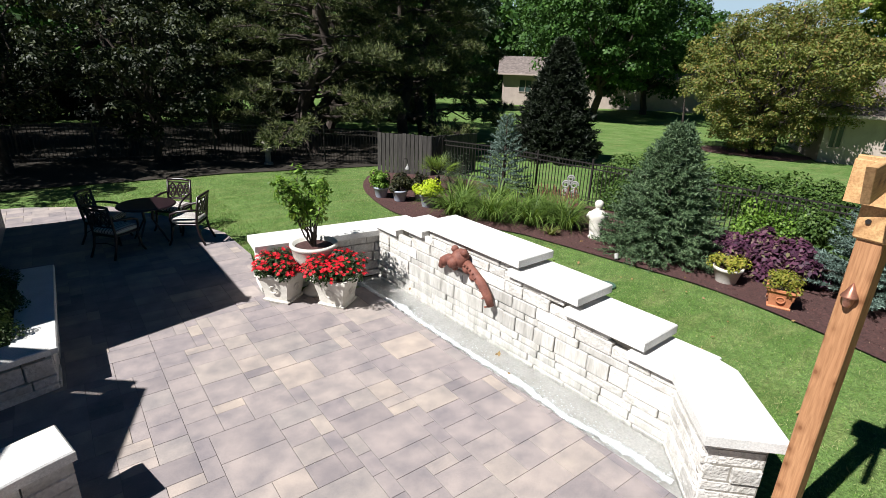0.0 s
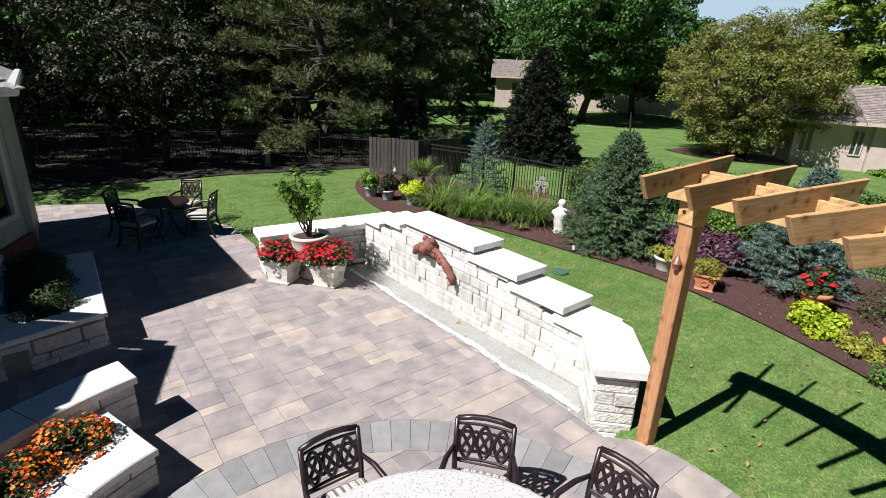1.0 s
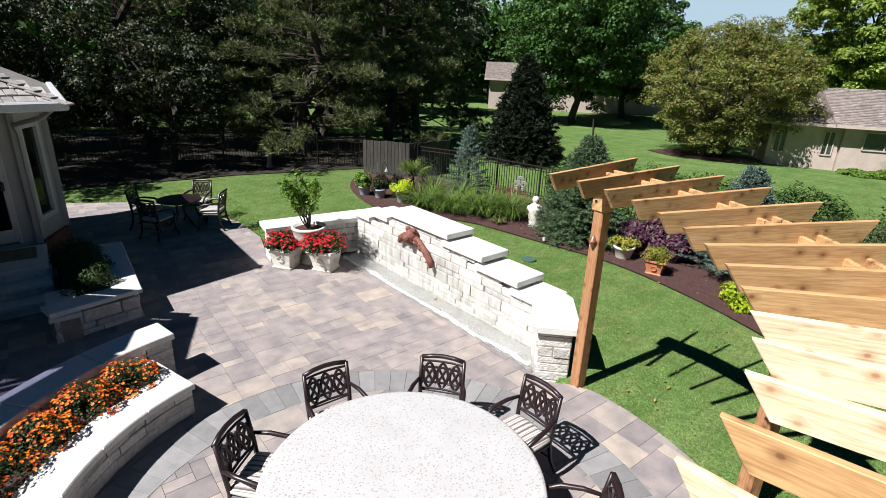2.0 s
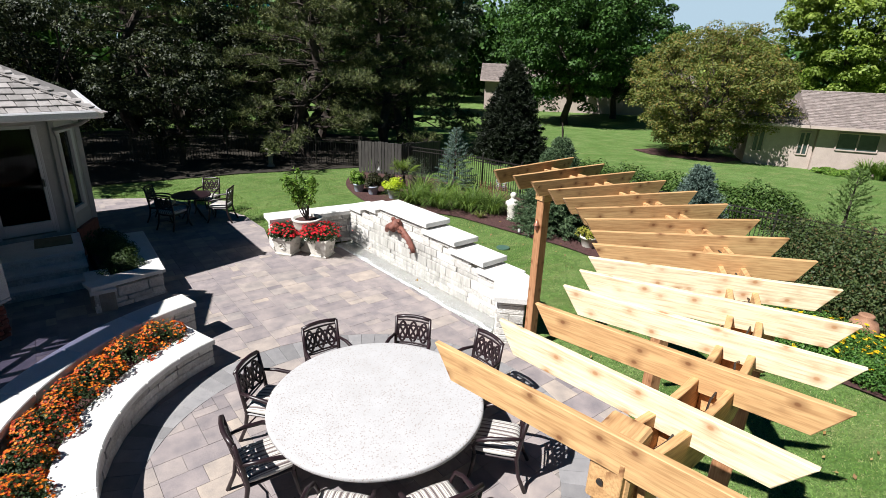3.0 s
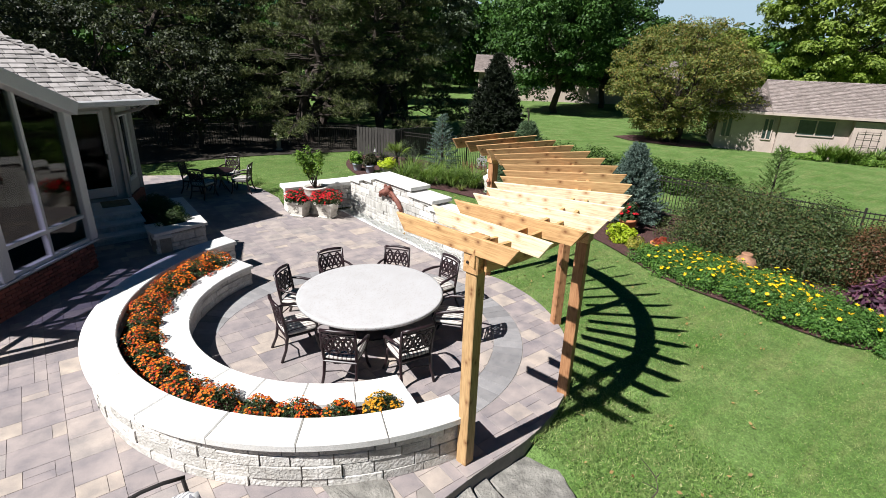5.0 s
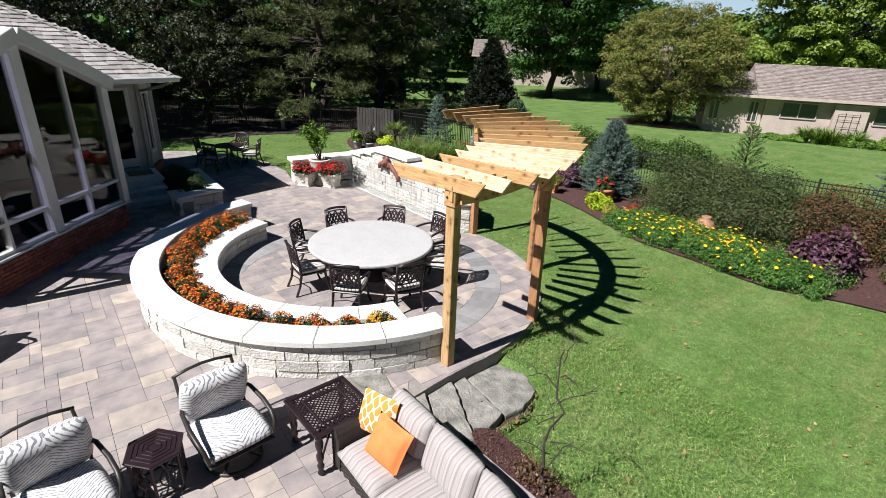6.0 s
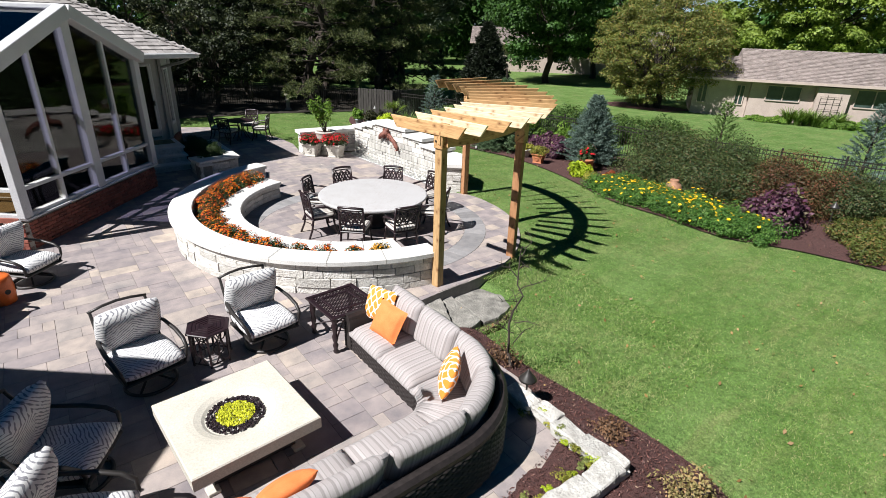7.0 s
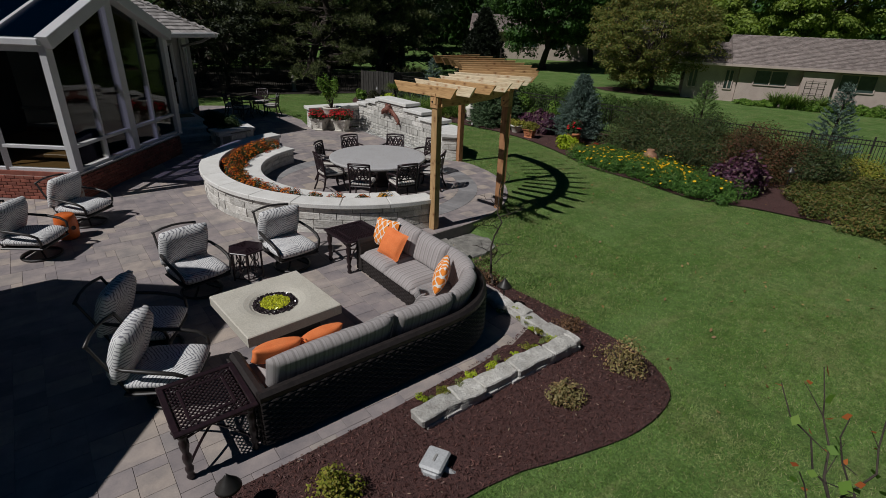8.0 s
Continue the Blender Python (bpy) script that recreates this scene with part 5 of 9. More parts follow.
def arc_pts(p, q, bulge, n=10):
    """Points from p to q bowed by the vector bulge."""
    p, q, w = Vector(p), Vector(q), Vector(bulge)
    return [p.lerp(q, i / n) + w * (4 * (i / n) * (1 - i / n)) for i in range(n + 1)]


def dining_chair(label):
    """A cast armchair with a knotwork back and a striped seat cushion; its front looks along +y."""
    ch = thing("dining_chair", (0, 0, 0), label=label, category="chair", group="chairs round the dining table")
    seat = Build().box((0, 0, 0.395), (0.5, 0.5, 0.035), 0.012)
    part("seat", seat, M["dark_metal"], ch)
    cu = Build()
    cushion(cu, (0, 0.02, 0.455), 0.52, 0.53, 0.11)
    part("cushion", cu, M["seat_stripe"], ch, "cream cushion with dark stripes", True)
    for sx in (-1, 1):
        part("front_leg", Build().tube([(sx * 0.23, 0.22, 0.4), (sx * 0.235, 0.235, 0.25), (sx * 0.25, 0.26, 0.1), (sx * 0.275, 0.3, 0.0)], [0.025, 0.022, 0.02, 0.022], 8), M["dark_metal"], ch, smooth=True)
        part("back_leg", Build().tube([(sx * 0.24, -0.3, 0.93), (sx * 0.24, -0.25, 0.62), (sx * 0.23, -0.22, 0.4), (sx * 0.235, -0.26, 0.18), (sx * 0.25, -0.34, 0.0)], [0.02, 0.023, 0.025, 0.021, 0.022], 8), M["dark_metal"], ch, smooth=True)
        part("arm", Build().tube([(sx * 0.25, -0.25, 0.68), (sx * 0.285, -0.1, 0.675), (sx * 0.3, 0.08, 0.65), (sx * 0.29, 0.2, 0.6), (sx * 0.265, 0.235, 0.5), (sx * 0.245, 0.22, 0.4)], [0.018, 0.023, 0.025, 0.023, 0.019, 0.018], 8), M["dark_metal"], ch, smooth=True)
    zlo, zhi = 0.56, 0.9

    def bk(x, f):
        """A point of the back: x across, f from its foot to its top."""
        z = zlo + (zhi - zlo) * f
        return (x, -0.235 - 0.07 * f - 0.03 * (1 - (x / 0.24) ** 2), z)
    back = thing_part("backrest", ch)
    part("top_rail", Build().tube([bk(x, 1.06 + 0.05 * (1 - (x / 0.24) ** 2)) for x in (-0.24, -0.12, 0, 0.12, 0.24)], 0.025, 8), M["dark_metal"], back, smooth=True)
    part("top_rail", Build().tube([bk(x, 0.93) for x in (-0.24, -0.12, 0, 0.12, 0.24)], 0.014, 6), M["dark_metal"], back)
    part("bottom_rail", Build().tube([bk(x, 0.0) for x in (-0.235, -0.12, 0, 0.12, 0.235)], 0.014, 6), M["dark_metal"], back)
    for ph in (0, 1):
        for k in (1, -1):
            pts = []
            for i in range(25):
                x = -0.225 + 0.45 * i / 24
                f = 0.46 + k * (0.4 if ph == 0 else 0.26) * math.cos(math.pi * (x / 0.15 + (0.5 if ph else 0.0)))
                pts.append(bk(x, f))
            part("knot_strap", Build().tube(pts, 0.0165, 5), M["dark_metal"], back)
    for sx in (-0.15, 0.0, 0.15):
        pts = [bk(sx + 0.062 * math.cos(a), 0.46 + 0.26 * math.sin(a)) for a in [TAU * i / 16 for i in range(17)]]
        part("knot_ring", Build().tube(pts, 0.015, 5), M["dark_metal"], back)
    part("stretcher", Build().tube([(-0.235, -0.24, 0.22), (0, -0.2, 0.24), (0.235, -0.24, 0.22)], 0.01, 6), M["dark_metal"], ch)
    return ch


def thing_part(name, parent):
    """A part that is only a holder for its own pieces: a thin mesh bar at its base."""
    b = Build().tube([(-0.24, -0.235, 0.545), (0.24, -0.235, 0.545)], 0.01, 6)
    return part(name, b, M["dark_metal"], parent)


first = dining_chair("dark bronze cast armchair with striped cushion at the round table")
spots = [(0.68, 1.86), (1.82, 1.3), (2.36, 0.32), (-0.4, 1.48), (-0.92, 0.42), (-0.56, -0.9), (0.38, -1.45), (1.74, -0.98)]
for i, (x, y) in enumerate(spots):
    d = Vector((TAB[0] - x, TAB[1] - y)).normalized()
    c = Vector((x, y)) + d * 0.3
    m = pose(c.x, c.y, 0, 0, 0, math.degrees(math.atan2(d.y, d.x)) - 90)
    if i == 0:
        first.matrix_basis = m
    else:
        copy_thing(first, m)

# bistro set in the shade
bist = thing("bistro_table", (1.08, 10.8, 0), label="small round dark lattice table on the shaded terrace", category="table")
part("tabletop", Build().lathe([(0.46, 0.68), (0.49, 0.685), (0.5, 0.7), (0.49, 0.715), (0.46, 0.72)], 40), M["dark_metal"], bist, smooth=True)
for k in range(4):
    a = TAU * (k + 0.5) / 4
    part("leg", Build().tube([(0.12 * math.cos(a), 0.12 * math.sin(a), 0.68), (0.1 * math.cos(a), 0.1 * math.sin(a), 0.4), (0.36 * math.cos(a), 0.36 * math.sin(a), 0.0)], 0.018, 6), M["dark_metal"], bist)
for x, y in ((0.5, 10.35), (0.42, 11.2), (1.7, 10.38), (1.62, 11.4)):
    d = Vector((1.08 - x, 10.8 - y)).normalized()
    o = copy_thing(first, pose(x, y, 0, 0, 0, math.degrees(math.atan2(d.y, d.x)) - 90))
    tagged(o, "dark bronze cast armchair with striped cushion at the bistro table", group="chairs round the bistro table")


def lounge_chair(label):
    """A swivel lounge chair: black rod frame on a ring, zebra cushions; front along +y."""
    ch = thing("lounge_chair", (0, 0, 0), label=label, category="chair", group="swivel lounge chairs")
    ringp = [(0.27 * math.cos(TAU * i / 28), 0.27 * math.sin(TAU * i / 28), 0.022) for i in range(29)]
    base = part("swivel_base", Build().tube(ringp, 0.02, 8, False), M["iron"], ch, "black ring foot", True)
    for k in range(4):
        a = TAU * (k + 0.5) / 4
        part("spoke", Build().tube([(0.27 * math.cos(a), 0.27 * math.sin(a), 0.03), (0.1 * math.cos(a), 0.1 * math.sin(a), 0.1), (0.02 * math.cos(a), 0.02 * math.sin(a), 0.22)], 0.014, 6), M["iron"], base)
    part("hub", Build().lathe([(0.05, 0.16), (0.06, 0.2), (0.11, 0.23), (0.11, 0.25)], 16), M["iron"], base)
    part("seat_frame", Build().box((0, 0.0, 0.275), (0.66, 0.64, 0.035), 0.012), M["iron"], ch)
    cu = Build()
    cushion(cu, (0, 0.03, 0.385), 0.66, 0.66, 0.17)
    part("seat_cushion", cu, M["zebra"], ch, "white and grey zebra seat cushion", True)
    tilt = Matrix.Translation((0, -0.27, 0.645)) @ Matrix.Rotation(radians(-23), 4, "X") @ Matrix.Rotation(radians(90), 4, "X")
    cu = Build()
    cushion(cu, (0, 0.06, 0), 0.68, 0.64, 0.21)
    part("back_cushion", cu, M["zebra"], ch, "white and grey zebra back cushion", True, m=tilt)
    for sx in (-1, 1):
        part("back_post", Build().tube([(sx * 0.29, -0.27, 0.27), (sx * 0.3, -0.36, 0.6), (sx * 0.29, -0.46, 0.9)], 0.017, 8), M["iron"], ch)
        arm = [(sx * 0.3, -0.33, 0.64), (sx * 0.35, -0.2, 0.63), (sx * 0.37, 0.05, 0.6), (sx * 0.365, 0.24, 0.56), (sx * 0.35, 0.33, 0.5), (sx * 0.33, 0.33, 0.4), (sx * 0.31, 0.28, 0.28)]
        part("arm", Build().tube(arm, [0.016, 0.022, 0.025, 0.024, 0.021, 0.018, 0.016], 8), M["iron"], ch, smooth=True)
    part("top_rail", Build().tube([(-0.31, -0.465, 0.9), (-0.15, -0.485, 0.925), (0, -0.49, 0.935), (0.15, -0.485, 0.925), (0.31, -0.465, 0.9)], 0.017, 8), M["iron"], ch, smooth=True)
    return ch


lc = lounge_chair("black swivel lounge chair with zebra print cushions")
# the backs recline
lean = Matrix(((1.07, 0, 0, 0), (0, 1.07, -0.14, 0.045), (0, 0, 0.96, 0), (0, 0, 0, 1)))
for piece in lc.children_recursive:
    piece.data.transform(piece.matrix_basis.inverted() @ lean @ piece.matrix_basis)
LOUNGE = [((-4.52, -3.0), (-4.2, -4.6)), ((-3.04, -2.95), (-2.88, -4.55)), ((-5.6, 1.0), (-4.7, 0.1)), ((-6.42, -0.25), (-5.5, -0.9)), ((-5.4, -4.25), (-4.45, -4.8)), ((-5.4, -5.28), (-4.45, -5.83))]
for i, ((x, y), (tx, ty)) in enumerate(LOUNGE):
    m = pose(x, y, 0, 0, 0, math.degrees(math.atan2(ty - y, tx - x)) - 90)
    if i == 0:
        lc.matrix_basis = m
    else:
        copy_thing(lc, m)

# fire table
ft = thing("fire_table", (-3.96, -4.7, 0), 4.0, "square pale concrete fire table with lime glass centre", "fire table")
S, TH, TOP = 0.635, 0.15, 0.44
n_r = 48
vs, fs = [], []


def sq(a, r):
    k = 1 / max(abs(math.cos(a)), abs(math.sin(a)))
    return (r * k * math.cos(a), r * k * math.sin(a))


rings_ = [("s", S - 0.03, TOP - TH), ("s", S, TOP - TH + 0.01), ("s", S, TOP - 0.012), ("s", S - 0.012, TOP), ("c", 0.47, TOP - 0.001), ("c", 0.4, TOP - 0.008), ("c", 0.33, TOP - 0.03), ("c", 0.3, TOP - 0.05), ("c", 0.05, TOP - 0.055)]
for kind, r, z in rings_:
    for k in range(n_r):
        a = TAU * k / n_r
        x, y = sq(a, r) if kind == "s" else (r * math.cos(a), r * math.sin(a))
        vs.append((x, y, z))
for i in range(len(rings_) - 1):
    for k in range(n_r):
        fs.append((i * n_r + k, i * n_r + (k + 1) % n_r, (i + 1) * n_r + (k + 1) % n_r, (i + 1) * n_r + k))
fs.append(tuple((len(rings_) - 1) * n_r + k for k in range(n_r)))
fs.append(tuple(range(n_r))[::-1])
part("top", Build().add(vs, fs), M["concrete"], ft, "smooth pale concrete slab with a dished middle")
part("base", Build().box((0, 0, 0.17), (0.85, 0.85, 0.26), 0.01), M["iron"], ft, "dark recessed base")
for sx in (-1, 1):
    for sy in (-1, 1):
        part("foot", Build().box((sx * 0.44, sy * 0.44, 0.02), (0.12, 0.12, 0.04), 0.006), M["concrete"], ft)
g = np.random.default_rng(5)


def chips(n, r0, r1, size, z, mat, name, parent):
    b = Build()
    for k in range(n):
        a, r = g.uniform(0, TAU), math.sqrt(g.uniform(r0 * r0, r1 * r1))
        s = size * g.uniform(0.6, 1.3)
        m = Matrix.Translation((r * math.cos(a), r * math.sin(a), z + g.uniform(0, 0.018))) @ Euler(tuple(g.uniform(0, 6, 3))).to_matrix().to_4x4()
        b.add([m @ Vector(p) for p in ((s, 0, 0), (-s, 0, 0), (0, s, 0), (0, -s, 0), (0, 0, s), (0, 0, -s))],
              [(0, 2, 4), (2, 1, 4), (1, 3, 4), (3, 0, 4), (2, 0, 5), (1, 2, 5), (3, 1, 5), (0, 3, 5)])
    tagged(part(name, b, mat, parent), kind="stuff")


chips(900, 0.18, 0.285, 0.014, TOP - 0.05, M["lava"], "dark_glass", ft)
chips(800, 0.0, 0.19, 0.013, TOP - 0.04, M["lime_glass"], "lime_glass", ft)


def lattice_top(parent, w, d, z, mat):
    """An open cast top: a rim, a border of rings and a basket-weave field."""
    part("rim", Build().box((0, 0, z - 0.012), (w, 0.06, 0.03), 0.008, Matrix.Translation((0, d / 2 - 0.03, 0))), mat, parent)
    part("rim", Build().box((0, 0, z - 0.012), (w, 0.06, 0.03), 0.008, Matrix.Translation((0, -d / 2 + 0.03, 0))), mat, parent)
    for s in (-1, 1):
        part("rim", Build().box((s * (w / 2 - 0.03), 0, z - 0.012), (0.06, d - 0.12, 0.03), 0.008), mat, parent)
    b = Build()
    n = 12
    iw, idp = w - 0.12, d - 0.12
    for k in range(-n, n + 1):
        for sgn in (1, -1):
            c = k * (iw + idp) / (2 * n)
            # a diagonal strip clipped to the field
            pts = []
            for t in np.linspace(-1, 1, 41):
                x = t * (iw + idp) / 2
                y = sgn * (x - c)
                if abs(x) <= iw / 2 and abs(y) <= idp / 2:
                    pts.append((x, y, z - 0.012 + (0.004 if sgn > 0 else -0.004)))
            if len(pts) > 1:
                b.tube([pts[0], pts[-1]], 0.0085, 5)
    part("lattice", b, mat, parent, "open diagonal lattice")
    inner = Build()
    for (sx, sy, lx, ly) in ((0, 1, iw * 0.68, 0.03), (0, -1, iw * 0.68, 0.03), (1, 0, 0.03, idp * 0.68), (-1, 0, 0.03, idp * 0.68)):
        inner.box((sx * iw * 0.33, sy * idp * 0.33, z - 0.01), (lx, ly, 0.026), 0.006)
    part("inner_frame", inner, mat, parent)


def side_table(at, rz, w, d, label):
    st = thing("side_table", (at[0], at[1], 0), rz, label, "side table", "cast side tables")
    lattice_top(st, w, d, 0.58, M["dark_metal"])
    for sx in (-1, 1):
        for sy in (-1, 1):
            x, y = sx * (w / 2 - 0.07), sy * (d / 2 - 0.07)
            prof = [(0.026, 0.0), (0.04, 0.03), (0.024, 0.06), (0.036, 0.1), (0.04, 0.13), (0.024, 0.16), (0.04, 0.22), (0.042, 0.27), (0.026, 0.31), (0.042, 0.38), (0.044, 0.44), (0.03, 0.47), (0.048, 0.51), (0.048, 0.56)]
            part("leg", Build().lathe(prof, 12, (x, y, 0)), M["dark_metal"], st, "turned leg", True)
    for sy in (-1, 1):
        part("apron", Build().tube(arc_pts((-w / 2 + 0.07, sy * (d / 2 - 0.07), 0.46), (w / 2 - 0.07, sy * (d / 2 - 0.07), 0.46), (0, 0, 0.06)), 0.014, 6), M["dark_metal"], st)
        part("brace", Build().tube(arc_pts((-w / 2 + 0.07, sy * (d / 2 - 0.07), 0.14), (w / 2 - 0.07, -sy * (d / 2 - 0.07), 0.14), (0, 0, 0.1)), 0.013, 6), M["dark_metal"], st)
    for sx in (-1, 1):
        part("apron", Build().tube(arc_pts((sx * (w / 2 - 0.07), -d / 2 + 0.07, 0.46), (sx * (w / 2 - 0.07), d / 2 - 0.07, 0.46), (0, 0, 0.06)), 0.014, 6), M["dark_metal"], st)
    return st


side_table((-2.08, -3.46), 3, 0.76, 0.76, "square dark bronze lattice side table by the sofa arm")
side_table((-5.24, -6.31), 0, 0.74, 0.8, "square dark bronze lattice side table at the sofa end")

# six-sided side table
hx = thing("hexagonal_table", (-3.76, -2.95, 0), 12, "six-sided dark fretwork side table between the lounge chairs", "side table")
part("top", Build().lathe([(0.25, 0.47), (0.29, 0.475), (0.295, 0.49), (0.285, 0.5), (0.05, 0.5)], 6), M["dark_metal"], hx)
for k in range(6):
    a = TAU * k / 6
    a2 = TAU * (k + 1) / 6
    p, q = Vector((0.25 * math.cos(a), 0.25 * math.sin(a), 0)), Vector((0.25 * math.cos(a2), 0.25 * math.sin(a2), 0))
    part("leg", Build().tube([p + Vector((0, 0, 0.0)), p + Vector((0, 0, 0.47))], 0.016, 6), M["dark_metal"], hx)
    part("foot_rail", Build().tube([p + Vector((0, 0, 0.04)), q + Vector((0, 0, 0.04))], 0.012, 6), M["dark_metal"], hx)
    for w in (0.3, 0.7):
        part("fret", Build().tube(arc_pts(p.lerp(q, w) + Vector((0, 0, 0.05)), p.lerp(q, w) + Vector((0, 0, 0.47)), (q - p) * (0.25 if w < 0.5 else -0.25)), 0.009, 5), M["dark_metal"], hx)
    c = (p + q) / 2
    t = (q - p).normalized()
    part("fret_ring", Build().tube([c + t * 0.07 * math.cos(TAU * i / 14) + Vector((0, 0, 0.26 + 0.1 * math.sin(TAU * i / 14))) for i in range(15)], 0.009, 5), M["dark_metal"], hx)
spokes = Build()
for k in range(6):
    a = TAU * (k + 0.5) / 6
    for r in (0.07, 0.12, 0.17, 0.22):
        spokes.tube([(r * math.cos(a - 0.5), r * math.sin(a - 0.5), 0.503), (r * math.cos(a + 0.5), r * math.sin(a + 0.5), 0.503)], 0.006, 4)
part("fretwork", spokes, M["dark_metal"], hx, "raised fretwork")

# orange garden stool
stool = thing("garden_stool", (-5.95, 0.35, 0), label="glazed orange ceramic drum stool beside the lounge chairs", category="stool")
part("drum", Build().lathe([(0.14, 0.0), (0.165, 0.02), (0.175, 0.1), (0.185, 0.23), (0.175, 0.36), (0.165, 0.44), (0.14, 0.46), (0.02, 0.462)], 32), M["stool_orange"], stool, smooth=True)
for k in range(6):
    a = TAU * k / 6
    # dark disc paints the shade inside a pierced hole
    part("cut_out", Build().tube([(0.184 * math.cos(a), 0.184 * math.sin(a), 0.23), (0.192 * math.cos(a), 0.192 * math.sin(a), 0.23)], 0.04, 12), M["inner_shade"], stool, "dark disc for a shaded hole")

# ---- curved sectional sofa ----
sofa = thing("sectional_sofa", (0, 0, 0), label="curved dark wicker sectional sofa with grey striped cushions", category="sofa")
SP = [Vector((-1.27, -3.8)), Vector((-1.27, -5.4))]
cc, rr = Vector((-2.52, -5.46)), 1.25
SP += [cc + rr * Vector((math.cos(radians(a)), math.sin(radians(a)))) for a in range(0, -91, -9)]
SP += [Vector((-4.86, -6.74))]
cum = [0.0]
for i in range(1, len(SP)):
    cum.append(cum[-1] + (SP[i] - SP[i - 1]).length)
SL = cum[-1]


def sp(s, d=0.0, z=0.0):
    """A point s along the sofa's back, d in from it."""
    s = min(max(s, 0.0), SL)
    i = max(k for k in range(len(SP) - 1) if cum[k] <= s + 1e-9)
    t = (s - cum[i]) / (cum[i + 1] - cum[i])
    e = 0.06
    p = SP[i].lerp(SP[i + 1], t)

    def raw(q):
        q = min(max(q, 0.0), SL)
        j = max(k for k in range(len(SP) - 1) if cum[k] <= q + 1e-9)
        return SP[j].lerp(SP[j + 1], (q - cum[j]) / (cum[j + 1] - cum[j]))
    tan = (raw(s + e) - raw(s - e)).normalized()
    nrm = Vector((tan.y, -tan.x))
    p = p + nrm * d
    return Vector((p.x, p.y, z))


NS = 60


def swept(s0, s1, d0, d1, z0, z1, n=NS):
    """A block that follows the sofa's line."""
    b = Build()
    vs, fs = [], []
    for i in range(n + 1):
        s = s0 + (s1 - s0) * i / n
        vs += [sp(s, d0, z0), sp(s, d1, z0), sp(s, d1, z1), sp(s, d0, z1)]
    for i in range(n):
        a, c = 4 * i, 4 * (i + 1)
        for k in range(4):
            k2 = (k + 1) % 4
            fs.append((a + k, a + k2, c + k2, c + k))
    fs += [(3, 2, 1, 0), (4 * n, 4 * n + 1, 4 * n + 2, 4 * n + 3)]
    return b.add(vs, fs)


part("base", swept(0.02, SL - 0.02, 0.06, 0.92, 0.05, 0.26), M["wicker"], sofa)
part("back_frame", swept(0.0, SL, 0.03, 0.12, 0.08, 0.58), M["wicker"], sofa)
for k in range(16):
    z = 0.07 + k * 0.033
    pts = [sp(SL * i / 150, 0.022 + 0.008 * math.sin(i * 1.9 + math.pi * k), z) for i in range(151)]
    part("weave_strand", Build().tube(pts, 0.018, 5), M["weave"], sofa)
part("back_rail", Build().tube([sp(SL * i / 60, 0.075, 0.61) for i in range(61)], 0.066, 8), M["weave"], sofa, "woven top rail")
for k in range(7):
    z = 0.07 + k * 0.032
    pts = [sp(0.05 + (SL - 0.1) * i / 150, 0.925 + 0.008 * math.sin(i * 1.9 + math.pi * k), z) for i in range(151)]
    part("weave_strand", Build().tube(pts, 0.017, 5), M["weave"], sofa)
for s, e in ((0.0, 1), (SL, -1)):
    arm = part("arm", swept(min(s, s + e * 0.13), max(s, s + e * 0.13), 0.05, 0.95, 0.06, 0.52, 4), M["wicker"], sofa)
    for k in range(15):
        z = 0.07 + k * 0.033
        pts = [sp(s - e * 0.0, 0.02, z) - (sp(s + e * 0.1, 0.02, z) - sp(s, 0.02, z)).normalized() * 0.01]
        pts = [sp(s, 0.04 + 0.92 * i / 24, z) + (sp(s, 0.3, z) - sp(s + e * 0.1, 0.3, z)).normalized() * (0.008 + 0.007 * math.sin(i * 1.9 + math.pi * k)) for i in range(25)]
        part("strand", Build().tube(pts, 0.017, 5), M["weave"], arm)
    part("arm_rail", Build().tube([sp(s + e * 0.065, 0.02 + 0.94 * i / 12, 0.54) for i in range(13)], 0.065, 8), M["weave"], arm)
for s in (0.3, SL / 2, SL - 0.3):
    for d in (0.1, 0.88):
        p = sp(s, d, 0.0)
        part("foot", Build().lathe([(0.03, 0.0), (0.035, 0.05)], 10, tuple(p)), M["iron"], sofa)
CUTS = [0.14, 0.86, 1.58, 3.4, 4.36, SL - 0.14]
grey = M["grey_stripe"]


def sofa_cushion(s0, s1, d0, d1, z, t, lean=0.0, name="seat_cushion", n=12):
    """A seat or back cushion bent along the sofa's line."""
    mid = sp((s0 + s1) / 2, 0, 0)

    def fn(u, v, side):
        x, y = u * 2 - 1, v * 2 - 1
        e = max(0.0, 1 - abs(x) ** 8) * max(0.0, 1 - abs(y) ** 6)
        hz = t / 2 * (0.2 + 0.8 * e ** 0.5) * (1 + 0.18 * (1 - x * x) * (1 - y * y))
        wr = 0.006 * math.sin(9 * u + 3 * v)
        if lean:
            # back cushion: v runs upwards
            zz = z + v * 0.43
            dd = d0 + (1 - v) * lean + (hz + wr if side else -hz)
            return sp(s0 + (s1 - s0) * u, dd, zz)
        return sp(s0 + (s1 - s0) * u, d0 + (d1 - d0) * v, z + (hz + wr if side else -hz))
    ob = part(name, Build().slabbed(fn, n, 10), grey, sofa, "", True)
    run = ob.data.attributes.new("along", "FLOAT", "POINT")
    run.data.foreach_set("value", [s0 + (s1 - s0) * (k % (n + 1)) / n for k in range(len(ob.data.vertices))])


for a, e in zip(CUTS[:-1], CUTS[1:]):
    sofa_cushion(a + 0.01, e - 0.01, 0.2, 0.98, 0.345, 0.2, n=18)
BC = [0.16, 0.84, 1.56, 2.45, 3.4, 4.3, SL - 0.16]
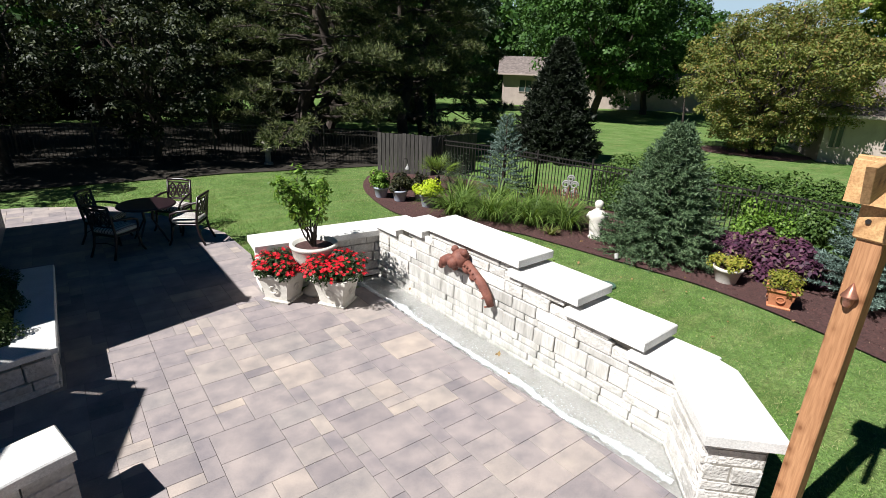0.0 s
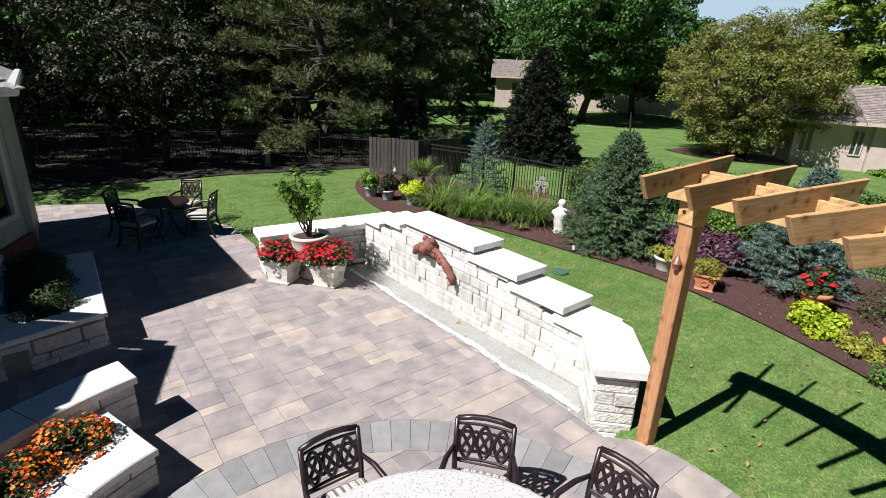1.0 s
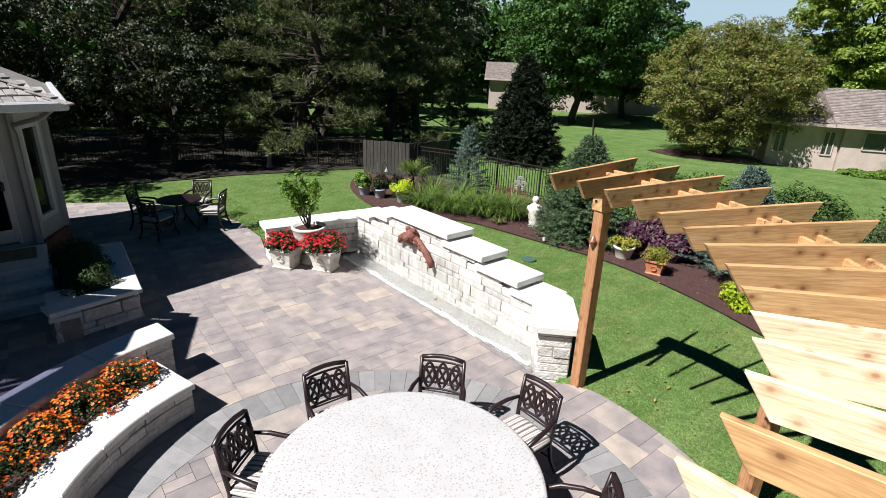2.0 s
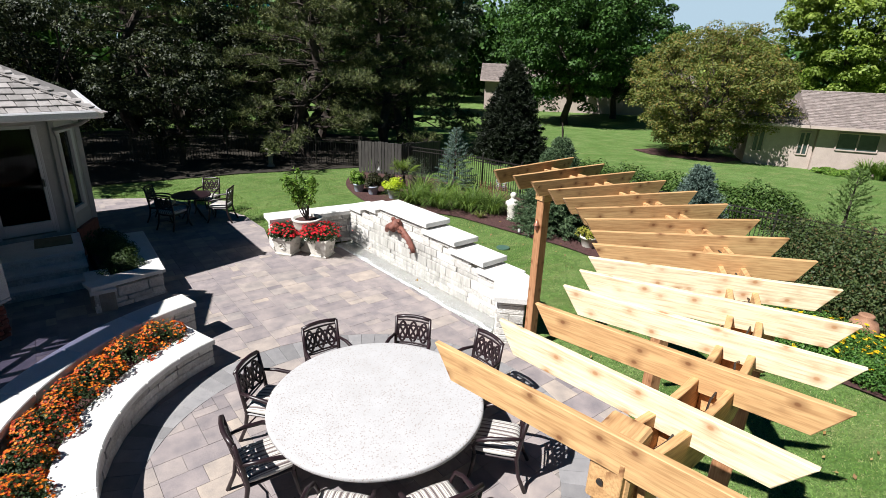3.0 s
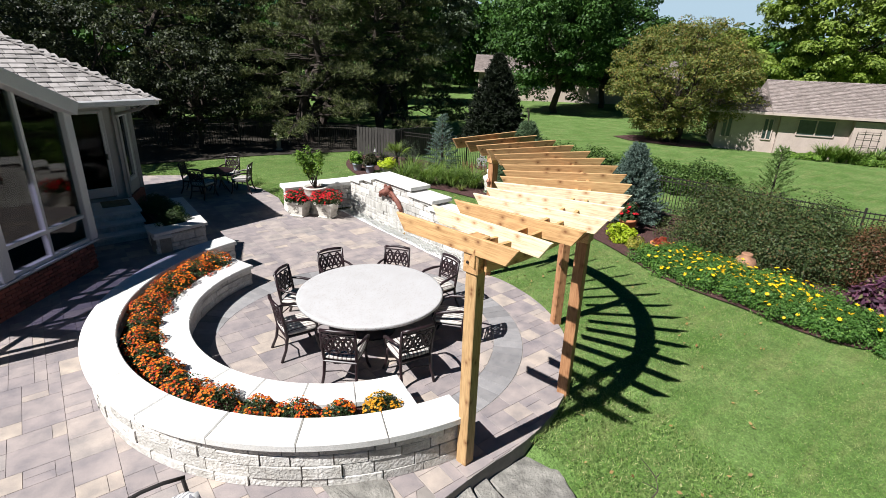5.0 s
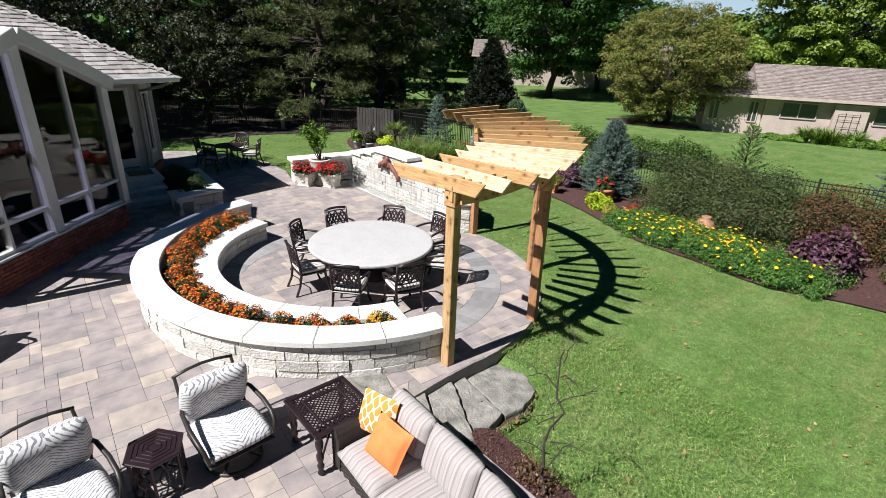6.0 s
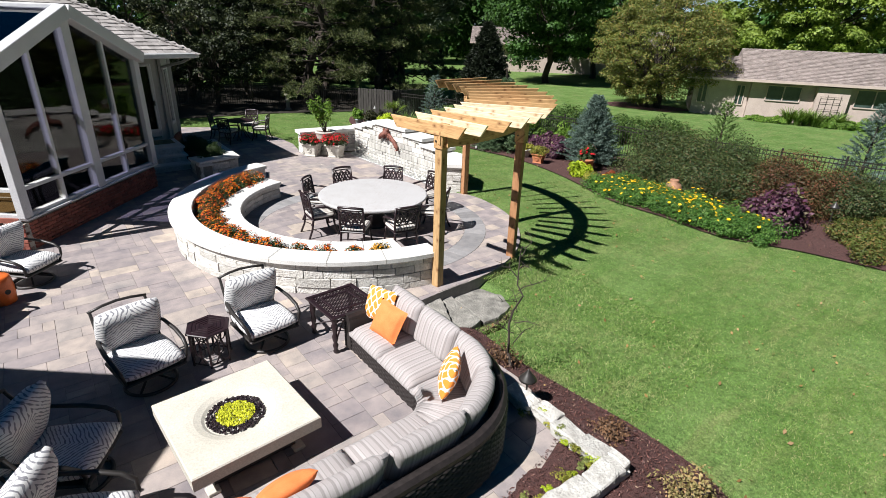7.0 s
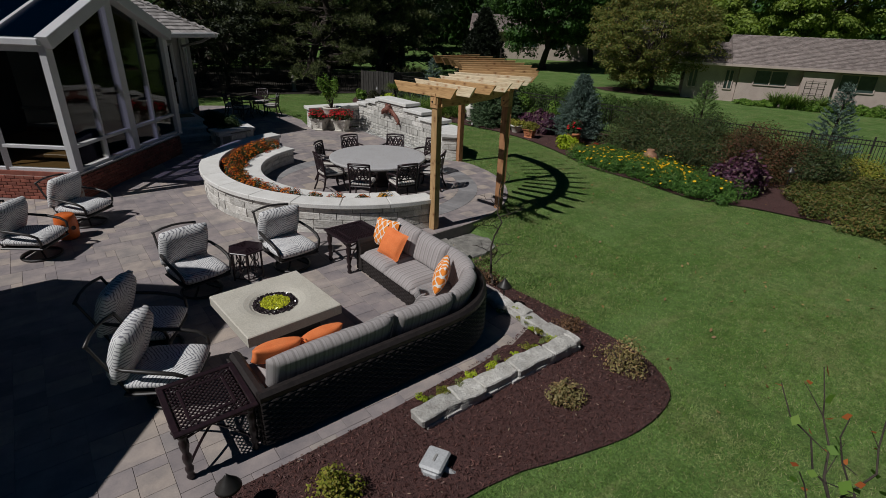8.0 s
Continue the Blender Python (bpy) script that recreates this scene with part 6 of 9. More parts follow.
for a, e in zip(BC[:-1], BC[1:]):
    sofa_cushion(a + 0.012, e - 0.012, 0.24, 0, 0.44, 0.21, 0.13, "back_cushion", 16)


def pillow(at, rx, ry, rz, mat, label, size=0.46):
    b = Build()

    def fn(u, v, side):
        x, y = u * 2 - 1, v * 2 - 1
        e = (1 - x * x) * (1 - y * y)
        z = 0.105 * max(0.0, e) ** 0.42
        pull = 1 - 0.07 * (1 - abs(x) * abs(y))
        return (x * size / 2 * (pull if abs(y) > 0.5 else 0.96), y * size / 2 * (pull if abs(x) > 0.5 else 0.96), z if side else -z)
    b.slabbed(fn, 14, 14)
    ob = solo("throw_pillow", b, mat, label, "pillow", "pillows on the sofa", smooth=True, m=pose(*at, rx, ry, rz))
    return ob


pillow((-1.8, -4.02, 0.68), 68, 0, -70, M["trellis"], "orange and white trellis print pillow on the sofa")
pillow((-1.92, -4.42, 0.66), 64, 8, -78, M["orange"], "plain bright orange pillow leaning on the sofa back")
pillow((-1.97, -5.75, 0.7), 72, 0, -132, M["trellis"], "orange and white trellis print pillow in the sofa corner")
pillow((-4.46, -6.1, 0.66), 48, 0, 172, M["orange"], "plain orange pillow at the sofa end", 0.52)
pillow((-4.0, -6.14, 0.66), 48, 0, 186, M["orange"], "plain orange pillow leaning on the end cushion", 0.5)

# ---- water of the basin and on the wall ----
wb = Build()
NW = 90


def wsurf(u, v):
    s, d = -0.1 + u * (WL + 0.6), -0.56 + v * 0.64
    p = wpt(s, d)
    return (p[0], p[1], -0.085 + 0.014 * noise.noise((s * 9, d * 9, 1)) + 0.008 * noise.noise((s * 25, d * 25, 2)))


wb.grid(wsurf, NW * 2, 18)
solo("basin_water", wb, M["water"], "clear rippling water in the narrow basin", "water", kind="structure", smooth=True)
fo = Build()
g = np.random.default_rng(12)


def froth(u, v):
    """A ragged ridge of foam along the foot of the fall."""
    s = 0.05 + u * (WL + 0.3)
    mid = -0.4 + 0.05 * noise.noise((s * 1.3, 0, 4)) + 0.03 * noise.noise((s * 5, 0, 5))
    w = max(0.004, 0.05 + 0.06 * noise.noise((s * 2.1, 1, 6)) + 0.035 * noise.noise((s * 11, 2, 7)))
    d = mid + (v - 0.5) * 2 * w
    p = wpt(s, d)
    h = (1 - (2 * v - 1) ** 2) * (0.016 + 0.016 * noise.noise((s * 30, d * 30, 8)))
    return (p[0], p[1], -0.098 + h * 1.3)


fo.grid(froth, 420, 8)
solo("foam", fo, M["foam"], "white foam where the falling water lands", "foam", smooth=True)
sp_ = Build()
for k in range(900):
    s = g.uniform(0.1, WL + 0.3)
    p = wpt(s, -0.38 + g.normal() * 0.09)
    r = g.uniform(0.003, 0.011)
    sp_.lathe([(r, -0.002), (r * 0.8, 0.003), (r * 0.1, 0.005)], 6, (p[0], p[1], -0.086))
tagged(solo("bubbles", sp_, M["foam"], "scattered bubbles on the basin water", "foam", smooth=True), kind="stuff")

# wall sculpture that spouts the water
sc = Build()


def wz(s, d, z):
    p = wpt(s, d)
    return (p[0], p[1], z)


for (s, d, z, r) in ((2.15, -0.1, 0.94, 0.13), (2.13, -0.2, 0.9, 0.085), (2.06, -0.12, 1.05, 0.05), (2.24, -0.12, 1.05, 0.05), (2.3, -0.1, 0.84, 0.07), (2.0, -0.1, 0.82, 0.075), (2.12, -0.16, 0.82, 0.05), (2.42, -0.1, 0.76, 0.055)):
    c = wz(s, d, z)
    sc.lathe([(r * math.sin(math.pi * i / 8) + 0.002, -r * math.cos(math.pi * i / 8)) for i in range(9)], 12, c)
sc.tube([wz(2.05, -0.08, 0.86), wz(1.92, -0.1, 0.86), wz(1.82, -0.1, 0.8), wz(1.76, -0.1, 0.7)], [0.06, 0.075, 0.07, 0.045], 10)
sc.tube([wz(2.25, -0.08, 0.9), wz(2.42, -0.11, 0.84), wz(2.58, -0.11, 0.74), wz(2.7, -0.1, 0.6), wz(2.76, -0.09, 0.47)], [0.06, 0.06, 0.065, 0.06, 0.045], 10)
for i in range(9):
    t = i / 8
    sc.lathe([(0.012, -0.012), (0.024, 0.0), (0.012, 0.012)], 6, wz(2.3 + 0.44 * t, -0.165, 0.9 - 0.42 * t * t))
solo("wall_sculpture", sc, M["rust_clay"], "rust coloured animal head wall fountain on the limestone", "sculpture", smooth=True)

# ---- foliage things ----
def shrub(name, at, rad, mat, n_lump, per, size, label, category="shrub", seed=1, stems=True, aspect=0.55, group="", up=0.3, z=None):
    """A mounded plant: stems inside and leaves on many lumps."""
    g = np.random.default_rng(seed)
    z = ground_z(*at) if z is None else z
    ob = thing(name, (at[0], at[1], z), g.uniform(0, 360), label, category, group)
    lumps = []
    for k in range(n_lump):
        u = unit(1, g)[0]
        u[2] = abs(u[2])
        f = g.uniform(0.35, 0.78)
        lumps.append(((u[0] * rad[0] * f, u[1] * rad[1] * f, rad[2] * (0.12 + 0.85 * u[2] * f)), (rad[0] * g.uniform(0.26, 0.46), rad[1] * g.uniform(0.26, 0.46), rad[2] * g.uniform(0.2, 0.36))))
    p, o = clump_points(lumps, per, g)
    keep = p[:, 2] > 0.01
    p, o = p[keep], o[keep]
    part("foliage", fast_mesh("foliage", leaf_quads(p, size, g, aspect, up, o), 4, mat), None, ob)
    if stems:
        b = Build()
        for c, r in lumps[:14]:
            limb(b, (0, 0, -0.03), c, 0.02 * (rad[2] ** 0.5), 0.006, g, 0.0, 4, 5)
        part("stems", b, M["bark"], ob)
    return ob, lumps, g


def blossoms(ob, lumps, g, n, size, mat, name="blossom", zmin=0.3, petals=6, label=""):
    """Flower heads sitting on the outer skin of a plant."""
    top = max(c[2] + r[2] for c, r in lumps)
    quads = []
    cnt = 0
    while cnt < n:
        c, r = lumps[g.integers(len(lumps))]
        u = unit(1, g)[0]
        u[2] = abs(u[2])
        q = np.array(c) + u * np.array(r) * g.uniform(0.98, 1.08)
        if q[2] < zmin * top:
            continue
        # hidden inside another lump
        if any(sum(((q[i] - c2[i]) / r2[i]) ** 2 for i in range(3)) < 0.8 for c2, r2 in lumps):
            if g.random() < 0.85:
                continue
        s = size * g.uniform(0.7, 1.25)
        nn = u * 0.6 + np.array((0, 0, 0.7))
        nn /= np.linalg.norm(nn)
        a = np.cross(nn, unit(1, g)[0])
        a /= np.linalg.norm(a)
        bb = np.cross(nn, a)
        for k in range(petals):
            t0 = TAU * k / petals
            d1 = a * math.cos(t0) + bb * math.sin(t0)
            d2 = a * math.cos(t0 + 0.55) + bb * math.sin(t0 + 0.55)
            d3 = a * math.cos(t0 - 0.55) + bb * math.sin(t0 - 0.55)
            quads.append([q, q + d3 * s * 0.32 + nn * s * 0.05, q + d1 * s * 0.5 + nn * s * 0.12, q + d2 * s * 0.32 + nn * s * 0.05])
        cnt += 1
    part(name, fast_mesh(name, np.array(quads), 4, mat), None, ob, label)


def spruce(name, at, h, r, mat, label, seed=1, branches=230, tw=9, blades_n=16, nl=0.05, droop=0.15, gap=0.0, leader=0.0):
    """A conifer: tapered trunk, whorled branches and needled twigs."""
    g = np.random.default_rng(seed)
    z = ground_z(*at)
    ob = thing(name, (at[0], at[1], z), g.uniform(0, 360), label, "tree")
    b = Build()
    b.tube([(0, 0, -0.1), (0, 0, h * 0.5), (0.01, 0, h)], [0.035 * h ** 0.7, 0.02 * h ** 0.7, 0.006], 7)
    base, way = [], []
    for k in range(branches):
        t = (k + g.random()) / branches
        t = t ** 1.15
        zz = h * (0.03 + 0.93 * t)
        L = r * (1 - t) ** 0.85 * g.uniform(0.75, 1.12) + 0.05
        a = k * 2.39996 + g.normal() * 0.2
        up = -droop + 0.75 * t
        d = np.array((math.cos(a), math.sin(a), up))
        d /= np.linalg.norm(d)
        tip = np.array((0, 0, zz)) + d * L
        tip[2] += 0.12 * L
        if k % 3 == 0:
            b.tube([(0, 0, zz), tuple(tip)], [0.012, 0.004], 4, False)
        m = max(3, int(tw * L / r + 3))
        for j in range(m):
            f = 0.25 + 0.75 * (j + g.random()) / m
            if g.random() < gap:
                continue
            p = np.array((0, 0, zz)) * (1 - f) + tip * f
            side = np.cross(d, (0, 0, 1))
            tdir = d * 0.8 + side * g.uniform(-0.9, 0.9) + np.array((0, 0, g.uniform(-0.15, 0.35)))
            tdir /= np.linalg.norm(tdir)
            tl = 0.16 * r ** 0.5 * g.uniform(0.7, 1.3) * (1.25 - 0.5 * f)
            for q in range(blades_n):
                base.append(p + tdir * tl * q / blades_n)
                way.append(tdir)
    base, way = np.array(base), np.array(way)
    w = way * 0.75 + unit(len(base), g) * 0.85
    w /= np.linalg.norm(w, axis=1, keepdims=True)
    part("needles", fast_mesh("needles", blades(base, w, nl * g.uniform(0.7, 1.3, len(base)), nl * 0.3, g), 3, mat), None, ob)
    if leader:
        for k in range(3):
            b.tube([(0, 0, h * 0.96), (g.normal() * 0.05, g.normal() * 0.05, h + leader * g.uniform(0.5, 1))], [0.02, 0.008], 5)
    part("trunk", b, M["bark"], ob)
    return ob


def strap_clump(at, n, L, mat, label, seed, w=0.018, category="grass", name="daylily", group="", z=None, spread=0.9):
    """A clump of arching strap leaves."""
    g = np.random.default_rng(seed)
    z = ground_z(*at) if z is None else z
    ob = thing(name, (at[0], at[1], z), 0, label, category, group)
    quads = []
    for k in range(n):
        a = g.uniform(0, TAU)
        out = np.array((math.cos(a), math.sin(a), 0))
        side = np.array((-math.sin(a), math.cos(a), 0))
        l = L * g.uniform(0.6, 1.15)
        sp_ = spread * g.uniform(0.35, 1.0)
        p0 = out * g.uniform(0, 0.12 * L)
        pts = []
        for i in range(6):
            t = i / 5
            pts.append(p0 + out * (l * sp_ * t ** 1.4) + np.array((0, 0, l * (0.95 * t - 0.62 * sp_ * t * t * t))))
        for i in range(5):
            w0, w1 = w * (1 - (i / 5) ** 2), w * (1 - ((i + 1) / 5) ** 2) + 0.001
            quads.append([pts[i] - side * w0 / 2, pts[i] + side * w0 / 2, pts[i + 1] + side * w1 / 2, pts[i + 1] - side * w1 / 2])
    part("leaves", fast_mesh("leaves", np.array(quads), 4, mat), None, ob)
    return ob


# mums in the trough
def mum(at, r, h, seed, amber=False):
    """A tight dome of small leaves, studded with little flower heads of mixed tone."""
    g = np.random.default_rng(seed)
    ob = thing("orange_mum", (at[0], at[1], 0.3), g.uniform(0, 360), "rounded amber chrysanthemum in the limestone trough" if amber else "rounded orange chrysanthemum in the limestone trough", "flower", "chrysanthemums in the trough")
    lumps = [((0, 0, 0.02), (r * 0.9, r * 0.9, h * 0.92))]
    for k in range(16):
        u = unit(1, g)[0]
        u[2] = abs(u[2]) * 0.9
        lumps.append(((u[0] * r * 0.72, u[1] * r * 0.72, 0.03 + u[2] * h * 0.74), (r * g.uniform(0.24, 0.32), r * g.uniform(0.24, 0.32), h * g.uniform(0.22, 0.3))))
    p1, o1 = clump_points(lumps[:1], 1500, g)
    p2, o2 = clump_points(lumps[1:], 90, g)
    p, o = np.concatenate((p1, p2)), np.concatenate((o1, o2))
    keep = p[:, 2] > 0.0
    part("foliage", fast_mesh("foliage", leaf_quads(p[keep], 0.027, g, 0.6, 0.3, o[keep]), 4, M["mum_leaf"]), None, ob)
    n = int(2700 * r * r)
    if amber:
        blossoms(ob, lumps, g, n, 0.036, M["mum_yellow"], zmin=0.3)
        return
    blossoms(ob, lumps, g, int(n * 0.55), 0.036, M["mum_orange"], zmin=0.3)
    blossoms(ob, lumps, g, int(n * 0.5), 0.033, M["mum_red"], zmin=0.2)
    blossoms(ob, lumps, g, int(n * 0.05), 0.036, M["mum_yellow"], zmin=0.4)


ANG = [117.5 + i * 9.5 for i in range(11)] + [222.5, 231.5, 241.0, 250.5]
for k, a in enumerate(ANG):
    r = 3.09 + 0.03 * math.sin(k * 3.1)
    p = (SEAT_C[0] + r * math.cos(radians(a)), SEAT_C[1] + r * math.sin(radians(a)))
    s = (1.14 if a < 160 else 1.0 if a < 218 else 0.85) + 0.05 * math.sin(k * 2.3)
    mum(p, 0.315 * s, 0.37 * s, 100 + k, k == 14)

# pots and urn
def square_pot(at, w, h, mat, label, z=0.0, name="flower_pot", rz=35):
    ob = thing(name, (at[0], at[1], z), rz, label, "pot")
    prof = [(w * 0.36, 0.0), (w * 0.38, 0.03), (w * 0.33, 0.05), (w * 0.36, h * 0.4), (w * 0.44, h * 0.85), (w * 0.5, h * 0.9), (w * 0.5, h), (w * 0.42, h), (w * 0.4, h - 0.05)]
    part("body", Build().lathe(prof, 32, square=0.85), mat, ob)
    part("soil", Build().lathe([(w * 0.3, h - 0.06), (w * 0.41, h - 0.045)], 20, square=0.8), M["mulch"], ob)
    for k in range(4):
        a = TAU * k / 4
        c = Vector((math.cos(a), math.sin(a), 0))
        t = Vector((-math.sin(a), math.cos(a), 0))
        pts = [c * (w * 0.405) + t * (0.06 * math.cos(q)) + Vector((0, 0, h * 0.5 + 0.05 * math.sin(q))) for q in [TAU * i / 12 for i in range(13)]]
        part("relief", Build().tube(pts, 0.01, 5), mat, ob)
    return ob


for i, (x, y) in enumerate(((2.84, 6.5), (2.24, 7.06))):
    square_pot((x, y), 0.58, 0.44, M["cast_stone"], "square tapered cast stone flower pot on the terrace")
    ob, lumps, g = shrub("red_impatiens", (x, y), (0.54, 0.54, 0.42) if i == 0 else (0.44, 0.44, 0.38), M["mum_leaf"], 20, 150, 0.045, "bright red impatiens spilling over a stone pot", "flower", 140 + i, False, 0.6, "", z=0.4)
    blossoms(ob, lumps, g, 290 if i == 0 else 220, 0.066, M["red_petal"], zmin=0.12, petals=5)
urn = thing("urn", (2.72, 6.98, 0), 0, "white cast stone urn holding a leafy shrub", "urn")
part("bowl", Build().lathe([(0.19, 0.0), (0.2, 0.04), (0.13, 0.08), (0.09, 0.18), (0.1, 0.3), (0.17, 0.4), (0.26, 0.5), (0.31, 0.62), (0.33, 0.74), (0.35, 0.76), (0.35, 0.8), (0.3, 0.8), (0.28, 0.74)], 36), M["cast_stone"], urn, smooth=True)
part("soil", Build().lathe([(0.2, 0.7), (0.285, 0.745)], 24), M["mulch"], urn)
g = np.random.default_rng(160)
leafy = thing("leafy_shrub", (2.72, 6.98, 0.74), 0, "tall airy green shrub growing in the white urn", "shrub")
b = Build()
tips = []
for k in range(11):
    a = g.uniform(0, TAU)
    q = g.uniform(0.15, 0.5)
    t = (q * math.cos(a), q * math.sin(a), g.uniform(0.7, 1.35))
    pts = limb(b, (0.02 * math.cos(a), 0.02 * math.sin(a), 0), t, 0.014, 0.005, g, -0.04, 6, 5)
    tips += pts[2:]
part("stems", b, M["bark"], leafy)
lumps = [(t, (0.13, 0.13, 0.15)) for t in tips if t[2] > 0.45]
p, o = clump_points(lumps, 34, g, 0.9)
part("foliage", fast_mesh("foliage", leaf_quads(p, 0.085, g, 0.42, 0.3, o), 4, M["bright_leaf"]), None, leafy)

# clipped shrubs in the raised planter
for i, (x, y) in enumerate(((-1.0, 6.75), (-1.05, 7.35), (-1.1, 7.95), (-1.15, 8.5))):
    shrub("boxwood", (x, y), (0.46, 0.46, 0.5), M["box_leaf"], 20, 220, 0.034, "small dark green boxwood in the raised planter", "shrub", 170 + i, True, 0.6, "boxwoods in the planter", z=0.37)

# ---- planting bed along the fence ----
BED = [(6.9, 13.6), (6.1, 10.6), (6.5, 9.3), (7.8, 8.1), (8.1, 6.8), (8.35, 5.4), (8.7, 3.9), (8.5, 2.2), (8.0, 0.4), (7.2, -1.2), (7.22, -2.7), (7.36, -3.7), (7.65, -4.5), (8.25, -5.5), (8.6, -6.7), (9.0, -8.4), (9.6, -11),
       (17.5, -11), (15.5, -6.4), (13.9, -3), (13.2, 1), (12.6, 5), (11.7, 9), (11.2, 12.5), (9.2, 16.0)]
def rounded(poly, times=2):
    """Cuts the corners of a plan outline."""
    for _ in range(times):
        poly = [((1 - t) * p[0] + t * q[0], (1 - t) * p[1] + t * q[1]) for p, q in zip(poly, poly[1:] + poly[:1]) for t in (0.25, 0.75)]
    return poly


BED = rounded(BED)
solo("planting_bed", patch(BED, 0.035, 0.5), M["mulch"], "dark shredded bark mulch bed along the fence", "mulch bed", kind="structure")
NEAR = [(-0.72, -4.1), (-0.2, -4.3), (-0.25, -5.2), (-0.1, -6.2), (0.06, -7.2), (-0.02, -8.05), (-0.62, -8.65), (-1.45, -8.8), (-2.3, -8.62), (-3.4, -8.25), (-6.5, -8.3), (-6.5, -7.0), (-4.8, -7.0), (-3.2, -6.94), (-1.6, -6.8), (-0.9, -6.55), (-0.75, -5.6)]
NEAR = rounded(NEAR)
solo("near_bed", patch(NEAR, 0.03, 0.35), M["mulch"], "dark bark mulch bed behind the sofa", "mulch bed", kind="structure")

spruce("spruce", (9.6, 5.4), 2.7, 1.22, M["spruce"], "dense green spruce standing in the mulch bed", 201, 680, 13, 18, 0.062, 0.15, 0.0, 0.45)
spruce("blue_spruce", (10.3, 10.9), 2.35, 0.85, M["blue_spruce"], "small open blue spruce by the iron fence", 202, 110, 8, 18, 0.065, 0.1, 0.1)
spruce("blue_spruce", (10.7, 1.95), 2.45, 1.05, M["blue_spruce"], "bushy blue spruce in the mulch bed", 203, 430, 11, 18, 0.062, -0.08)
spruce("sapling_pine", (17.2, 0.4), 2.3, 1.0, M["sap_pine"], "feathery young pine on the neighbouring lawn", 205, 70, 7, 14, 0.09, -0.2, 0.2)
spruce("sapling_pine", (17.9, -4.4), 2.8, 1.0, M["blue_spruce"], "soft young blue pine beyond the fence", 206, 110, 8, 14, 0.09, -0.1, 0.2)
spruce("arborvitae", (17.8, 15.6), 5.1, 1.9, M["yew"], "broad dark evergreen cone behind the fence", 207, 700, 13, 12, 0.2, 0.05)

g0 = np.random.default_rng(300)
for i in range(9):
    t = i / 8
    x, y = 7.5 + 2.1 * t + g0.normal() * 0.25, 9.9 - 2.4 * t + g0.normal() * 0.3
    strap_clump((x, y), 170, 1.05, M["strap_leaf"], "arching green daylily clump in the bed", 310 + i, 0.026, group="daylilies", spread=1.2)
for i, (x, y) in enumerate(((8.6, 10.6), (9.2, 9.9), (9.5, 8.8))):
    strap_clump((x, y), 170, 1.05, M["strap_leaf"], "arching green daylily clump in the bed", 330 + i, 0.024, group="daylilies")
strap_clump((8.45, 7.35), 60, 0.35, M["sedum"], "low pale green mound by the statue", 340, 0.03, "plant", "sedum")

# stone figure: one plain shape
fig = Build()
fig.lathe([(0.15, 0.0), (0.16, 0.04), (0.13, 0.06), (0.15, 0.2), (0.17, 0.34), (0.16, 0.42), (0.2, 0.5), (0.17, 0.6), (0.1, 0.66), (0.055, 0.69), (0.085, 0.73), (0.1, 0.79), (0.08, 0.85), (0.03, 0.88)], 20)
fig.tube([(-0.16, 0.03, 0.57), (-0.2, -0.12, 0.46), (0.0, -0.2, 0.43)], [0.055, 0.05, 0.04], 8)
fig.tube([(0.16, 0.03, 0.57), (0.2, -0.12, 0.46), (0.02, -0.2, 0.43)], [0.055, 0.05, 0.04], 8)
solo("statue", fig, M["cast_stone"], "small pale cast stone garden statue in the bed", "statue", smooth=True, m=pose(9.25, 6.75, ground_z(9.25, 6.75) + 0.02, 0, 0, 130))

# potted plants in the bed
def round_pot(at, r, h, mat, label, z=None, rim=True):
    z = ground_z(*at) + 0.03 if z is None else z
    ob = thing("plant_pot", (at[0], at[1], z), 0, label, "pot")
    prof = [(r * 0.68, 0.0), (r * 0.72, 0.02), (r * 0.95, h * 0.8), (r * 1.05, h * 0.84), (r * 1.05, h), (r * 0.9, h), (r * 0.86, h - 0.04)]
    part("body", Build().lathe(prof, 28), mat, ob, smooth=True)
    part("soil", Build().lathe([(r * 0.6, h - 0.06), (r * 0.88, h - 0.035)], 20), M["mulch"], ob)
    return z + h - 0.04


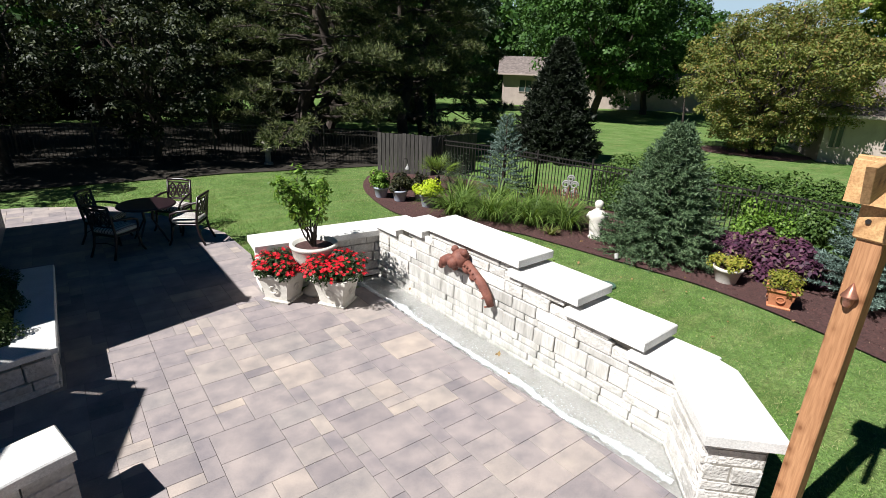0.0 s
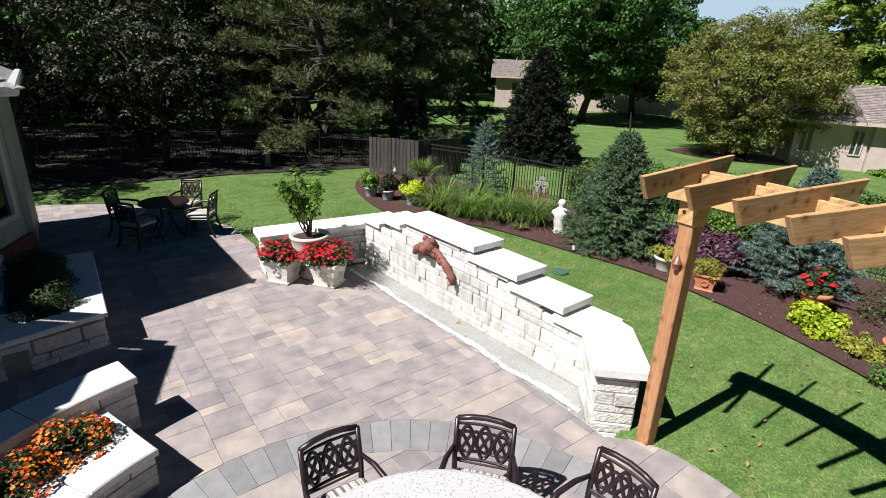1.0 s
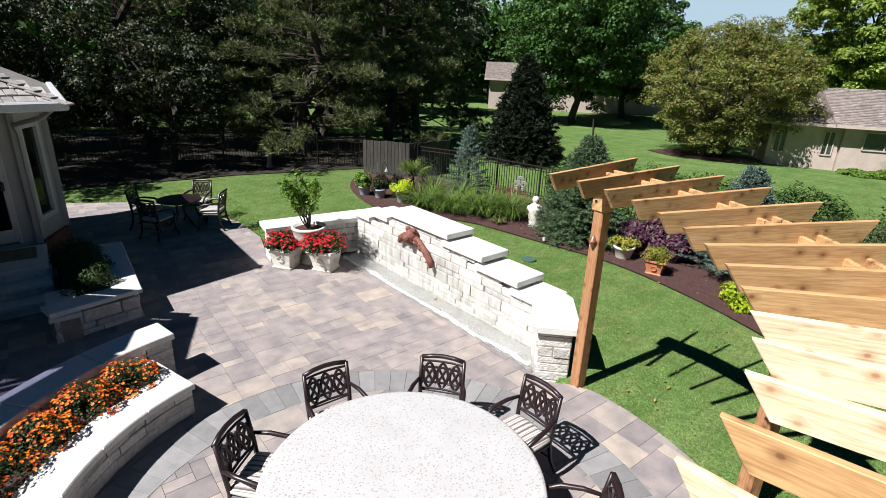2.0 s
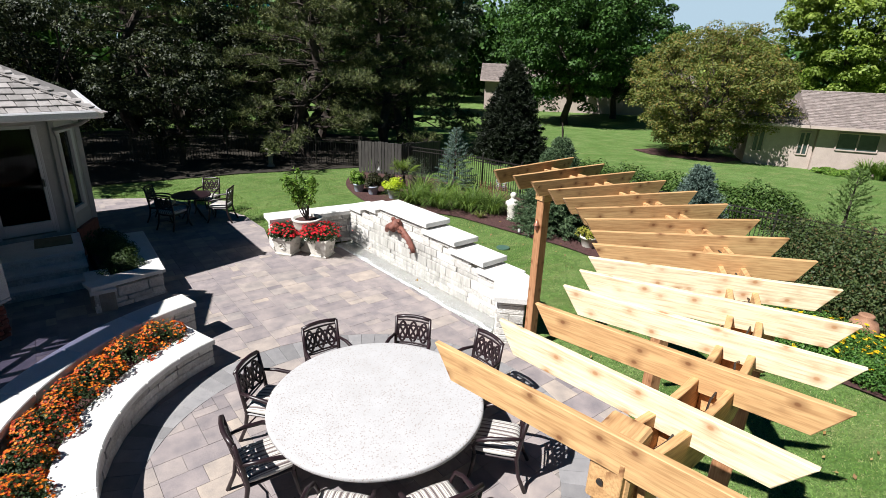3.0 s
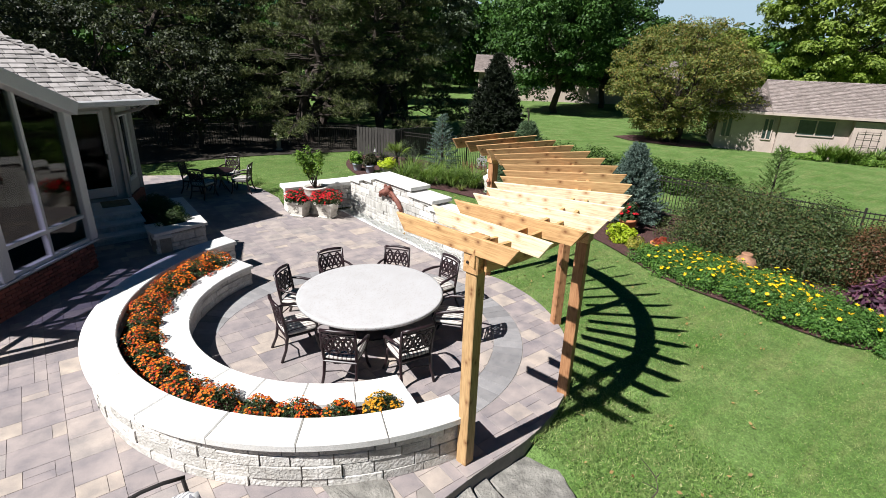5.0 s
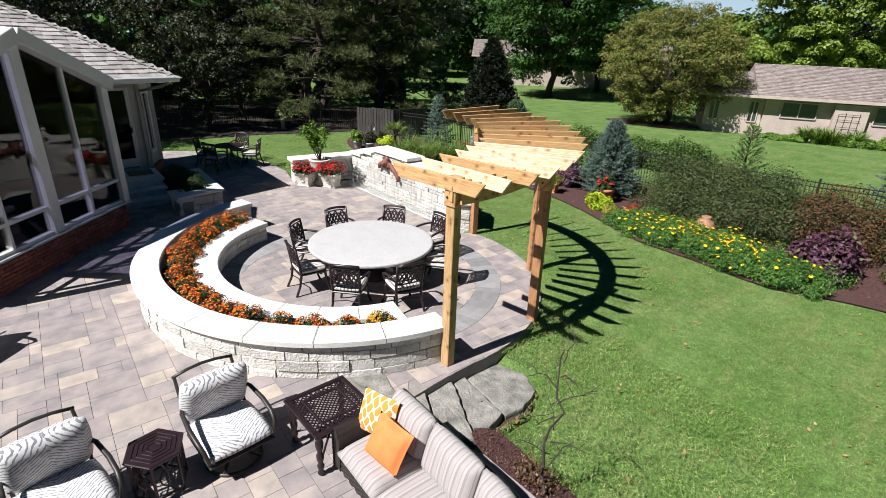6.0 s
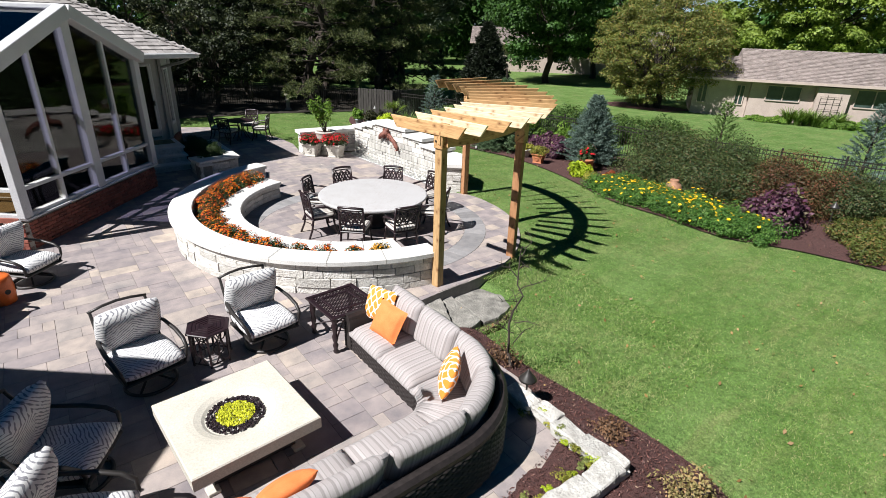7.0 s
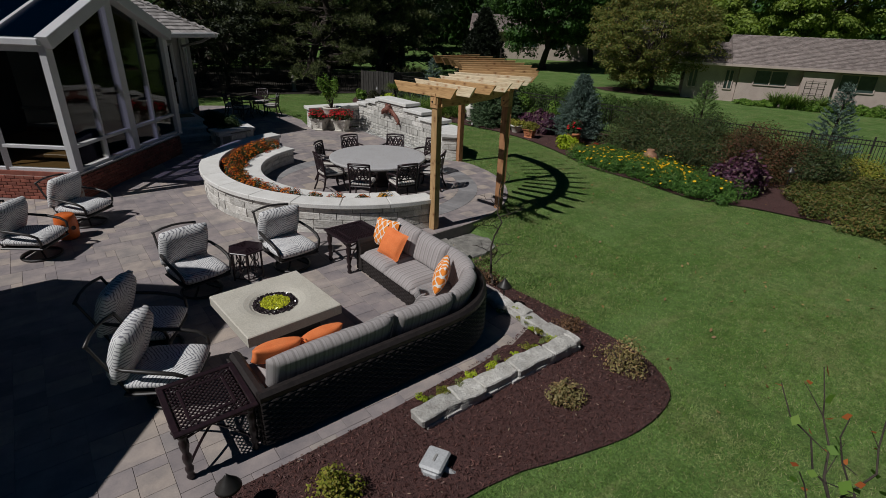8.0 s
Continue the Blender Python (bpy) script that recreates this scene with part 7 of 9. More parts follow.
for i, (x, y, r, h, pm, fm, fr, fh, lab, plab) in enumerate((
        (7.0, 11.35, 0.2, 0.3, "blue_pot", "dark_leaf", 0.38, 0.62, "dark leaved plant in a pale blue pot", "pale blue round pot on the mulch"),
        (7.55, 11.2, 0.18, 0.3, "blue_pot", "dark_leaf", 0.3, 0.6, "dark leaved plant in a pale blue pot", "pale blue round pot on the mulch"),
        (7.35, 10.55, 0.22, 0.34, "blue_pot", "lime_leaf", 0.46, 0.5, "lime green trailing vine in a pot", "pale round pot under a lime vine"),
        (6.75, 11.9, 0.2, 0.3, "blue_pot", "bright_leaf", 0.36, 0.62, "leafy green plant in a pale blue pot", "pale blue round pot on the mulch"),
        (9.25, 3.85, 0.24, 0.3, "cast_stone", "yellow_leaf", 0.36, 0.34, "yellow green bedding plant in a white pot", "white round pot in the bed"),
        (9.0, -0.15, 0.26, 0.22, "terracotta", "bronze_leaf", 0.26, 0.22, "red leaved bedding plant in a clay bowl", "wide clay bowl in the bed"),
        (9.6, 1.25, 0.24, 0.45, "terracotta", "mum_leaf", 0.36, 0.5, "red flowering geranium in a clay pot", "tall clay pot behind the lime plant"))):
    z = round_pot((x, y), r, h, M[pm], plab)
    ob, lumps, g = shrub("potted_plant", (x, y), (fr, fr, fh), M[fm], 12, 120, 0.075 if fm != "yellow_leaf" else 0.045, lab, "plant", 350 + i, True, 0.6, z=z)
    if i == 6:
        blossoms(ob, lumps, g, 26, 0.1, M["red_petal"], zmin=0.4)
square_pot((8.95, 2.85), 0.46, 0.34, M["terracotta"], "square terracotta pot in the bed", ground_z(8.95, 2.85) + 0.03, "clay_pot", 20)
shrub("potted_plant", (8.95, 2.85), (0.42, 0.42, 0.36), M["yellow_leaf"], 12, 150, 0.045, "yellow green bedding plant in a clay pot", "plant", 361, True, z=ground_z(8.95, 2.85) + 0.32)
shrub("lime_coleus", (8.95, 1.0), (0.5, 0.5, 0.62), M["lime_leaf"], 16, 150, 0.085, "bright lime coleus mound at the bed's edge", "plant", 362)
shrub("lime_coleus", (8.55, 0.25), (0.4, 0.4, 0.4), M["yellow_leaf"], 12, 150, 0.06, "yellow green foliage mound at the bed's edge", "plant", 363)
for i, (x, y, s) in enumerate(((10.3, 3.75, 0.75), (10.5, 3.1, 0.7), (10.2, 4.4, 0.55), (9.32, -4.85, 0.92))):
    shrub("purple_perilla", (x, y), (0.9 * s, 0.9 * s, 1.35 * s), M["purple_leaf"], 22, 230, 0.12, "purple leaved perilla with dark stems in the bed", "plant", 370 + i, True, 0.5)

# tall dark bushes
shrub("ninebark", (10.9, -0.9), (1.8, 1.6, 2.05), M["dark_bush"], 70, 620, 0.056, "large dark green ninebark bush in the bed", "bush", 380)
shrub("ninebark", (11.0, -2.5), (1.7, 1.6, 2.0), M["dark_bush"], 70, 620, 0.056, "large dark green ninebark bush in the bed", "bush", 381)
shrub("ninebark", (11.5, -4.4), (1.6, 1.5, 1.8), M["red_bush"], 66, 600, 0.056, "large ninebark bush with reddish leaves", "bush", 382)
shrub("ninebark", (12.3, -5.6), (1.2, 1.2, 1.5), M["dark_bush"], 50, 520, 0.058, "large dark green ninebark bush in the bed", "bush", 383)
for i, (x, y) in enumerate(((9.4, -7.1), (10.6, -7.9), (9.9, -8.8), (12.5, -7.2), (14.2, -8.0), (10.4, -6.5), (11.5, -6.9), (9.2, -8.2))):
    shrub("low_shrub", (x, y), (0.95, 0.95, 0.58), M["low_bush"], 26, 260, 0.06, "low spreading green shrub turning bronze", "shrub", 390 + i)

shrub("golden_shrub", (13.8, -6.6), (0.9, 0.9, 1.05), M["yellow_leaf"], 22, 220, 0.07, "golden green shrub against the iron fence", "shrub", 398)

# marigold bank
for i in range(26):
    t = i / 25
    y = -0.55 - 4.5 * t
    x = 7.68 + 0.55 * max(0.0, -3.4 - y) ** 1.3 * 0.6 + 0.25 * max(0.0, y + 1.2) + 0.52 * (i % 3)
    ob, lumps, g = shrub("marigold", (x, y), (0.56, 0.55, 0.6), M["marigold_leaf"], 22, 190, 0.05, "bushy green marigold with yellow flowers", "flower", 400 + i, True, 0.5, "marigolds along the lawn")
    blossoms(ob, lumps, g, (36 if i % 3 else 16) if 2 < i < 18 else 5, 0.085, M["yellow_petal"], zmin=0.4, petals=8)
jar = thing("clay_jar", (9.15, -2.15, ground_z(9.15, -2.15)), 20, "round weathered clay jar among the marigolds", "jar")
part("body", Build().lathe([(0.1, 0.0), (0.17, 0.05), (0.235, 0.2), (0.24, 0.36), (0.19, 0.48), (0.11, 0.54), (0.125, 0.58), (0.115, 0.6), (0.08, 0.6)], 28), M["old_clay"], jar, smooth=True)

# palm in the bed, grasses by it
pal = thing("palm", (8.5, 11.7, ground_z(8.5, 11.7)), 0, "potted fan palm with arching fronds", "palm")
g = np.random.default_rng(440)
part("trunk", Build().tube([(0, 0, 0), (0.01, 0, 0.3), (0, 0.02, 0.55)], [0.09, 0.075, 0.06], 10), M["bark"], pal)
quads = []
for k in range(15):
    a = TAU * k / 15 + g.normal() * 0.15
    out = np.array((math.cos(a), math.sin(a), 0))
    el = g.uniform(0.5, 1.1)
    for j in range(15):
        f = (j - 7) / 7
        d = out * math.cos(el) + np.array((0, 0, math.sin(el)))
        sd = np.array((-math.sin(a), math.cos(a), 0))
        hub = np.array((0, 0, 0.52)) + d * 0.32
        dd = d * math.cos(f * 1.1) + sd * math.sin(f * 1.1)
        tip = hub + dd * 0.52 * g.uniform(0.9, 1.1) + np.array((0, 0, -0.12 * abs(f) - 0.05))
        wv = np.cross(dd, (0, 0, 1)) * 0.016
        mid = (hub + tip) / 2 + np.array((0, 0, 0.04))
        quads += [[hub, mid - wv, mid + wv, hub], [mid - wv, tip, tip, mid + wv]]
quads = [q for q in quads]
part("fronds", fast_mesh("fronds", np.array(quads) + g.normal(size=(len(quads), 1, 3)) * 0.002, 4, M["palm_leaf"]), None, pal)
shrub("feathery_shrub", (9.5, 12.2), (0.6, 0.6, 1.3), M["silver"], 20, 160, 0.05, "grey green feathery shrub behind the palm", "shrub", 441, True, 0.2)

# hooks, little iron panel, lamps in the bed
def hook(at, h, label, twin=False):
    z = ground_z(*at)
    ob = thing("shepherd_hook", (at[0], at[1], z), 20, label, "garden hook")
    pts = [(0, 0, -0.05), (0, 0, h - 0.15)] + [(0.1 - 0.1 * math.cos(q), 0, h - 0.15 + 0.12 * math.sin(q)) for q in np.linspace(0.2, math.pi * 1.05, 9)]
    part("rod", Build().tube(pts, 0.009, 6), M["iron"], ob)
    if twin:
        part("rod", Build().tube([(0, 0, h - 0.3)] + [(-0.1 + 0.1 * math.cos(q), 0, h - 0.15 + 0.12 * math.sin(q)) for q in np.linspace(0.2, math.pi * 1.05, 9)], 0.009, 6), M["iron"], ob)
    else:
        part("bell", Build().lathe([(0.07, 0.0), (0.05, 0.05), (0.02, 0.1), (0.008, 0.14)], 12, (0.2, 0, h - 0.34)), M["pewter"], ob, "grey metal bell")


hook((7.35, 11.75), 1.1, "black shepherd hook carrying a grey bell")
hook((9.6, 13.0), 1.5, "black double shepherd hook in the bed", True)
pan = thing("iron_ornament", (10.45, 8.9, ground_z(10.45, 8.9)), -60, "grey scrolled iron ornament among rusty stakes", "ornament")
for k in range(22):
    gx = -0.55 + 0.05 * k
    part("stake", Build().tube([(gx, 0.03 * math.sin(k * 2.3), 0.0), (gx + 0.02 * math.sin(k), 0.03 * math.cos(k), 0.62 + 0.1 * math.sin(k * 1.7))], 0.012, 5), M["rust_clay"], pan, "rusty stake" if k == 0 else "")
for sx, sz, r in ((0.15, 0.74, 0.11), (0.37, 0.74, 0.11), (0.15, 0.52, 0.1), (0.37, 0.52, 0.1), (0.26, 0.9, 0.1)):
    part("scroll", Build().tube([(sx + (r - 0.003 * i) * math.cos(TAU * i / 16), 0.06, sz + (r - 0.003 * i) * math.sin(TAU * i / 16)) for i in range(24)], 0.022, 6), M["pewter"], pan)
part("scroll_stem", Build().tube([(0.27, 0.06, 0.0), (0.27, 0.06, 0.9)], 0.015, 6), M["iron"], pan)


def path_light(at, z, h, label):
    ob = thing("path_light", (at[0], at[1], z), 0, label, "path light", "path lights")
    part("stem", Build().tube([(0, 0, -0.05), (0, 0, h)], 0.012, 8), M["iron"], ob)
    part("hat", Build().lathe([(0.11, h - 0.05), (0.1, h - 0.03), (0.05, h + 0.03), (0.015, h + 0.08), (0.005, h + 0.1)], 20), M["iron"], ob, "bell shaped metal hat", True)
    part("lamp", Build().lathe([(0.03, h - 0.1), (0.035, h - 0.04)], 12), M["cast_stone"], ob)


path_light((10.3, -5.75), ground_z(10.3, -5.75), 0.75, "bronze hat path light in the bed")
path_light((-0.95, -6.0), -0.02, 0.38, "bronze hat path light behind the sofa")
path_light((-5.35, -7.25), -0.02, 0.4, "bronze hat path light at the terrace edge")
spot = thing("spot_light", (8.35, 5.55, ground_z(8.35, 5.55)), 0, "small grey ground spotlight at the bed's edge", "spotlight")
part("housing", Build().tube([(0, 0, 0.06), (0.05, 0.05, 0.14)], [0.035, 0.045], 12), M["pewter"], spot)
part("spike", Build().tube([(0, 0, -0.05), (0, 0, 0.08)], 0.01, 6), M["iron"], spot)

lid = Build().lathe([(0.16, -0.05), (0.17, 0.0), (0.165, 0.012), (0.1, 0.016), (0.01, 0.016)], 28)
solo("valve_cover", lid, surface("green_plastic", (0.05, 0.11, 0.08), (0.07, 0.14, 0.1), 6, 60, 0.5, 0.1, 0.002), "round green plastic valve cover set in the lawn", "valve cover", m=pose(7.05, 4.85, ground_z(7.05, 4.85) + 0.03))

# ---- bed behind the sofa: boulders, shrubs, box ----
edge = thing("edging_wall", (0, 0, 0), 0, "low pale rough limestone edging behind the sofa", "stone edging", kind="structure")
rs = random.Random(9)


def rough_block(parent, c, size, rz, mat, seed):
    b = Build()
    b.box((0, 0, 0), size, 0.014)
    me = b.mesh("stone", mat)
    bm = bmesh.new()
    bm.from_mesh(me)
    bmesh.ops.subdivide_edges(bm, edges=bm.edges[:], cuts=3, use_grid_fill=True)
    for v in bm.verts:
        q = Vector((v.co.x * 6 + seed * 3.1, v.co.y * 6, v.co.z * 6))
        v.co += Vector((noise.noise(q), noise.noise(q + Vector((9, 0, 0))), noise.noise(q + Vector((0, 9, 0))))) * 0.028
    bm.to_mesh(me)
    bm.free()
    part("stone", me, None, parent, m=pose(c[0], c[1], c[2], 0, 0, rz))


straight_wall(edge, Vector((-3.42, -7.42)), Vector((1, 0)), Vector((0, 1)), [(0.0, 2.52, 0.13)], 0.2, -0.28, 41, (0.08, 0.1, 0.13))
straight_wall(edge, Vector((-0.9, -7.42)), Vector((0, 1)), Vector((-1, 0)), [(0.0, 1.4, 0.13)], 0.2, -0.28, 42, (0.08, 0.1, 0.13))
x = -3.42
while x < -0.95:
    w = min(rs.uniform(0.36, 0.7), -0.82 - x)
    rough_block(edge, (x + w / 2 - 0.05, -7.3 + rs.uniform(-0.03, 0.03), 0.085), (w - 0.002, rs.uniform(0.22, 0.28), 0.13), rs.uniform(-3, 3), M["edge_stone"], x)
    x += w
y = -7.25
while y < -6.2:
    w = rs.uniform(0.28, 0.45)
    rough_block(edge, (-1.02 + rs.uniform(-0.03, 0.03), y + w / 2 + 0.05, 0.085), (rs.uniform(0.21, 0.27), w - 0.002, 0.13), rs.uniform(-4, 4), M["edge_stone"], y)
    y += w
for i in range(26):
    if i < 7:
        p = (-1.12 + rs.uniform(-0.08, 0.1), -6.2 - 0.15 * i)
    else:
        p = (-1.1 - 0.12 * (i - 7), -7.14 + rs.uniform(-0.1, 0.08))
    f = rs.uniform(0.6, 1.3)
    shrub("creeping_sedum", p, (0.11 * f, 0.1 * f, 0.06), M["sedum" if i % 3 == 0 else "lime_leaf" if i % 3 == 1 else "yellow_leaf"], 8, 50, 0.022, "yellow green creeping sedum on the limestone edging", "plant", 460 + i, False, 0.5, "creeping sedums", z=0.11 if i % 2 else 0.06)
for i, (x, y, r, h, mt) in enumerate(((-0.72, -7.95, 0.36, 0.46, "dry_shrub"), (-1.85, -7.98, 0.25, 0.38, "dry_shrub"), (-4.55, -7.62, 0.26, 0.42, "yellow_leaf"), (-5.05, -7.75, 0.16, 0.3, "bright_leaf"), (-0.42, -6.9, 0.3, 0.24, "brown_twig"), (-0.45, -5.1, 0.3, 0.35, "brown_twig"))):
    shrub("bedding_shrub", (x, y), (r, r, h), M[mt], 20, 70 if mt != "brown_twig" else 40, 0.036, "small sparse shrub in the dark mulch", "shrub", 480 + i)
box_ = thing("utility_box", (-3.64, -7.86, -0.06), 30, "small grey plastic irrigation box in the mulch", "utility box")
part("body", Build().box((0, 0, 0.06), (0.27, 0.21, 0.16), 0.04), M["grey_plastic"], box_)
part("lid", Build().box((0, 0, 0.155), (0.29, 0.23, 0.05), 0.02), M["grey_plastic"], box_)
part("handle", Build().box((0, 0, 0.183), (0.1, 0.025, 0.01), 0.004), M["pewter"], box_, "dark slot handle")
part("spout", Build().tube([(0.0, -0.1, 0.08), (0.02, -0.2, 0.03)], 0.03, 8), M["grey_plastic"], box_)
# bare sapling
sap = thing("bare_sapling", (-0.55, -5.35, -0.06), 0, "thin leafless sapling in the mulch", "sapling")
g = np.random.default_rng(500)
b = Build()
limb(b, (0, 0, 0), (0.05, 0.05, 1.75), 0.02, 0.006, g, 0, 8, 6)
part("trunk", b, M["bark"], sap)
for k in range(9):
    z = 0.35 + 0.16 * k
    a = k * 2.4
    b = Build()
    q = limb(b, (0.02, 0.02, z), (0.38 * math.cos(a), 0.38 * math.sin(a), z + 0.16), 0.008, 0.003, g, -0.03, 5, 4)
    for j in (2, 3, 4):
        limb(b, q[j], (q[j][0] + g.normal() * 0.12, q[j][1] + g.normal() * 0.12, q[j][2] + g.uniform(-0.02, 0.14)), 0.004, 0.002, g, 0, 3, 4)
    part("twig", b, M["bark"], sap)

# natural stone steps down to the lawn
fst = thing("stone_steps", (0, 0, 0), 0, "rough grey flagstone steps from the terrace to the lawn", "steps", kind="structure")
SLABS = [([(-1.54, -2.05), (-0.86, -2.59), (-1.07, -3.55), (-1.13, -3.94), (-1.45, -3.66), (-1.46, -3.0)], 0.012),
         ([(-0.83, -2.57), (-0.42, -2.83), (-0.85, -3.78), (-0.93, -4.06), (-1.1, -3.93), (-1.04, -3.55)], -0.05),
         ([(-0.38, -2.85), (-0.05, -3.1), (-0.52, -4.1), (-0.58, -4.27), (-0.88, -4.1), (-0.82, -3.79)], -0.11),
         ([(-0.01, -3.08), (0.15, -3.12), (0.06, -4.08), (-0.26, -4.17), (-0.5, -4.12)], -0.17),
         ([(0.2, -3.12), (0.84, -3.17), (1.0, -3.56), (0.83, -3.97), (0.4, -4.13), (0.1, -4.1)], -0.22)]
STEP_PIT = [(-1.5, -2.1), (-0.4, -2.86), (0.9, -3.12), (1.02, -3.6), (0.85, -4.0), (0.4, -4.18), (-0.6, -4.3), (-1.2, -4.0)]


def slab_build(poly, z, seed):
    """A quarried slab: wavering broken edges, a pillowed and pitted top."""
    rim = []
    for i in range(len(poly)):
        p, q = Vector(poly[i]), Vector(poly[(i + 1) % len(poly)])
        n = max(2, int((q - p).length / 0.07))
        side = Vector((p.y - q.y, q.x - p.x)).normalized()
        for k in range(n):
            w = p.lerp(q, k / n)
            rim.append(w + side * 0.022 * noise.noise((w.x * 7 + seed, w.y * 7, 2.0)))
    c = sum(rim, Vector((0, 0))) / len(rim)
    n = len(rim)
    vs = []
    for f, dz in ((1.0, -0.24), (1.0, -0.035), (0.985, -0.008), (0.93, 0.0), (0.7, 0.002), (0.4, 0.0), (0.12, 0.0)):
        for w in rim:
            q = c.lerp(w, f)
            up = 0.016 * noise.noise((q.x * 4 + seed, q.y * 4, 5.0)) + 0.007 * noise.noise((q.x * 15, q.y * 15, seed)) if dz > -0.2 else 0.0
            vs.append((q.x, q.y, z + dz + up))
    fs = [(r * n + i, r * n + (i + 1) % n, (r + 1) * n + (i + 1) % n, (r + 1) * n + i) for r in range(6) for i in range(n)]
    fs.append(tuple(6 * n + i for i in range(n)))
    area = sum(poly[i][0] * poly[(i + 1) % len(poly)][1] - poly[(i + 1) % len(poly)][0] * poly[i][1] for i in range(len(poly)))
    return Build().add(vs, fs if area > 0 else [f[::-1] for f in fs])


part("footing", Build().prism(STEP_PIT, -0.5, -0.3), M["mulch"], fst, "dark soil under the slabs")
for k, (poly, z) in enumerate(SLABS):
    part("slab", slab_build(poly, z, 3.7 * k), M["flag"], fst)

# ---- iron fence ----
FENCE = [(-9, 22.5), (1, 20.2), (6, 18.4), (9.3, 16.4), (11.3, 12.6), (11.9, 9.0), (12.8, 5.0), (13.4, 1.0), (14.1, -3.0), (15.6, -6.2), (18.2, -9.2)]
fence = thing("iron_fence", (0, 0, 0), 0, "black ornamental iron picket fence along the bed", "fence", kind="structure")
FH = 1.25
picket = Build().box((0, 0, FH / 2), (0.018, 0.018, FH - 0.04), 0.0).mesh("picket", M["iron"])
postm = Build().box((0, 0, FH / 2 + 0.03), (0.055, 0.055, FH + 0.1), 0.006).mesh("post", M["iron"])
rest = Build()
made = 0
for i in [5, 6, 7, 8, 4, 3, 9, 2, 1, 0]:
    p, q = Vector(FENCE[i]), Vector(FENCE[i + 1])
    L = (q - p).length
    n = max(1, round(L / 2.1))
    for k in range(n):
        a, e = p.lerp(q, k / n), p.lerp(q, (k + 1) / n)
        za, ze = ground_z(a.x, a.y), ground_z(e.x, e.y)
        part("post", postm, None, fence, m=pose(a.x, a.y, za))
        for zr in (0.12, FH - 0.2, FH - 0.06):
            b = Build()
            bar(b, (a.x, a.y, za + zr), (e.x, e.y, ze + zr), 0.03, 0.03, 0.0)
            part("rail", b, M["iron"], fence)
        m_ = int((e - a).length / 0.105)
        for j in range(1, m_):
            w = a.lerp(e, j / m_)
            z = za + (ze - za) * j / m_
            if made < 300:
                part("picket", picket, None, fence, m=pose(w.x, w.y, z))
                made += 1
            else:
                rest.box((w.x, w.y, z + FH / 2), (0.018, 0.018, FH - 0.04))
tagged(part("pickets", rest, M["iron"], fence), kind="stuff")

# weathered board screen, the shade of the pines put into its colour
scr = thing("board_screen", (0, 0, 0), 0, "weathered grey board screen, darkened for the shade of the pines", "fence")
rs = random.Random(4)
for (p, q) in (((8.55, 15.2), (9.9, 14.0)), ((9.9, 14.0), (12.4, 14.6))):
    p, q = Vector(p), Vector(q)
    L = (q - p).length
    n = int(L / 0.13)
    for k in range(n):
        w = p.lerp(q, (k + 0.5) / n)
        h = 1.35 + rs.uniform(-0.02, 0.02)
        part("board", Build().box((0, 0, h / 2), (0.122, 0.02, h), 0.004), M["old_shade_board"], scr, m=pose(w.x, w.y, ground_z(w.x, w.y), 0, 0, math.degrees(math.atan2(q.y - p.y, q.x - p.x))))
lan = thing("stone_lantern", (5.6, 17.4, ground_z(5.6, 17.4)), 0, "slender pale stone garden lantern, greyed for the shade of the pines", "lantern")
# mortar grey on a pale lantern: its shade is put into the colour
part("column", Build().lathe([(0.16, 0), (0.16, 0.08), (0.1, 0.12), (0.09, 0.45), (0.14, 0.5), (0.14, 0.56), (0.1, 0.58), (0.1, 0.75)], 12), M["stone_joint"], lan)
part("cap", Build().lathe([(0.19, 0.75), (0.17, 0.8), (0.06, 0.9), (0.03, 0.98)], 12), M["stone_joint"], lan)

# hedge beyond the fence
for i in range(13):
    t = i / 12
    x, y = 13.6 + 3.6 * t ** 0.8 + 0.0, 9.3 - 7.0 * t
    shrub("hedge_shrub", (x, y), (0.95, 0.95, 1.5), M["hedge"], 22, 210, 0.095, "leafy green hedge shrub beyond the iron fence", "hedge", 520 + i, True, 0.6, "hedge shrubs")
for i, (x, y) in enumerate(((12.3, 8.0), (12.6, 6.7), (13.0, 3.6), (12.9, 4.6))):
    shrub("viburnum", (x, y), (0.8, 0.8, 1.35), M["bright_leaf" if i % 2 else "hedge"], 20, 260, 0.085, "loose green viburnum against the fence", "shrub", 540 + i)
for i, (x, y) in enumerate(((13.2, 18.6), (14.2, 18.2))):
    shrub("round_shrub", (x, y), (0.8, 0.8, 1.1), M["hedge"], 20, 220, 0.08, "rounded shrub on the lawn behind the fence", "shrub", 548 + i)


# ---- large trees ----
def tree_leaves(lumps, per, size, g):
    """Leaves on the upper and outer skins of small boughs, lying as shingles that face the light."""
    p, o = clump_points(lumps, per, g, 0.3)
    keep = o[:, 2] > g.uniform(-0.75, 0.25, len(o))
    p, o = p[keep], o[keep]
    nor = o * 0.8 + unit(len(o), g) * 0.55 + np.array((0, 0, 0.35))
    nor /= np.linalg.norm(nor, axis=1, keepdims=True)
    d = np.cross(nor, unit(len(o), g))
    d /= np.linalg.norm(d, axis=1, keepdims=True) + 1e-9
    w = np.cross(nor, d)
    L = (size * g.uniform(0.6, 1.4, len(o)))[:, None] / 2
    dip = nor * L * 0.25
    return np.stack([p - d * L - dip, p + w * L * 0.6, p + d * L - dip, p - w * L * 0.6], 1)


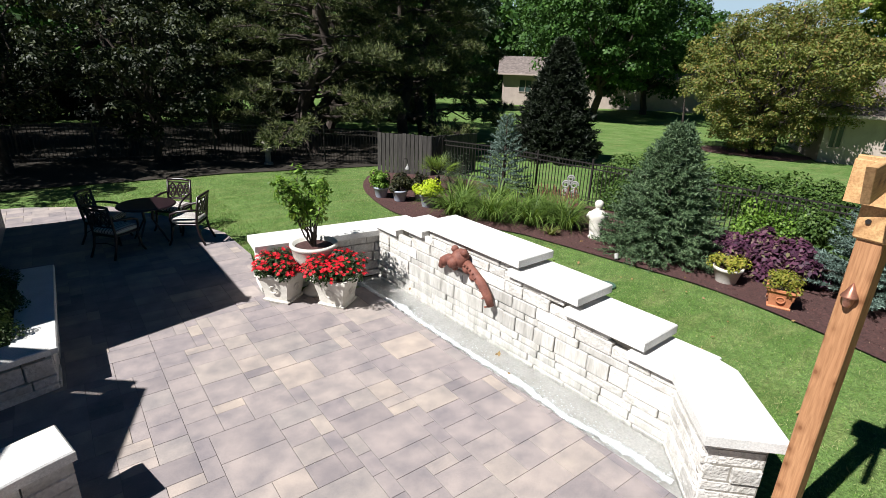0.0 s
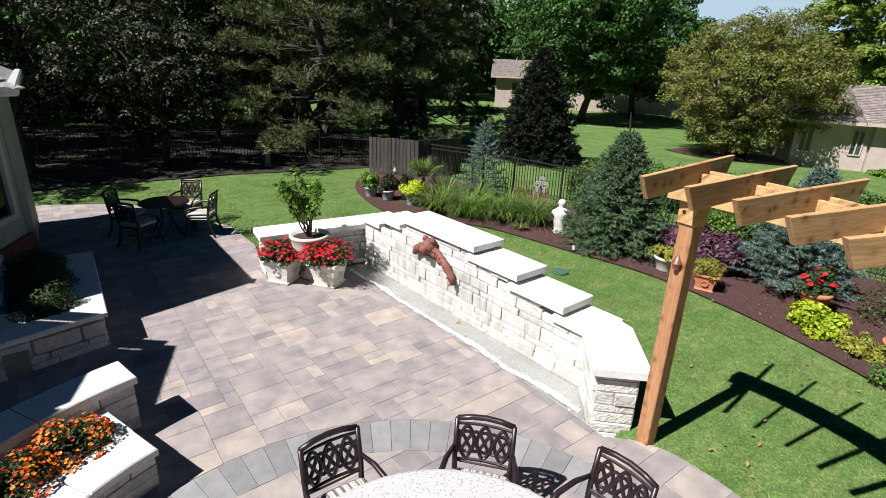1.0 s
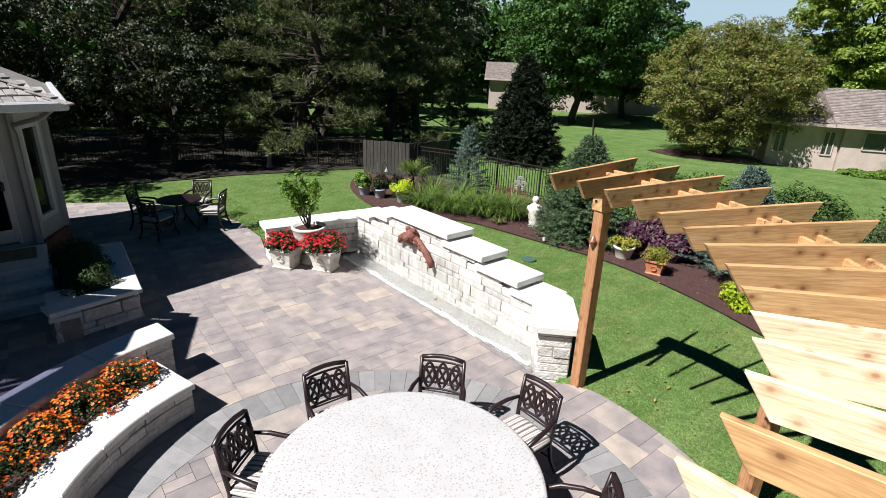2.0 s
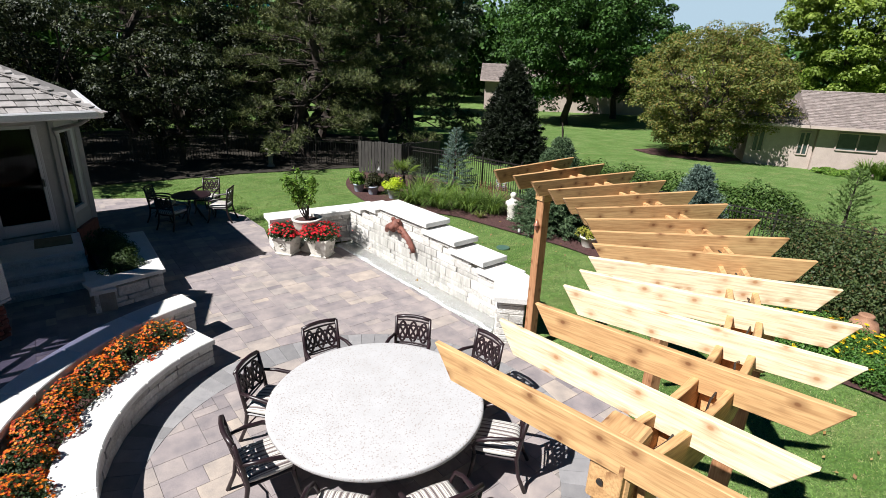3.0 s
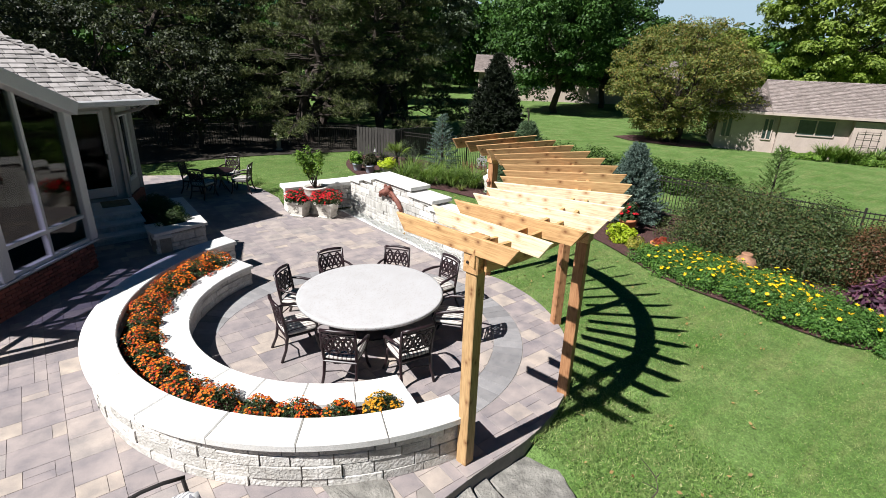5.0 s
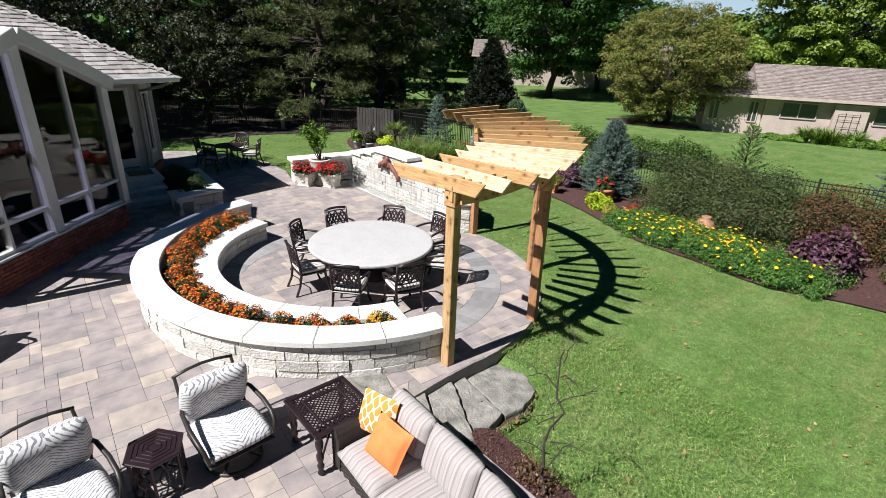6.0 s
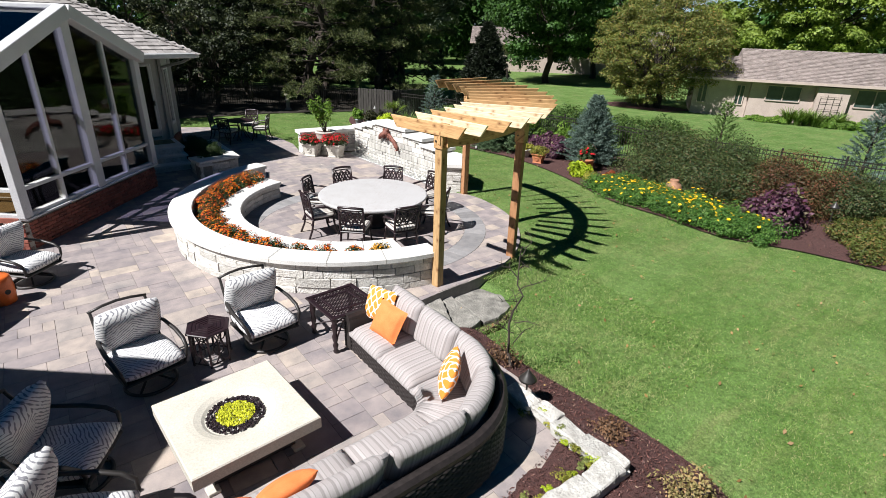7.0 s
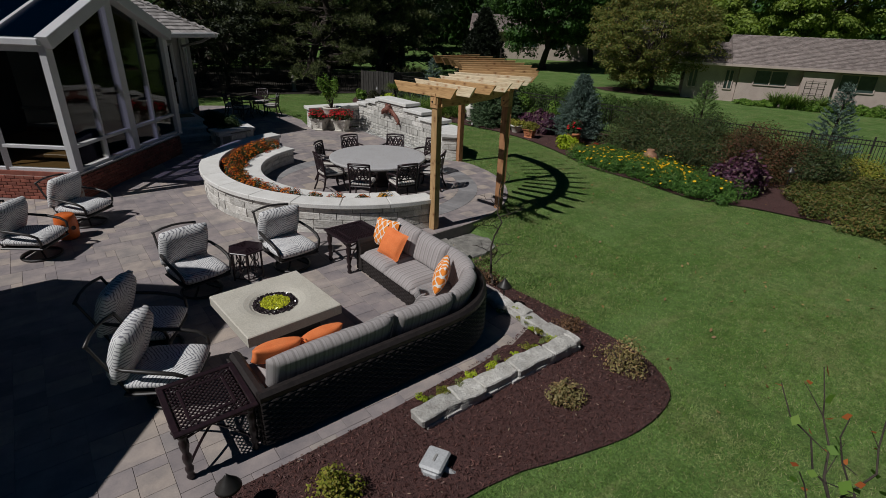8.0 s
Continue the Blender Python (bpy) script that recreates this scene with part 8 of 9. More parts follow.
def broad_tree(name, at, h, r, mat, label, seed, lumps_n=60, per=420, size=0.2, bole=0.3, trunk_r=0.25, stems=1, low=0.18, bough=0.16):
    """A broadleaf tree: stems, limbs and a crown of many separate boughs with dark gaps between."""
    g = np.random.default_rng(seed)
    z = ground_z(*at)
    ob = thing(name, (at[0], at[1], z), 0, label, "tree")
    lumps = []
    zc, hz = h * (1 + low) / 2, h * (1 - low) / 2
    for k in range(lumps_n):
        u = unit(1, g)[0]
        f = g.uniform(0.35, 1.0) ** 0.55 * 0.9
        f *= 1 + 0.16 * noise.noise((u[0] * 2.1 + seed, u[1] * 2.1, u[2] * 2.1))
        q = bough * g.uniform(0.65, 1.35)
        lumps.append(((u[0] * r * f, u[1] * r * f, zc + u[2] * hz * f), (r * q, r * q, r * q * 0.62)))
    for s in range(stems):
        b = Build()
        a = TAU * s / max(1, stems)
        off = 0.0 if stems == 1 else 0.35
        p0 = (off * math.cos(a), off * math.sin(a), -0.2)
        p1 = (off * 3 * math.cos(a), off * 3 * math.sin(a), h * (bole + 0.15))
        limb(b, p0, p1, trunk_r, trunk_r * 0.6, g, 0, 5, 9)
        trunk = part("trunk", b, M["bark"], ob)
        for c, rad in lumps[s::stems][:16]:
            bl = Build()
            limb(bl, p1 if g.random() < 0.5 else tuple(np.array(p0) * 0.3 + np.array(p1) * 0.7), c, trunk_r * 0.4, 0.03, g, 0, 5, 5)
            part("limb", bl, M["bark"], trunk)
    part("crown", fast_mesh("crown", tree_leaves(lumps, per, size, g), 4, mat), None, ob)
    return ob


def pine_tree(seed, h=15.0, low=0.07, fine=1.0, spread=4.8, arms=4, label="tall dark pine with drooping tufted limbs"):
    """An old pine: long limbs from low on the trunk, star-shaped needle tufts towards their ends."""
    g = np.random.default_rng(seed)
    ob = thing("pine", (0, 0, 0), 0, label, "tree", "pines behind the terrace")
    b = Build()
    limb(b, (0, 0, -0.3), (g.normal() * 0.2, g.normal() * 0.2, h), 0.27, 0.04, g, 0, 8, 9)
    base, way = [], []
    rows = int(h * (0.98 - low) / 0.85)
    per = max(5, int(24 * fine))
    for k in range(rows * arms):
        t = min(1.0, (k // arms + 0.5 + g.normal() * 0.2) / rows)
        z = h * (low + (0.98 - low) * t)
        L = spread * (1 - 0.75 * t) * g.uniform(0.5, 1.12)
        a = (k % arms) * TAU / arms + (k // arms) * 0.9 + g.normal() * 0.3
        d = np.array((math.cos(a), math.sin(a), 0.05))
        tip = np.array((0, 0, z)) + d * L + np.array((0, 0, (-0.2 + g.normal() * 0.09) * L * (1 - t) + 0.3 * t * L))
        pts = limb(b, (0, 0, z), tuple(tip), 0.06 * (1 - 0.6 * t), 0.012, g, -0.05 * L, 6, 5)
        side = np.array((-d[1], d[0], 0))
        # boughs fan out over the outer part of the limb as loose pads of tufts
        for j in range(int(6 + L * 5.0)):
            f = 1 - 0.6 * g.random() ** 1.5
            i = min(5, int(f * 6))
            u = f * 6 - i
            p = np.array(pts[i]) * (1 - u) + np.array(pts[i + 1]) * u
            bl = g.uniform(0.35, 0.95) * (1.25 - 0.6 * f)
            q = p + side * g.choice((-1, 1)) * bl + d * bl * 0.6 + np.array((0, 0, g.uniform(-0.16, 0.2)))
            b.tube([tuple(p), tuple(q)], [0.014, 0.005], 3, False)
            for s in (0.4, 0.62, 0.82, 1.0):
                c = p * (1 - s) + q * s + g.normal(size=3) * (0.09, 0.09, 0.06)
                aim = (q - p) / (np.linalg.norm(q - p) + 1e-6) * 0.5 + np.array((0, 0, 0.45))
                base += [c] * per
                way += [aim] * per
    base, way = np.array(base), np.array(way)
    w = way + unit(len(base), g) * 0.85
    w /= np.linalg.norm(w, axis=1, keepdims=True)
    part("needles", fast_mesh("needles", blades(base, w, 0.22 * g.uniform(0.7, 1.25, len(base)), 0.025 / fine ** 0.7, g), 3, M["pine"]), None, ob)
    part("trunk", b, M["bark"], ob)
    return ob


proto = [pine_tree(601, 11.0, 0.1, 1.0, 4.8, 6), pine_tree(602, 12.0, 0.1, 0.8, 4.4, 4), pine_tree(603, 12.0, 0.2, 0.6, 4.0), pine_tree(604, 13.0, 0.24, 0.35), pine_tree(605, 15.0, 0.1, 0.3)]
# pines beyond x -7 stand out of view, added to cast shade
PINES = [(8.3, 19.5, 0), (13.2, 20.6, 1), (2.3, 23.9, 2), (-2.6, 25.0, 3), (6.5, 28.0, 4), (2.6, 28.8, 3), (16.8, 23.4, 1), (11.5, 25.6, 4), (10.4, 22.6, 2), (15.0, 21.6, 2), (-6.5, 25.6, 2), (-4, 30.5, 4), (17.5, 28, 4), (-10, 26, 3), (13.0, 30, 4), (-13, 24.5, 4), (-14, 30, 4), (-8, 31, 4), (5.5, 33.5, 4), (9.5, 33, 4)]
for i, (x, y, k) in enumerate(PINES):
    m = pose(x, y, ground_z(x, y), 0, 0, i * 77)
    if i < 5:
        proto[i].matrix_basis = m
    else:
        copy_thing(proto[k], m)

# thicket added behind the pines, needle litter under them: shade put into both colours
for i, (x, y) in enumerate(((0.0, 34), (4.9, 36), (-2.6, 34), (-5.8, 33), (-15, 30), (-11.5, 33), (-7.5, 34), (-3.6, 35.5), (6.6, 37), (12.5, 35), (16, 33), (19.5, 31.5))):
    shrub("thicket", (x, y), (2.6, 2.0, 3.6), M["yew"], 26, 240, 0.26, "added thicket behind the pines, near-black to stand for shade", "thicket", 580 + i, True, 0.5)
shrub("low_thicket", (2.5, 33.5), (2.4, 1.8, 1.9), M["yew"], 20, 200, 0.24, "low added thicket behind the pines, near-black to stand for shade", "thicket", 579, True, 0.5)
# outline follows the shade of the trees, painted as dark ground
SHADE_LITTER = [(-15, 16.7), (-8, 16.5), (-2, 16.6), (3, 16.3), (7.4, 16.2), (9.2, 16.2), (11.5, 19), (14, 22), (15, 26), (11, 30), (3, 31), (-6, 31), (-15, 30)]
solo("needle_litter", patch(SHADE_LITTER, 0.03, 0.8), M["shade_litter"], "needle litter under the pines, coloured dark for their shade", "needle litter", kind="structure")

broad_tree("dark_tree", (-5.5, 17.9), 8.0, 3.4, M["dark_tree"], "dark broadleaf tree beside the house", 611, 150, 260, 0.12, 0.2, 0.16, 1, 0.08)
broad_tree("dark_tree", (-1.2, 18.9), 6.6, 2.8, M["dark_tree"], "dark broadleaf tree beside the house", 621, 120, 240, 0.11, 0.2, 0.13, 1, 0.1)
# the next four trees are added to shade the ground under the pines
broad_tree("dark_tree", (2.6, 19.0), 5.2, 2.5, M["dark_tree"], "dark broadleaf tree added to shade the ground under the pines", 622, 120, 240, 0.11, 0.2, 0.12, 1, 0.12)
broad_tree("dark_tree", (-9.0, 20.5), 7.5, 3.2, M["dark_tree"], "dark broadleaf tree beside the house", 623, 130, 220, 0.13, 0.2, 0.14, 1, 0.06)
broad_tree("dark_tree", (-3.2, 22.8), 7.5, 3.2, M["dark_tree"], "dark broadleaf tree added to shade the ground under the pines", 624, 130, 220, 0.13, 0.2, 0.14, 1, 0.06)
broad_tree("dark_tree", (5.6, 23.6), 7.0, 3.0, M["dark_tree"], "dark broadleaf tree added to shade the ground under the pines", 625, 130, 220, 0.13, 0.2, 0.14, 1, 0.06)
broad_tree("crabapple", (33.0, 13.0), 8.7, 5.5, M["crab"], "round crabapple tree with bronzing leaves", 612, 760, 190, 0.12, 0.12, 0.2, 4, -0.02, 0.095)
broad_tree("maple", (41.0, 31.0), 17.0, 7.6, M["maple"], "large dense green maple on the far lawn", 613, 330, 230, 0.3, 0.1, 0.4, 1, 0.03)
broad_tree("maple", (52.0, 33.0), 15.0, 7.0, M["maple"], "large dense green maple on the far lawn", 614, 260, 190, 0.32, 0.1, 0.4, 1, 0.04)
broad_tree("ash_tree", (72.0, 28.0), 10.0, 6.0, M["bright_tree"], "tall bright green tree behind the neighbouring house", 615, 200, 150, 0.42, 0.15, 0.4, 1, 0.1)
broad_tree("ash_tree", (70.0, 15.0), 20.0, 10.0, M["bright_tree"], "tall bright green tree behind the neighbouring house", 616, 420, 300, 0.34, 0.15, 0.4, 1, 0.05, 0.12)
broad_tree("ash_tree", (76.0, -4.0), 19.0, 10.0, M["bright_tree"], "tall green tree behind the neighbouring house", 617, 380, 280, 0.34, 0.15, 0.4, 1, 0.05, 0.12)
broad_tree("willow", (45.0, 62.0), 22.0, 9.0, M["silver"], "tall silvery tree in the distance", 618, 260, 180, 0.45, 0.15, 0.4, 1, 0.1)
broad_tree("maple", (60.0, 52.0), 18.0, 8.0, M["maple"], "large green maple in the distance", 619, 220, 150, 0.45, 0.15, 0.4, 1, 0.1)
broad_tree("maple", (28.0, 46.0), 17.0, 7.0, M["maple"], "large green maple in the distance", 620, 220, 150, 0.42, 0.15, 0.4, 1, 0.1)
g = np.random.default_rng(630)
far_lumps = []
for k in range(230):
    a = radians(g.uniform(-12, 118))
    d = g.uniform(88, 125)
    x, y = d * math.cos(a), d * math.sin(a)
    hh = g.uniform(10, 22)
    if 8 < math.degrees(a) < 34:
        hh *= 0.45
    far_lumps += [((x + g.normal() * 3, y + g.normal() * 3, hh * f), (g.uniform(3, 5.5), g.uniform(3, 5.5), g.uniform(3, 4.5))) for f in (0.15, 0.4, 0.62, 0.82)]
p, o = clump_points(far_lumps, 110, g, 0.4)
solo("far_woods", fast_mesh("far_woods", leaf_quads(p, 1.0, g, 0.7, 0.3, o), 4, M["maple"]), None, "belt of distant green woodland", "woodland", kind="stuff")

# ---- neighbouring houses ----
def far_house(name, p0, e, length, depth, wall_h, ridge_h, label, wins, hip=0.42, z0=-1.25):
    p0, e = Vector(p0), Vector(e).normalized()
    n = Vector((-e.y, e.x))
    ob = thing(name, (0, 0, 0), 0, label, "house")

    def P(s, d, z):
        q = p0 + e * s + n * d
        return (q.x, q.y, z0 + z)
    quad = [(0, 0), (length, 0), (length, depth), (0, depth)]
    part("wall", Build().prism([P(s, d, 0)[:2] for s, d in quad], -1.5, z0 + wall_h), M["house_far"], ob)
    ov = 0.65
    r0 = depth * hip if hip else -ov
    b = Build()
    cor = [P(-ov, -ov, wall_h - 0.25), P(length + ov, -ov, wall_h - 0.25), P(length + ov, depth + ov, wall_h - 0.25), P(-ov, depth + ov, wall_h - 0.25)]
    rid = [P(r0, depth / 2, ridge_h), P(length - r0, depth / 2, ridge_h)]
    b.add(cor + rid, [(0, 1, 5, 4), (1, 2, 5), (2, 3, 4, 5), (3, 0, 4), (3, 2, 1, 0)])
    rf = part("roof", b, M["roof_far"], ob, "weathered brown shake roof")
    rows = 24
    sh = Build()
    rs = random.Random(3)
    for r in range(rows):
        f0 = r / rows
        a = Vector(cor[0]).lerp(Vector(rid[0]), f0)
        c = Vector(cor[1]).lerp(Vector(rid[1]), f0)
        a2 = Vector(cor[0]).lerp(Vector(rid[0]), (r + 1.1) / rows)
        up = (a2 - a)
        up = up - (c - a).normalized() * up.dot((c - a).normalized())
        nn = (c - a).cross(up).normalized()
        L = (c - a).length
        s = 0.0
        while s < L:
            w = min(rs.uniform(0.18, 0.4), L - s)
            q0 = a + (c - a) * (s / L) + nn * (0.05 + rs.uniform(0, 0.02))
            q1 = a + (c - a) * ((s + w - 0.03) / L) + nn * (0.05 + rs.uniform(0, 0.02))
            sh.add([q0, q1, q1 + up - nn * 0.04, q0 + up - nn * 0.04, q0 - nn * 0.05, q1 - nn * 0.05], [(0, 1, 2, 3), (4, 5, 1, 0)])
            s += w
    tagged(part("shake_rest", sh, M["roof_far"], rf), kind="stuff")
    b = Build()
    bar(b, P(-ov, -ov - 0.05, wall_h - 0.28), P(length + ov, -ov - 0.05, wall_h - 0.28), 0.14, 0.16)
    part("gutter", b, M["house_far"], ob)
    for s0, s1, a0, a1 in wins:
        w = part("window", Build().add([P(s0, -0.02, a0), P(s1, -0.02, a0), P(s1, -0.02, a1), P(s0, -0.02, a1), P(s0, 0.1, a0), P(s1, 0.1, a0), P(s1, 0.1, a1), P(s0, 0.1, a1)],
                                       [(0, 1, 2, 3), (7, 6, 5, 4), (0, 4, 5, 1), (1, 5, 6, 2), (2, 6, 7, 3), (3, 7, 4, 0)]), M["window_dark"], ob)
        fr = Build()
        for q0, q1 in ((P(s0, -0.04, a0), P(s1, -0.04, a0)), (P(s0, -0.04, a1), P(s1, -0.04, a1)), (P(s0, -0.04, a0), P(s0, -0.04, a1)), (P(s1, -0.04, a0), P(s1, -0.04, a1)), (P((s0 + s1) / 2, -0.04, a0), P((s0 + s1) / 2, -0.04, a1))):
            bar(fr, q0, q1, 0.07, 0.07)
        part("window_frame", fr, M["house_far"], w)
    return ob, P


nh, NP = far_house("neighbour_house", (35.25, 7.03), (0.5, -0.866), 27, 9, 2.6, 4.25, "single-storey beige house with a brown shake roof", [(1.0, 3.05, 1.05, 2.05), (6.2, 8.3, 0.95, 2.1), (11, 12.6, 0.95, 2.1), (15, 17.4, 0.8, 2.1), (20, 22, 0.8, 2.1)], 0.0, -0.85)
part("chimney_breast", Build().prism([NP(3.9, -0.45, 0)[:2], NP(5.75, -0.45, 0)[:2], NP(5.75, 0.0, 0)[:2], NP(3.9, 0.0, 0)[:2]], -1.4, 1.3), M["house_far"], nh, "lighter pinkish chimney breast")
trell = thing("trellis", (0, 0, 0), 0, "thin dark wire trellis against the chimney breast", "trellis")
for k in range(4):
    b = Build()
    bar(b, NP(4.15 + 0.38 * k, -0.5, -0.3), NP(4.15 + 0.38 * k, -0.5, 1.55 + 0.12 * (k % 2)), 0.02, 0.02)
    part("upright", b, M["iron"], trell)
for z in (0.3, 0.75, 1.2, 1.55):
    b = Build()
    bar(b, NP(4.1, -0.54, z), NP(5.35, -0.54, z), 0.02, 0.02)
    part("crosspiece", b, M["iron"], trell)
part("chimney", Build().prism([NP(16, 5.2, 0)[:2], NP(17.4, 5.2, 0)[:2], NP(17.4, 6.4, 0)[:2], NP(16, 6.4, 0)[:2]], 2.4, 4.2), M["house_far"], nh)
far_house("garage", NP(-3.62, 0.3, 0)[:2], (0.5, -0.866), 3.6, 8, 2.6, 3.7, "lower garage wing beside the beige house", [(0.3, 0.9, 0.6, 1.9), (2.75, 3.3, 0.6, 1.95)], 0.0, -0.87)
far_house("neighbour_house", (45.0, 48.0), (0.72, -0.69), 26, 9, 3.9, 5.7, "distant single-storey house with a grey shake roof", [(2, 3.5, 1.6, 3.0), (6, 9, 1.6, 3.1), (11, 13, 1.6, 3.1)], 0.0)
for i, (s, d) in enumerate(((2.5, -1.3), (3.0, -1.6), (3.5, -1.3), (4.0, -1.5), (5.3, -1.0), (14, -1.3))):
    q = NP(s, d, 0)
    strap_clump((q[0], q[1]), 160, 1.5, M["strap_leaf"], "tall ornamental grass by the neighbouring house", 700 + i, 0.06, "grass", "ornamental_grass", "tall grasses")
for i, (s, d) in enumerate(((0.4, -1.2), (1.2, -1.4), (1.9, -1.3), (4.7, -1.5), (5.9, -1.4), (6.8, -1.2), (7.7, -1.5), (8.8, -1.3), (10.0, -1.5), (11.4, -1.3), (13.0, -1.4), (16, -1.3))):
    q = NP(s, d, 0)
    shrub("foundation_shrub", (q[0], q[1]), (0.75, 0.75, 0.5 if s < 2 else 0.8), M["bright_leaf"], 16, 160, 0.12, "low green shrub by the neighbouring house", "shrub", 710 + i)
mul = [(29.9, 14.5), (31.4, 10.8), (34.9, 10.6), (35.9, 14.2), (33.4, 16.4), (30.9, 16.5)]
solo("tree_bed", patch(mul, 0.04, 1.0), M["mulch"], "ring of dark mulch under the crabapple", "mulch bed", kind="structure")
# play tower and toy far behind the pines
play = thing("play_tower", (8.0, 52.0, 0), 20, "small wooden play tower with a grey roof far off", "play tower")
for sx in (-0.8, 0.8):
    for sy in (-0.8, 0.8):
        part("post", Build().box((sx, sy, 1.6), (0.14, 0.14, 3.2), 0.01), M["cedar_post"], play)
part("deck", Build().box((0, 0, 1.4), (1.8, 1.8, 0.12), 0.01), M["cedar_post"], play)
part("roof", Build().lathe([(1.5, 3.2), (0.05, 4.1)], 4), M["shingle"], play)
part("slide", Build().box((0, 0, 0), (0.6, 2.8, 0.08), 0.02), M["stool_orange"], play, "orange slide", m=pose(0, -1.9, 0.75, 28, 0, 0))

# slender young tree near the terrace corner, half bare
yt = thing("young_tree", (-3.25, -10.6, ground_z(-3.25, -10.6)), 0, "slender young tree with a few green and rusty leaves", "tree")
g = np.random.default_rng(760)
b = Build()
limb(b, (0, 0, 0), (0.05, 0.0, 2.0), 0.024, 0.014, g, 0, 6, 6)
ends = []
for tip, start in (((0.3, 0.42, 2.75), 2.0), ((-0.02, 0.52, 2.72), 1.95), ((0.12, 0.2, 2.62), 1.9), ((0.5, 0.1, 2.65), 2.0), ((-0.3, 0.25, 2.45), 1.8), ((0.35, -0.3, 2.5), 1.9)):
    pts = limb(b, (0.04, 0.0, start), tip, 0.01, 0.003, g, 0.03, 6, 5)
    ends += [np.array(p) for p in pts[3:]]
    for q in pts[2:6:2]:
        w = np.array(q) + g.normal(size=3) * (0.12, 0.12, 0.06) + np.array((0, 0, 0.08))
        b.tube([tuple(q), tuple(w)], [0.004, 0.002], 4, False)
        ends.append(w)
part("trunk", b, M["bark"], yt)
green = np.array([e + g.normal(size=3) * 0.02 for e in ends[::2]])
rust = np.array([e + g.normal(size=3) * 0.02 for e in ends[1::2]])
part("leaves", fast_mesh("leaves", leaf_quads(green, 0.075, g, 0.8, 0.5), 4, M["bright_leaf"]), None, yt)
part("rusty_leaves", fast_mesh("rusty_leaves", leaf_quads(rust, 0.055, g, 0.7, 0.3), 4, M["rust_leaf"]), None, yt, "curled rusty leaves")
yt.scale = (0.88, 0.88, 0.88)

# ---- sky in the distance ----
for a0, a1 in ((8, 50), (76, 98)):
    b = Build()
    b.grid(lambda u, v: (380 * math.cos(radians(a0 + (a1 - a0) * u)), 380 * math.sin(radians(a0 + (a1 - a0) * u)), -10 + 110 * v), 16, 2)
    solo("backdrop", b, M["sky_backdrop"], "pale blue clear sky in the distance", "sky", kind="structure")

# ---- grass blades and fallen leaves ----
g = np.random.default_rng(800)
n = 1050000
low = g.random(n) < 0.2
x = np.where(low, g.uniform(-6.5, 4.0, n), g.uniform(-0.4, 10.5, n))
y = np.where(low, g.uniform(-13.0, -8.0, n), g.uniform(-11.5, 17.2, n))
dist = np.hypot(x + 3, y + 7)
keep = g.random(n) < np.clip(13.0 / (dist + 1), 0.4, 1)
x, y = x[keep], y[keep]
holes = [BED, NEAR, PATIO, STEP_PIT, SHADE_LITTER, [(3.4, 1.0), (4.9, 1.0), (4.9, 7.9), (3.4, 7.9)]]


def inside_np(poly, x, y):
    hit = np.zeros(len(x), bool)
    j = len(poly) - 1
    for i in range(len(poly)):
        (xi, yi), (xj, yj) = poly[i], poly[j]
        c = ((yi > y) != (yj > y)) & (x < (xj - xi) * (y - yi) / ((yj - yi) if yj != yi else 1e-9) + xi)
        hit ^= c
        j = i
    return hit


ok = np.ones(len(x), bool)
for hpoly in holes:
    ok &= ~inside_np(hpoly, x, y)
for poly, _z in SLABS:
    ok &= ~inside_np(poly, x, y)
x, y = x[ok], y[ok]


def gz(x, y):
    d = np.clip(x - 4, 0, 10) * 0.04 + np.clip(x - 14, 0, 23) * 0.033
    t = np.clip((-2.7 - y) / 2.2, 0, 1) * np.clip((x + 1.2) / 1.5, 0, 1)
    return -0.03 - d - 0.26 * t * t * (3 - 2 * t) * np.maximum(0.0, 1 - np.maximum(x - 6, 0) / 6)


base = np.stack([x, y, gz(x, y) - 0.01], 1)
tone = np.array([noise.noise((q[0] * 0.7, q[1] * 0.7, 3.0)) + 0.6 * noise.noise((q[0] * 2.6, q[1] * 2.6, 9.0)) for q in base[::1]])
thin = g.random(len(x)) > np.clip(tone * 0.9 - 0.15, 0, 0.45)
x, y, base = x[thin], y[thin], base[thin]
way = unit(len(x), g) * 0.9
way[:, 2] = np.abs(way[:, 2]) * 0.4 + 0.5
way /= np.linalg.norm(way, axis=1, keepdims=True)
solo("grass", fast_mesh("grass", blades(base, way, g.uniform(0.025, 0.06, len(x)), 0.0095, g), 3, M["grass"]), None, "short mown grass blades of the lawn", "grass", kind="stuff")
n = 420
x, y = g.uniform(-0.5, 9, n), g.uniform(-9.5, 7, n)
ok = ~inside_np(PATIO, x, y)
x, y = x[ok], y[ok]
c = np.stack([x, y, gz(x, y) + 0.045], 1)
solo("fallen_leaves", fast_mesh("fallen_leaves", leaf_quads(c, 0.06, g, 0.6, 0.85), 4, M["fallen"]), None, "scattered dry leaves on lawn and mulch", "leaves", kind="stuff")
n = 70000
far = g.random(n) < 0.45
xs, ys = np.where(far, g.uniform(6, 13.5, n), g.uniform(-6.5, 0.3, n)), np.where(far, g.uniform(-9, 14, n), g.uniform(-9, -4.2, n))
ok = inside_np(NEAR, xs, ys) | inside_np(BED, xs, ys)
xs, ys = xs[ok], ys[ok]
zz = gz(xs, ys)
c = np.stack([xs, ys, zz + 0.045], 1)
solo("bark_chips", fast_mesh("bark_chips", leaf_quads(c, 0.036, g, 0.3, 0.35), 4, M["bark_chip"]), None, "loose shreds of dark bark on the beds", "mulch", kind="stuff")

